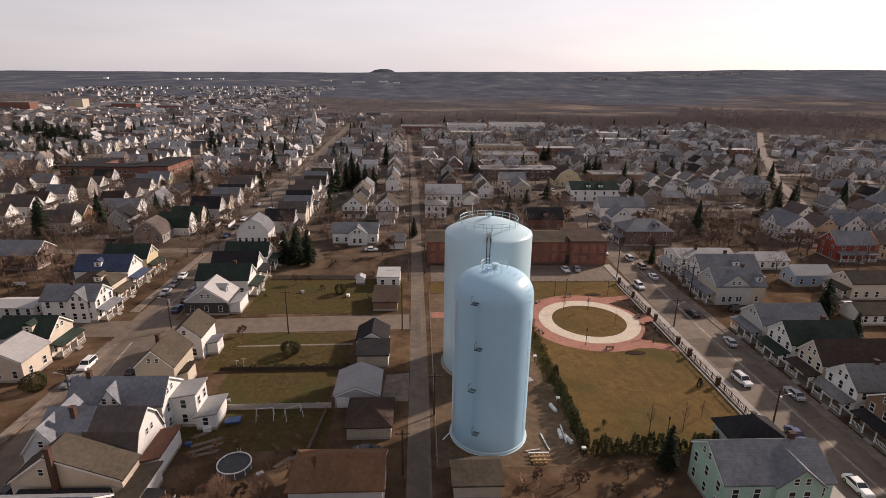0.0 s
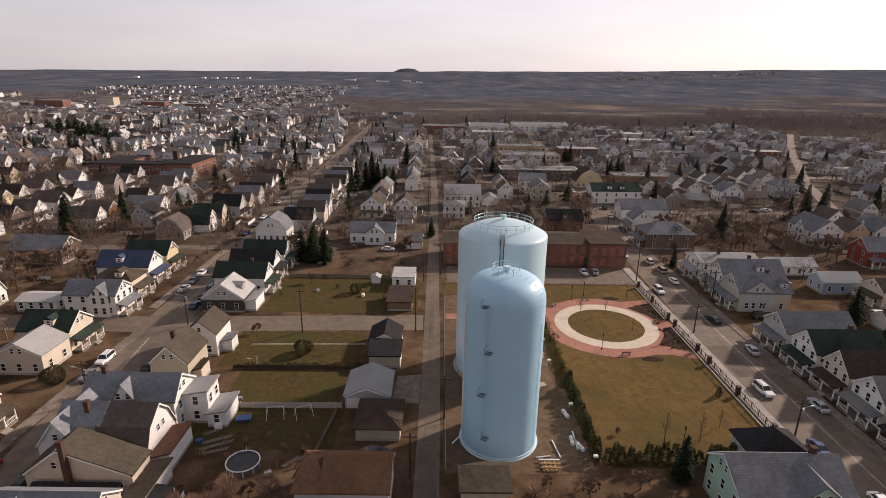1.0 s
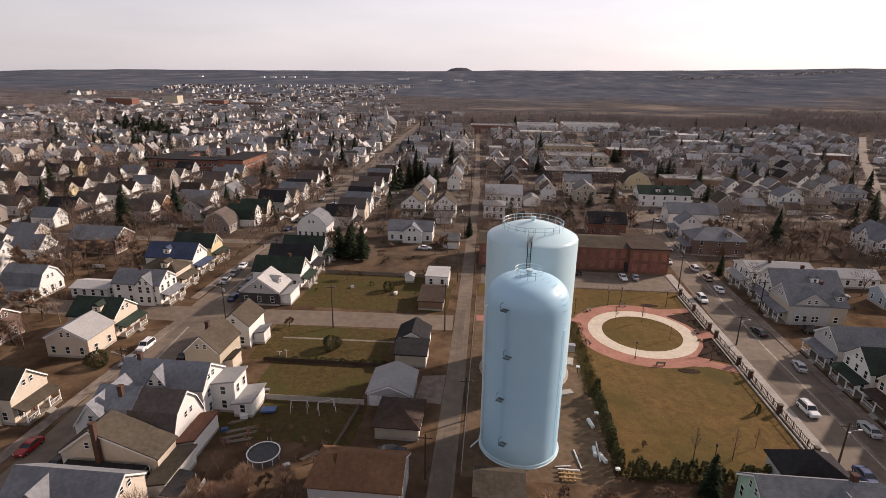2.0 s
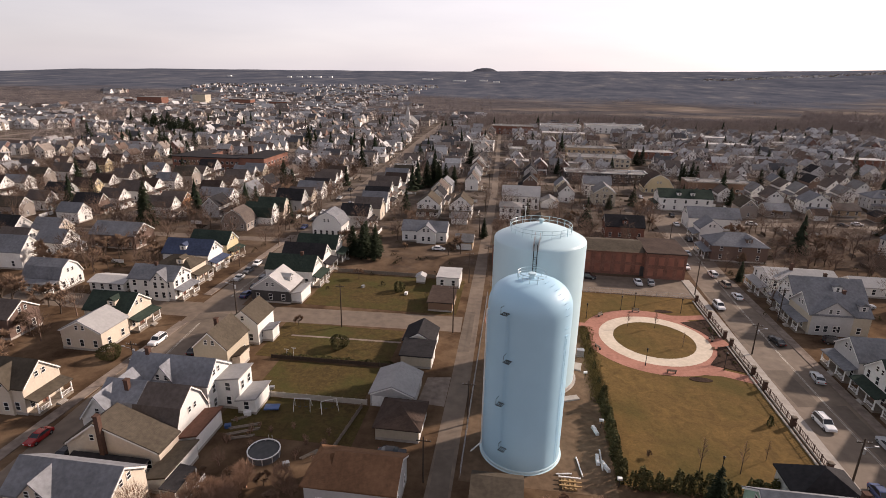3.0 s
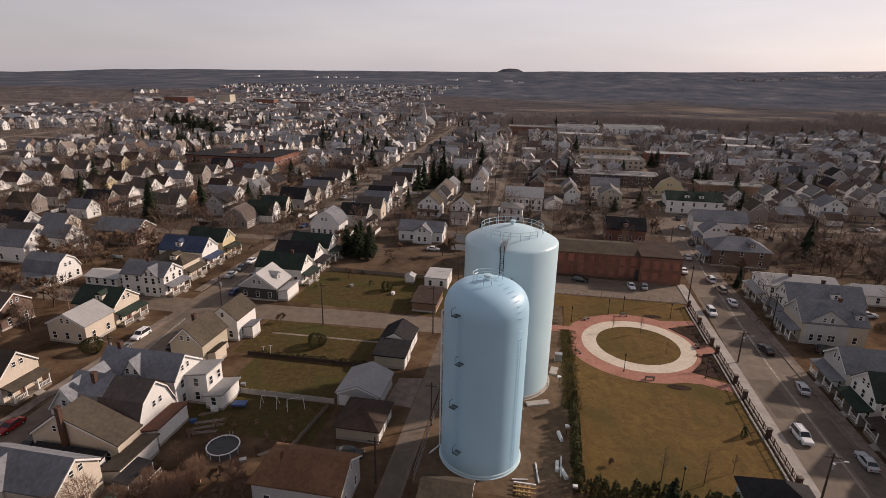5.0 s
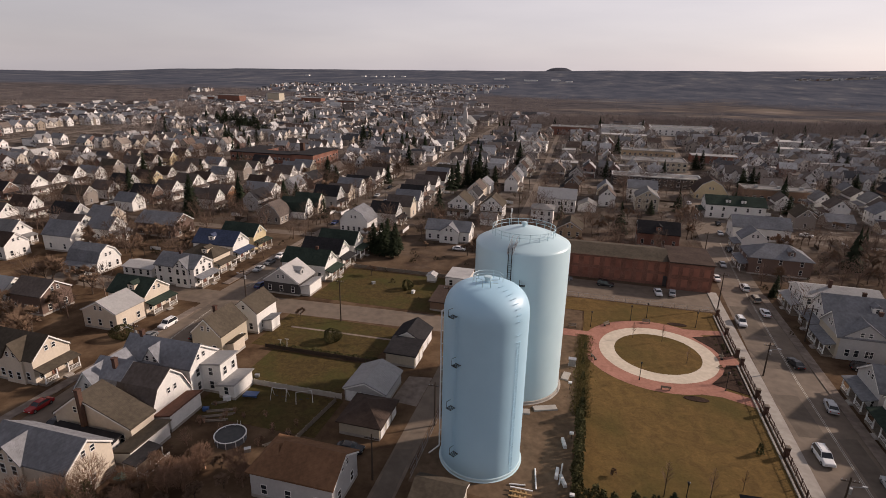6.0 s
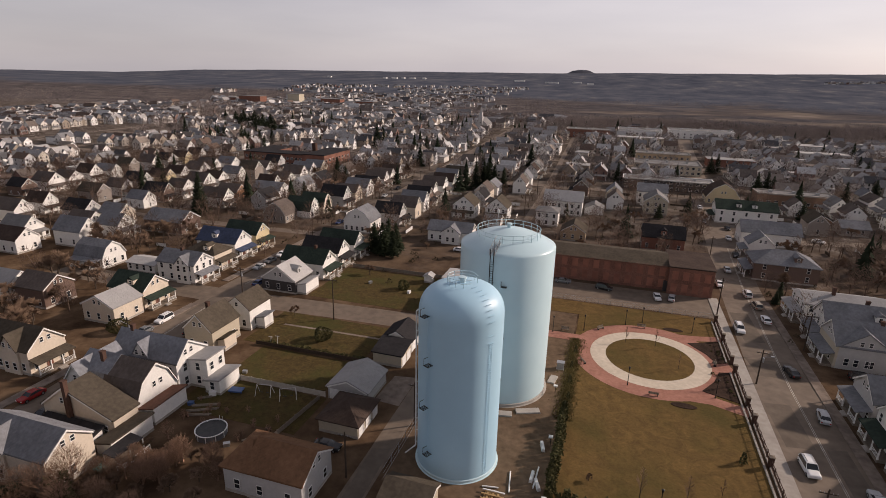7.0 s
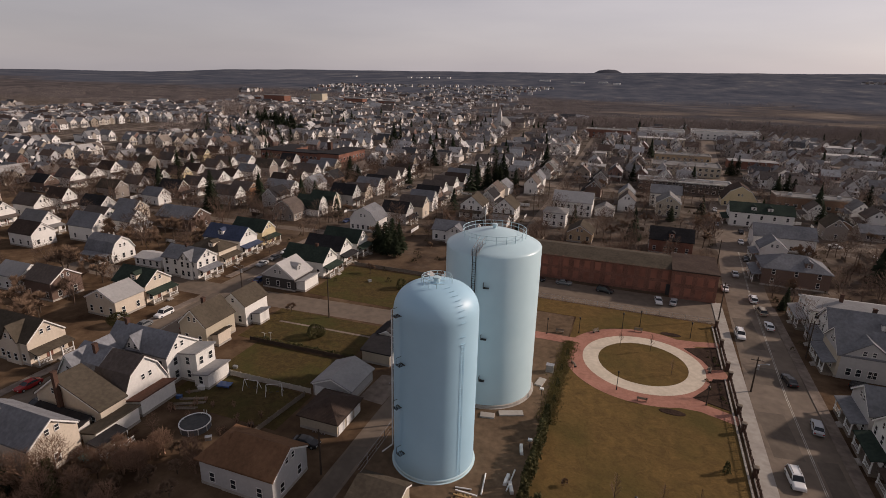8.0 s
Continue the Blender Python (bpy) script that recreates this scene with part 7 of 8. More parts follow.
def row(x, y0, y1, step, side, order, axis="x", w=7.6, d=10.8, slant=0.0):
    y, k = y0, tn.randrange(len(order))
    while y < y1:
        mid_house(x + slant * (y - y0) + tn.uniform(-1.6, 1.6), y, order[k % len(order)], side, axis, w, d)
        k += 1
        y += step + tn.uniform(-0.6, 2.2)


row(-63.5, 115, 228, 11.0, "+x", ORDER_L, slant=-0.03)
row(-99.0, 96, 232, 11.4, "+x", ORDER_L, slant=-0.02)
row(-152.0, 62, 95, 11.0, "+x", ORDER_L)
row(-146.0, 124, 222, 11.6, "+x", ORDER_L)
row(-176.0, 60, 222, 11.8, "+x", ORDER_L)
row(-203.0, 62, 215, 12.0, "+x", ORDER_L)
row(-243.0, 70, 225, 12.2, "+x", ORDER_L)
row(-125.0, 130, 220, 15.0, "+x", ORDER_L, "y", 7.4, 10.0)
row(-39.0, 172, 200, 13.0, "+x", ORDER_L, "y", 7.4, 10.0)
row(-27.0, 208, 300, 14.0, "+x", ORDER_L, "y", 7.4, 10.0)
row(4.0, 200, 250, 14.0, "-x", ORDER_R, "y", 7.4, 10.0)
row(20.0, 190, 250, 14.5, "-x", ORDER_R, "y", 7.4, 10.0)
row(76.0, 240, 300, 13.0, "-x", ORDER_R, "y", 7.6, 10.4)
row(100.0, 176, 222, 14.0, "-x", ORDER_R, "y", 7.4, 10.0)
row(118.0, 200, 226, 14.0, "-x", ORDER_R, "y", 7.4, 10.0)
row(140.0, 205, 250, 14.0, "-x", ORDER_R, "y", 7.4, 10.0)
row(160.0, 202, 256, 15.0, "-x", ORDER_R, "y", 7.4, 10.0)
row(178.0, 236, 300, 15.0, "-x", ORDER_R, "y", 7.4, 10.0)
row(150.0, 96, 160, 14.0, "-x", ORDER_R, "y", 7.6, 10.4)
row(178.0, 84, 170, 14.0, "-x", ORDER_R, "y", 7.6, 10.4)
row(212.0, 100, 200, 14.5, "-x", ORDER_R, "y", 7.6, 10.4)
row(-262.0, -10, 60, 13.0, "+x", ORDER_L)

# back-yard garages and trees between the rows
g_templates = []
for wall, roof, label in (("white", "grey", "small white back-yard garage with grey roof"), ("beige", "brown", "small beige back-yard garage with brown roof"), ("brown", "dark", "small brown back-yard shed with dark roof")):
    g_templates.append((wall, roof, label, {}))
for k in range(75):
    x, y = tn.uniform(-260, 230), tn.uniform(95, 228)
    if -60 < x < 0 and y < 120 or x > 0 and y < 104 or not clear(x - 4.5, x + 4.5, y - 4.5, y + 4.5) or on_road(x, y, 6):
        continue
    wall, roof, label, made = g_templates[k % 3]
    if "t" not in made:
        made["t"] = house(x - 3.2, x + 3.2, y - 3.2, y + 3.2, 2.6, 4.4, "y" if k % 2 else "x", wall, roof, label, garage="-y:1", category="garage", name="garage", group="back-yard garages")
    else:
        copy_thing(made["t"], pose(x, y, 0, 0, 0, 90 * (k % 2)))
        TAKEN.append((x - 4, x + 4, y - 4, y + 4))
placed = 0
while placed < 70:
    x, y = tn.uniform(-270, 235), tn.uniform(60, 235)
    placed += 1
    if -58 < x < 50 and y < 100 or x > 0 and y < 60 or not clear(x - 1.5, x + 1.5, y - 1.5, y + 1.5) or on_road(x, y, 1.0):
        continue
    tree("bare", tn.randrange(4), x, y, tn.uniform(0.7, 1.15))

# far houses, past counting: one mesh of walls, roofs and panes
far = Shape()
fr = random.Random(33)


def far_house(x, y, z=0.0, big=1.0):
    """A small house of the spread-out town: walls, steep roof, sometimes a front gable, porch roof or chimney; panes where near."""
    if big == 1.0 and fr.random() < (0.10 if x > -40 else 0.05):
        w, d, h = fr.uniform(4, 8), fr.uniform(3.5, 6), fr.uniform(3.2, 5.6)
        far.box(x - w, x + w, y - d, y + d, z - 3, z + h, 0)
        far.box(x - w - 0.2, x + w + 0.2, y - d - 0.2, y + d + 0.2, z + h + 0.02, z + h + 0.4, 1)
        return
    w, d = fr.uniform(5.8, 7.6) * big, fr.uniform(7.5, 10.5) * big
    e = fr.uniform(4.4, 5.8)
    r = e + w * fr.uniform(0.40, 0.56)
    along = fr.random() < (0.75 if x < -40 else 0.3)
    n = lambda u, a, h: (x + a, y + u, z + h) if along else (x + u, y + a, z + h)
    hw, hd = w / 2, d / 2
    far.mesh_of([n(-hw, -hd, -3), n(hw, -hd, -3), n(hw, -hd, e), n(0, -hd, r), n(-hw, -hd, e), n(-hw, hd, -3), n(hw, hd, -3), n(hw, hd, e), n(0, hd, r), n(-hw, hd, e)], [(0, 1, 2, 3, 4), (9, 8, 7, 6, 5), (1, 6, 7, 2), (5, 0, 4, 9)], 0)
    o, t = 0.4, 0.25

    def plate(q):
        far.mesh_of(q + [(a, b, c + t) for a, b, c in q], [(0, 1, 2, 3), (7, 6, 5, 4), (0, 4, 5, 1), (3, 2, 6, 7), (0, 3, 7, 4)], 1)

    for sgn in (-1, 1):
        plate([n(sgn * (hw + o), -hd - o, e - 0.35), n(0, -hd - o, r), n(0, hd + o, r), n(sgn * (hw + o), hd + o, e - 0.35)])
    if y > 480:
        return
    front = (hd if x < 20 else -hd) if along else -hd
    out = 1 if front > 0 else -1
    if fr.random() < 0.7:
        plate([n(-hw, front + out * 2.0, 2.5), n(hw, front + out * 2.0, 2.5), n(hw, front, 3.1), n(-hw, front, 3.1)])
        for k in (-1, 1):
            a = n(k * (hw - 0.2), front + out * 1.8, 0)
            far.box(a[0] - 0.12, a[0] + 0.12, a[1] - 0.12, a[1] + 0.12, z, z + 2.5, 0)
    if fr.random() < 0.5:
        a = n(0.8, fr.uniform(-0.5, 0.5) * hd, 0)
        far.box(a[0] - 0.35, a[0] + 0.35, a[1] - 0.35, a[1] + 0.35, z + e, z + r + 0.9, 3)
    if fr.random() < 0.45:
        c, k, side = fr.uniform(-0.3, 0.3) * hd, fr.uniform(1.4, 2.0), -1 if along else (1 if x < 20 else -1)
        u, top = side * (hw + 0.5), e + k * 1.1
        far.mesh_of([n(u, c - k, -3), n(u, c + k, -3), n(u, c + k, e), n(u, c, top), n(u, c - k, e), n(0, c - k, e), n(0, c + k, e)], [(0, 1, 2, 3, 4)], 0)
        for g in (-1, 1):
            plate([n(u * 1.06, c + g * (k + 0.2), e - 0.15), n(u * 1.06, c, top), n(0, c, top), n(0, c + g * (k + 0.2), e - 0.15)])
    for k in (-0.5, 0.5):
        for h in (1.7, 4.1):
            c, u = front + out * 0.04, k * w * 0.55
            far.mesh_of([n(u - 0.42, c, h - 0.65), n(u + 0.42, c, h - 0.65), n(u + 0.42, c, h + 0.65), n(u - 0.42, c, h + 0.65)], [(0, 1, 2, 3)], 2)
            side = -1 if along else (1 if x < 20 else -1)
            u = side * (hw + 0.04)
            c = k * d * 0.6
            far.mesh_of([n(u, c - 0.42, h - 0.65), n(u, c + 0.42, h - 0.65), n(u, c + 0.42, h + 0.65), n(u, c - 0.42, h + 0.65)], [(0, 1, 2, 3)], 2)


SCREEN = []


def far_ok(x, y):
    return clear(x - 6, x + 6, y - 6, y + 6) and not on_road(x, y, 5.5)


def far_fir(x, y, z, h):
    for k in range(int(h * 9)):
        u = fr.random() ** 1.3
        a, r = fr.uniform(0, math.tau), h * 0.24 * (1 - u) + 0.15
        b = a + 0.5 + 0.5 * u
        far_green.poly([(x, y, z + h * (0.10 + 0.9 * u)), (x + r * math.cos(a), y + r * math.sin(a), z + h * (0.02 + 0.86 * u) + fr.uniform(-0.3, 0.1)), (x + r * math.cos(b), y + r * math.sin(b), z + h * (0.02 + 0.86 * u) + fr.uniform(-0.3, 0.1))])


far_green = Shape()

# low flat-roofed shops past the park
for i, (x, y, w, d, h) in enumerate(((46, 300, 22, 12, 6), (96, 352, 30, 13, 5.5), (170, 415, 34, 13, 6), (40, 470, 40, 14, 6), (100, 480, 34, 14, 6.5), (240, 350, 26, 12, 5.5))):
    if not clear(x - w / 2 - 1, x + w / 2 + 1, y - d / 2 - 1, y + d / 2 + 1) or any(on_road(x + a * w / 2, y + b * d / 2, 1) for a in (-1, 0, 1) for b in (-1, 1)):
        continue
    house(x - w / 2, x + w / 2, y - d / 2, y + d / 2, h, h + 0.2, "x", ("white", "brick", "grey", "beige")[i % 4], ("light", "pale", "light")[i % 3], ("long low white shop building with pale flat roof", "long brick shop building with pale flat roof", "long grey shop building with pale flat roof", "long beige shop building with pale flat roof")[i % 4], style="flat", faces="-y", gap=4.5, category="building", name="shop_building", group="flat-roofed shops")

grid = []
gx = -520
while gx < 420:
    gy = 60
    while gy < 640:
        grid.append((gx, gy))
        gy += 10.4
    gx += 13.6
for gx, gy in grid:
    x, y = gx + fr.uniform(-2.5, 2.5), gy + fr.uniform(-1.5, 1.5)
    dist = math.hypot(x, y + 70)
    if math.atan2(x, y + 70) < radians(-36) and dist > 520 and noise.noise(Vector((x * 0.008, y * 0.008, 5))) < 0.02:
        continue
    if y < 228 and -250 < x < 230 or y < 110 and x > 0 or y > 560 + 0.1 * x + 40 * math.sin(x * 0.02) and x > -60 or x > 340 and y > 420:
        continue
    if fr.random() < 0.76 and far_ok(x, y):
        far_house(x, y)
for _ in range(14000):
    a, d = radians(fr.uniform(-60, -2)), 560 + 1500 * fr.random() ** 1.15
    x, y = d * math.sin(a), d * math.cos(a) - 70
    if y < 250 or (x > -520 and y < 640):
        continue
    deg = math.degrees(a)
    wild = noise.noise(Vector((x * 0.004, y * 0.004, 3))) + 0.6 * noise.noise(Vector((x * 0.012, y * 0.012, 8)))
    need = -0.28 + max(0, d - 1000) / 1500 + max(0, deg + 19) * 0.035 + (max(0, d - 850) / 500 if deg < -39 else 0)
    if d > 800 and deg > -16:
        need += 0.15
    if wild > need:
        far_house(x, y, height(x, y), 1.0 if fr.random() < 0.95 else 1.9)
        SCREEN.append((x, y))
for _ in range(620):
    a, d = radians(fr.uniform(-31, -5)), fr.uniform(1750, 2200)
    x, y = d * math.sin(a), d * math.cos(a) - 70
    if noise.noise(Vector((x * 0.003, y * 0.003, 7))) > -0.05:
        far_house(x, y, height(x, y) - 1, fr.uniform(0.9, 1.3))
for x, y, w in ((-1140, 2580, 20), (-1100, 2600, 28), (-1050, 2610, 16), (-1015, 2620, 32), (-950, 2640, 18), (-1410, 2500, 20), (-480, 2650, 50), (-320, 2560, 60), (-200, 2600, 40), (-130, 2500, 30)):
    far.box(x, x + w, y, y + 14, height(x, y) - 3, height(x, y) + 6, 4)
for _ in range(170):
    u = fr.random()
    x, y = 850 + 900 * u + fr.uniform(-20, 20), 2700 + 250 * u + fr.uniform(-30, 30)
    far_house(x, y, height(x, y) - 1, fr.uniform(0.9, 1.5))
ob = part("town_houses", far, [wall_mix, roof_mix, glass, chim_brick, W["white"]])
tagged(ob, "hundreds of small pale houses with dark roofs", "houses", kind="stuff")

for name, x, y, w, d, h, m in (("office_block", -640, 830, 46, 20, 17, "brick"), ("office_block", -560, 850, 24, 18, 22, "beige"), ("office_block", -585, 880, 20, 16, 20, "grey"), ("office_block", -500, 880, 40, 18, 14, "brick"), ("office_block", -700, 850, 30, 20, 12, "brick"), ("office_block", -420, 860, 34, 16, 12, "brick"), ("farm_shed", 540, 900, 25, 16, 5, "white"), ("office_block", -330, 640, 50, 18, 7, "white"), ("office_block", -560, 640, 44, 20, 7, "white"), ("office_block", 180, 470, 40, 18, 6, "white"), ("office_block", 250, 500, 50, 18, 6, "white")):
    t = thing(name, "distant flat-roofed building above the town" if m != "white" else "distant long white building with pale roof", "building", pose(x, y, height(x, y)))
    s = Shape()
    s.box(-w / 2, w / 2, -d / 2, d / 2, -1, h)
    part("wall", s, W[m], t)
    s = Shape()
    s.box(-w / 2 - 0.3, w / 2 + 0.3, -d / 2 - 0.3, d / 2 + 0.3, h + 0.01, h + 0.7)
    part("roof", s, R["light"] if m == "white" else R["grey"], t)

# far bare trees, scrub and woods
wood = Shape()


def far_tree(x, y, z, h, n=16, r=None, wide=0.5):
    """A leafless crown told by many slender twigs fanning up and out."""
    r = r or h * 0.34
    for _ in range(int(n * 1.5)):
        a, u = fr.uniform(0, math.tau), fr.random()
        q = r * math.sqrt(fr.random()) * (1.05 - abs(u - 0.45))
        c = Vector((x + q * math.cos(a), y + q * math.sin(a), z + h * (0.10 + 0.85 * u)))
        k = h * 0.15 * fr.uniform(0.5, 1.2)
        d = Vector((math.cos(a) * 0.6 + fr.uniform(-0.5, 0.5), math.sin(a) * 0.6 + fr.uniform(-0.5, 0.5), fr.uniform(0.2, 1.2))).normalized()
        e = d.orthogonal().normalized()
        e.rotate(Matrix.Rotation(fr.uniform(0, 6.28), 3, d))
        wood.poly([c - e * k * 0.26 * wide, c + e * k * 0.26 * wide, c + d * k * 1.5])


thicket = Shape()


def yard_tree(x, y, h, n=190, thin=0.055):
    """A leafless tree told by its trunk, a few limbs and a haze of fine twigs."""
    thicket.rod((x, y, 0), (x + fr.uniform(-0.3, 0.3), y, h * 0.55), 0.16, 0.08, 4)
    for _ in range(5):
        a = fr.uniform(0, math.tau)
        thicket.rod((x, y, h * fr.uniform(0.25, 0.45)), (x + math.cos(a) * h * 0.26, y + math.sin(a) * h * 0.26, h * fr.uniform(0.6, 0.85)), 0.08, 0.03, 3)
    for _ in range(n):
        a, u = fr.uniform(0, math.tau), fr.random()
        q = h * 0.36 * math.sqrt(fr.random()) * (1.1 - abs(u - 0.4))
        c = Vector((x + q * math.cos(a), y + q * math.sin(a), h * (0.25 + 0.72 * u)))
        d = Vector((math.cos(a) * 0.5 + fr.uniform(-0.5, 0.5), math.sin(a) * 0.5 + fr.uniform(-0.5, 0.5), fr.uniform(0.1, 1))).normalized()
        e = d.orthogonal().normalized() * thin
        l = h * fr.uniform(0.10, 0.22)
        thicket.poly([c - e, c + e, c + d * l])


litter = Shape()
for _ in range(1500):
    x, y = fr.uniform(-262, 236), fr.uniform(52, 236)
    if -16 < x < 52 and y < 104 or x > 0 and y < 60 or not clear(x - 0.6, x + 0.6, y - 0.6, y + 0.6) or on_road(x, y, 0.3):
        continue
    r = fr.uniform(0.4, 1.1)
    for _ in range(26):
        a, u = fr.uniform(0, math.tau), fr.random()
        c = Vector((x + r * math.cos(a) * (1.1 - u) * fr.random() ** 0.5, y + r * math.sin(a) * (1.1 - u) * fr.random() ** 0.5, r * 1.3 * u))
        d = Vector((math.cos(a), math.sin(a), fr.uniform(0, 1))).normalized()
        e = d.orthogonal().normalized() * r * 0.16
        litter.poly([c - e, c + e, c + d * r * 0.5])
ob = part("yard_shrubs", litter, mat("yard_leaves", (0.10, 0.075, 0.045), 1.0, (0.045, 0.042, 0.022), 0.4, 0.06, island=0.3))
tagged(ob, "scattered brown and dull green yard shrubs", "shrubs", kind="stuff")
lines = Shape()
for _ in range(420):
    x, y = fr.uniform(-255, 230), fr.uniform(60, 232)
    l, across = fr.uniform(4, 10), fr.random() < 0.5
    ends = [(x + (l * q if across else 0), y + (0 if across else l * q)) for q in (0, 0.25, 0.5, 0.75, 1)]
    if -62 < x < 52 and y < 104 or x > 0 and y < 100 or any(not clear(a - 0.3, a + 0.3, b - 0.3, b + 0.3) or on_road(a, b, 0.8) for a, b in ends):
        continue
    h, mi = fr.uniform(0.8, 1.5), fr.randrange(3)
    n = int(l / 2)
    for i in range(n):
        a, b = l * i / n, l * (i + 0.95) / n
        lines.box(*((x + a, x + b, y - 0.04, y + 0.04) if across else (x - 0.04, x + 0.04, y + a, y + b)), 0.05, h, mi)
ob = part("lot_fences", lines, [white_paint, wood_grey, wood_dark])
tagged(ob, "short white and weathered board fences between lots", "fences", kind="stuff")
spots = [(fr.uniform(-142, -104), fr.uniform(56, 104)) for _ in range(30)] + [(fr.uniform(-200, -100), fr.uniform(-14, 38)) for _ in range(55)] + [(fr.uniform(86, 126), fr.uniform(96, 150)) for _ in range(40)] + [(fr.uniform(-10, 60), fr.uniform(104, 160)) for _ in range(45)]
spots += [(fr.uniform(-290, 260), fr.uniform(60, 250)) for _ in range(760)] + [(fr.uniform(-290, -84), fr.uniform(95, 250)) for _ in range(520)] + [(fr.uniform(62, 260), fr.uniform(100, 262)) for _ in range(110)]
for x, y in spots:
    if -58 < x < 50 and y < 104 or x > 0 and y < 60 or not clear(x - 1, x + 1, y - 1, y + 1) or on_road(x, y, 0.5):
        continue
    yard_tree(x, y, fr.uniform(5, 11))
ob = part("yard_trees", thicket, mat("yard_twigs", (0.185, 0.128, 0.098), 1.0, (0.105, 0.076, 0.060), 0.3, 0.05, island=0.3))
tagged(ob, "brown leafless trees crowding the back yards", "trees", kind="stuff")
thicket = Shape()
for _ in range(95):
    x, y = fr.uniform(-50, -15), fr.uniform(-36, -11.5)
    if clear(x - 1.2, x + 1.2, y - 1.2, y + 1.2) and not -31 < x < -15.4 and not -43 < x < -37 and y < 0:
        yard_tree(x, y, fr.uniform(2.2, 4.6), 240, 0.022)
for x, y, h in ((-49.2, -25.2, 7.0), (-48.0, -27.6, 6.4), (-50.6, -28.6, 6.6), (-53.5, -29.2, 5.6), (-57.5, -29.6, 5.4), (-46.4, -23.0, 4.6), (-44.5, -21.0, 4.0), (-43.0, -18.4, 3.6), (-45.8, -17.6, 3.2), (-41.6, -20.6, 3.8), (-40.2, -17.2, 3.0), (-46.0, -29.5, 5.6), (-43.2, -26.8, 4.8)):
    yard_tree(x, y, h, 900, 0.022)
for _ in range(60):
    x, y = fr.uniform(-56, -32), fr.uniform(-33, -13.5)
    if clear(x - 1.2, x + 1.2, y - 1.2, y + 1.2) and not -49.8 < x < -45 and y < -14:
        yard_tree(x, y, fr.uniform(2.6, 4.8), 620, 0.026)
for _ in range(46):
    x, y = fr.uniform(-49, -31), fr.uniform(-10, 5)
    if clear(x - 0.5, x + 0.5, y - 0.5, y + 0.5) and not (-42.5 < x < -36 and -10 < y < -3) and (y < -1 or fr.random() < 0.2):
        yard_tree(x, y, fr.uniform(0.7, 1.7), 120, 0.018)
for _ in range(30):
    x, y = fr.uniform(-5, 27), fr.uniform(-24, -10.5)
    if clear(x - 1, x + 1, y - 1, y + 1):
        yard_tree(x, y, fr.uniform(1.8, 3.6), 200, 0.02)
ob = part("yard_brush", thicket, mat("brush_twigs", (0.33, 0.205, 0.140), 1.0, (0.19, 0.122, 0.086), 0.3, 0.05, island=0.3))
tagged(ob, "reddish-brown leafless brush and saplings on rough ground", "brush", kind="stuff")
for _ in range(7400):
    x, y = fr.uniform(-640, 460), fr.uniform(240, 700)
    if abs(x) > 60 + 0.85 * (y + 70) or (y < 240 and -60 < x < 60):
        continue
    if far_ok(x, y) or (not on_road(x, y, 1.5) and y > 240):
        far_tree(x, y, 0, fr.uniform(5, 10), 44, None, 0.32 + 0.0005 * y)
for _ in range(5200):
    x = fr.uniform(-200, 900)
    y = 640 + 0.1 * x + fr.uniform(0, 130) + 40 * math.sin(x * 0.02)
    if x > -60 or fr.random() < 0.4:
        far_tree(x, y, height(x, y), fr.uniform(5, 11), 16)
for _ in range(4200):
    a, d = radians(fr.uniform(-68, -33)), 540 + 1300 * fr.random()
    x, y = d * math.sin(a), d * math.cos(a) - 70
    if clear(x - 4, x + 4, y - 4, y + 4) and (a < radians(-37) or d > 900) and noise.noise(Vector((x * 0.008, y * 0.008, 5))) < 0.12:
        far_tree(x, y, height(x, y), fr.uniform(5, 9), 14, fr.uniform(4, 7))
for x, y in SCREEN:
    for _ in range(2):
        u, v = x - x / math.hypot(x, y) * fr.uniform(8, 14) + fr.uniform(-7, 7), y - y / math.hypot(x, y) * fr.uniform(8, 14)
        far_tree(u, v, height(u, v) - 1, fr.uniform(6, 10), 16, fr.uniform(3, 5), 0.8)
for _ in range(3400):
    a, d = radians(fr.uniform(-44, -3)), 620 + 900 * fr.random()
    x, y = d * math.sin(a), d * math.cos(a) - 70
    if y > 640 or x < -640:
        far_tree(x, y, height(x, y), fr.uniform(5, 8.5), 14, fr.uniform(3, 6), 0.7)
for _ in range(6500):
    a, d = radians(fr.uniform(-62, 44)), 750 + 950 * fr.random()
    x, y = d * math.sin(a), d * math.cos(a) - 70
    if noise.noise(Vector((x * 0.003, y * 0.006, 9))) > (0.08 if x > -200 and d < 1700 else -0.25):
        far_tree(x, y, height(x, y), fr.uniform(7, 13), 10, fr.uniform(4, 8))
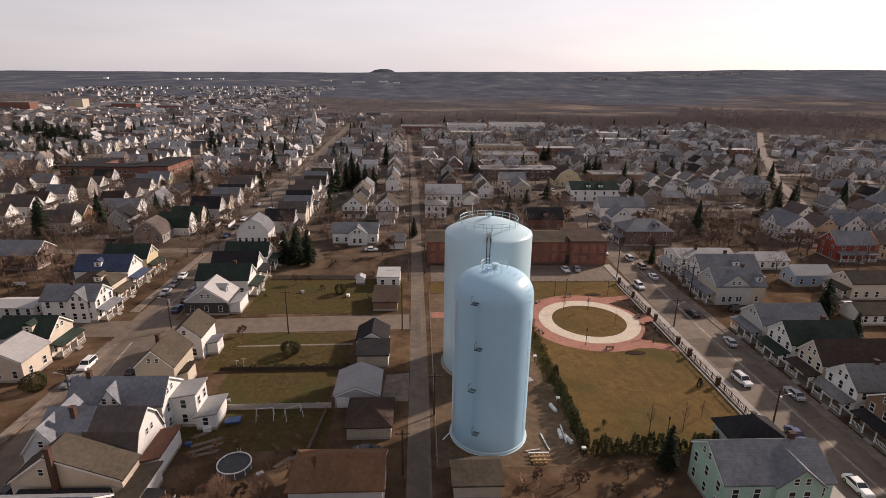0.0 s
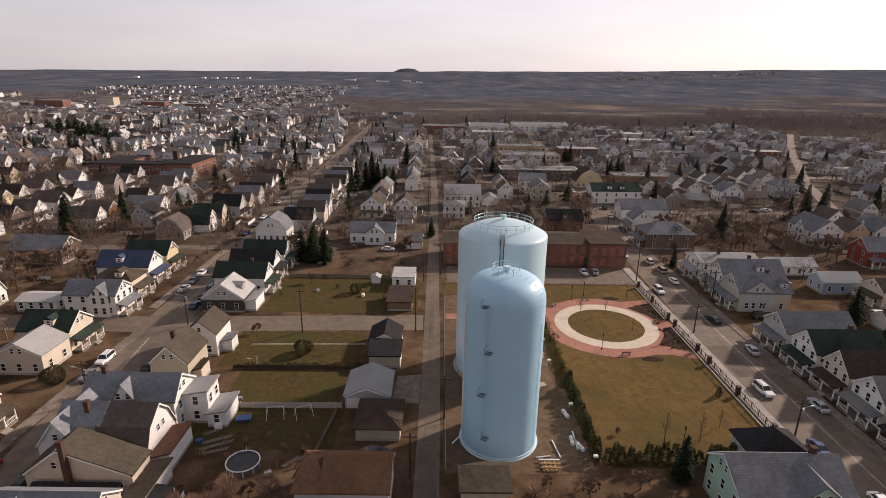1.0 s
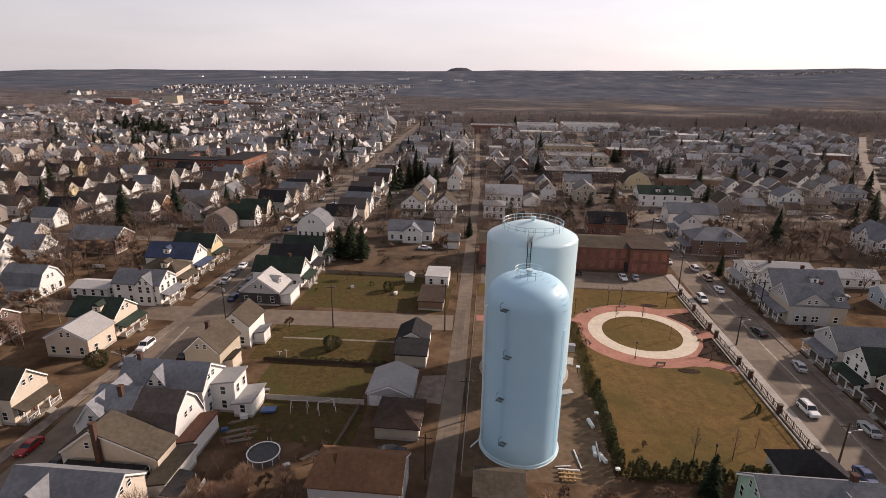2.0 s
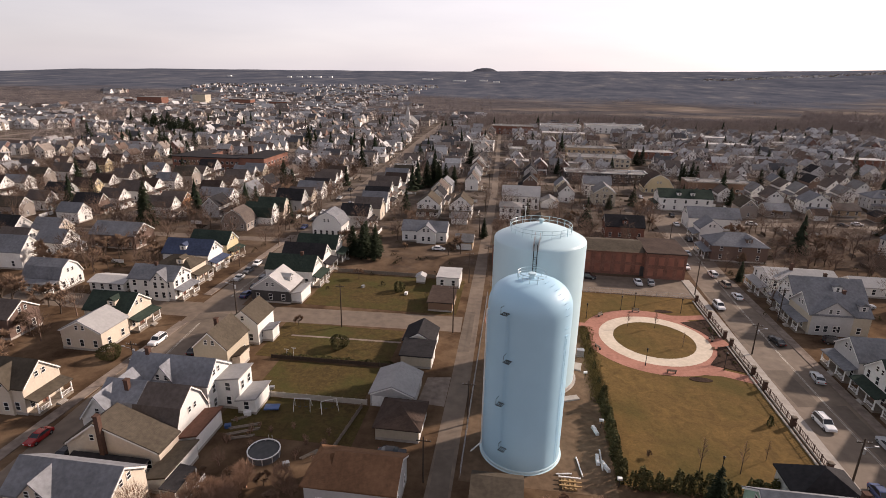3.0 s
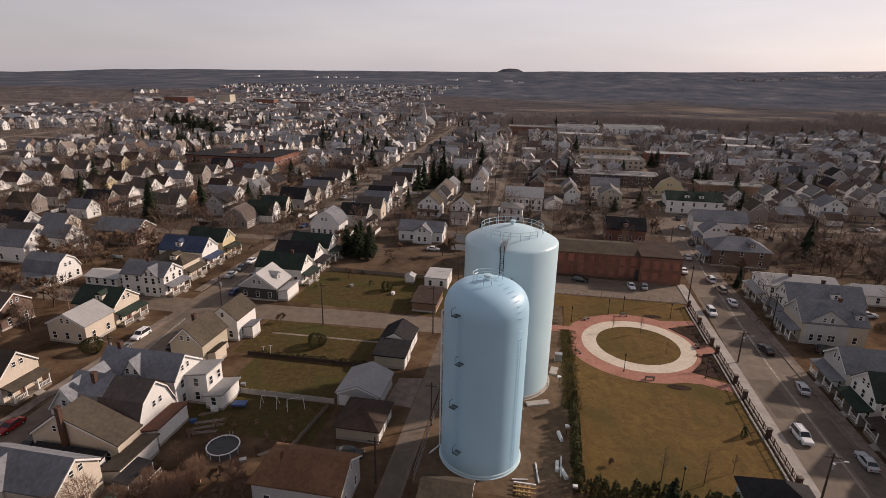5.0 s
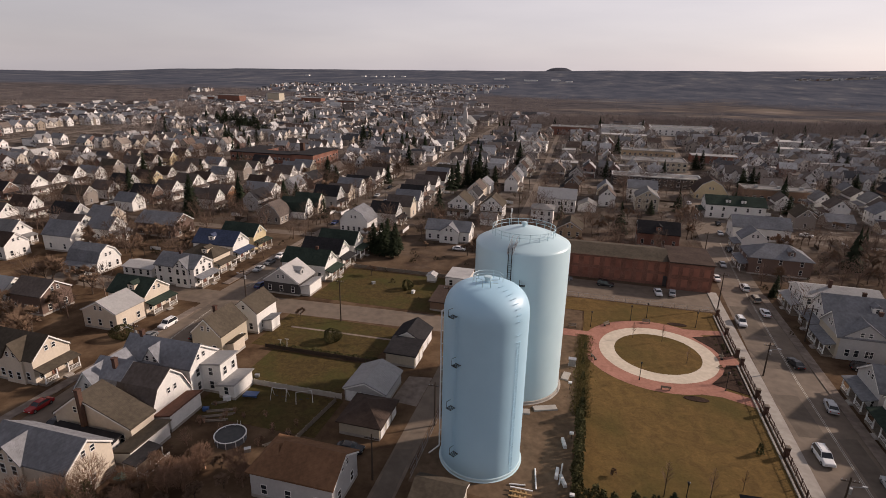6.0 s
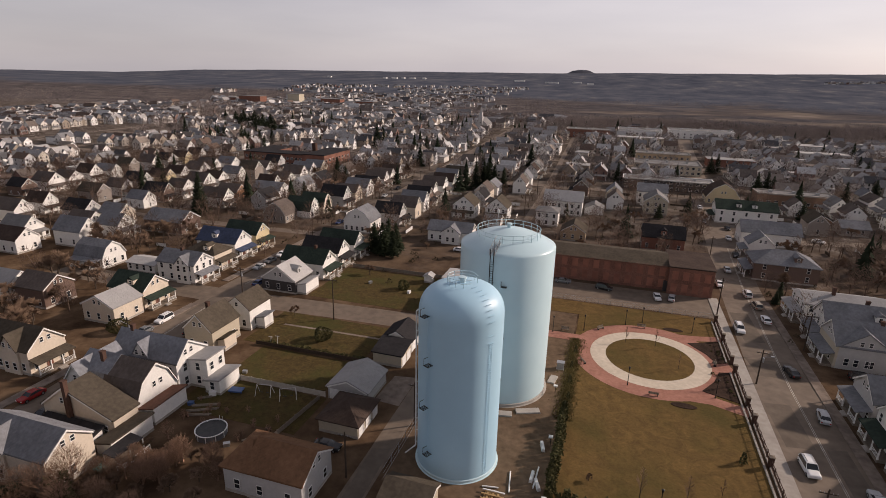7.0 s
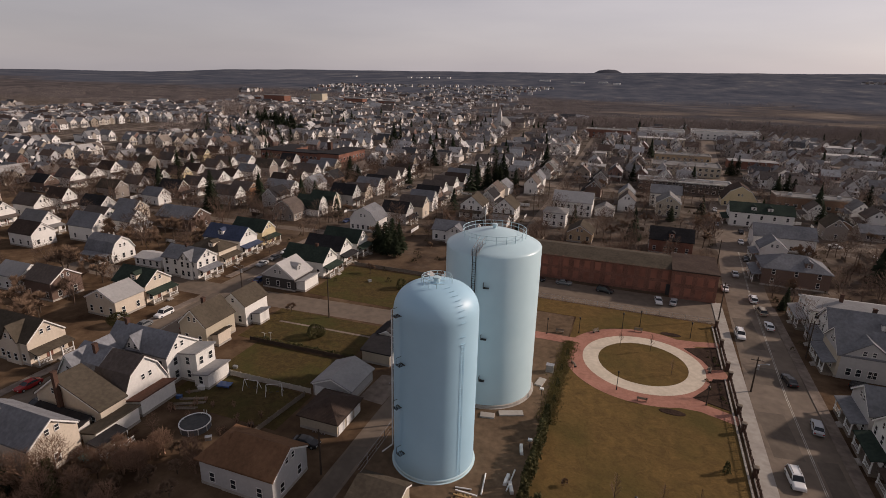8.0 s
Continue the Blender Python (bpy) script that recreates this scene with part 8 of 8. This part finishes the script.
for _ in range(1900):
    a, d = radians(fr.uniform(25, 46)), fr.uniform(820, 1250)
    x, y = d * math.sin(a), d * math.cos(a) - 70
    far_tree(x, y, height(x, y), fr.uniform(9, 15), 14, fr.uniform(4, 7), 0.9)
for _ in range(420):
    x = fr.uniform(-60, 900)
    y = 650 + 0.1 * x + fr.uniform(0, 120) + 40 * math.sin(x * 0.02)
    far_fir(x, y, height(x, y), fr.uniform(5, 9))
for _ in range(420):
    x, y = fr.uniform(-430, 330), 120 + 480 * fr.random() ** 1.2
    if x > -40 and fr.random() < 0.6:
        continue
    if abs(x) < 40 + 0.8 * (y + 70) and not (-58 < x < 60 and y < 130) and clear(x - 1.5, x + 1.5, y - 1.5, y + 1.5) and not on_road(x, y, 1.5):
        far_fir(x, y, 0, fr.uniform(8, 17))
ob = part("far_conifers", far_green, mat("far_needles", (0.035, 0.045, 0.026), 1.0, (0.018, 0.024, 0.016), 0.3, 0.05, island=0.3))
tagged(ob, "dark green conifers scattered through the town", "trees", kind="stuff")
ob = part("bare_woods", wood, mat("far_twigs", (0.29, 0.244, 0.222), 1.0, (0.18, 0.152, 0.142), 0.05, 0.01, island=0.3))
tagged(ob, "grey-brown leafless trees and scrub between the houses", "trees", kind="stuff")

# wooded mound on the skyline; its blue-grey colour has distance haze painted in
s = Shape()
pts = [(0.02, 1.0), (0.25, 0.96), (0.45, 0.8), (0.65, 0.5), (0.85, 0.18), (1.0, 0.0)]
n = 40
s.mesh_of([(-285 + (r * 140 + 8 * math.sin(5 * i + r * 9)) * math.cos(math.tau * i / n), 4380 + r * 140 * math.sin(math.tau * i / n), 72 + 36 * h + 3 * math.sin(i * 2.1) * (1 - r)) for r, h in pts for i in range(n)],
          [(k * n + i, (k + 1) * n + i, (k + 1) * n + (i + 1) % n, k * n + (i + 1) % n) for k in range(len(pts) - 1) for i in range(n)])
setting("hill", s, mat("mound", (0.072, 0.076, 0.094), 1.0, (0.054, 0.058, 0.072), 0.02, 0.005), "dark wooded mound on the skyline, blue-grey with painted haze", "hill", True)
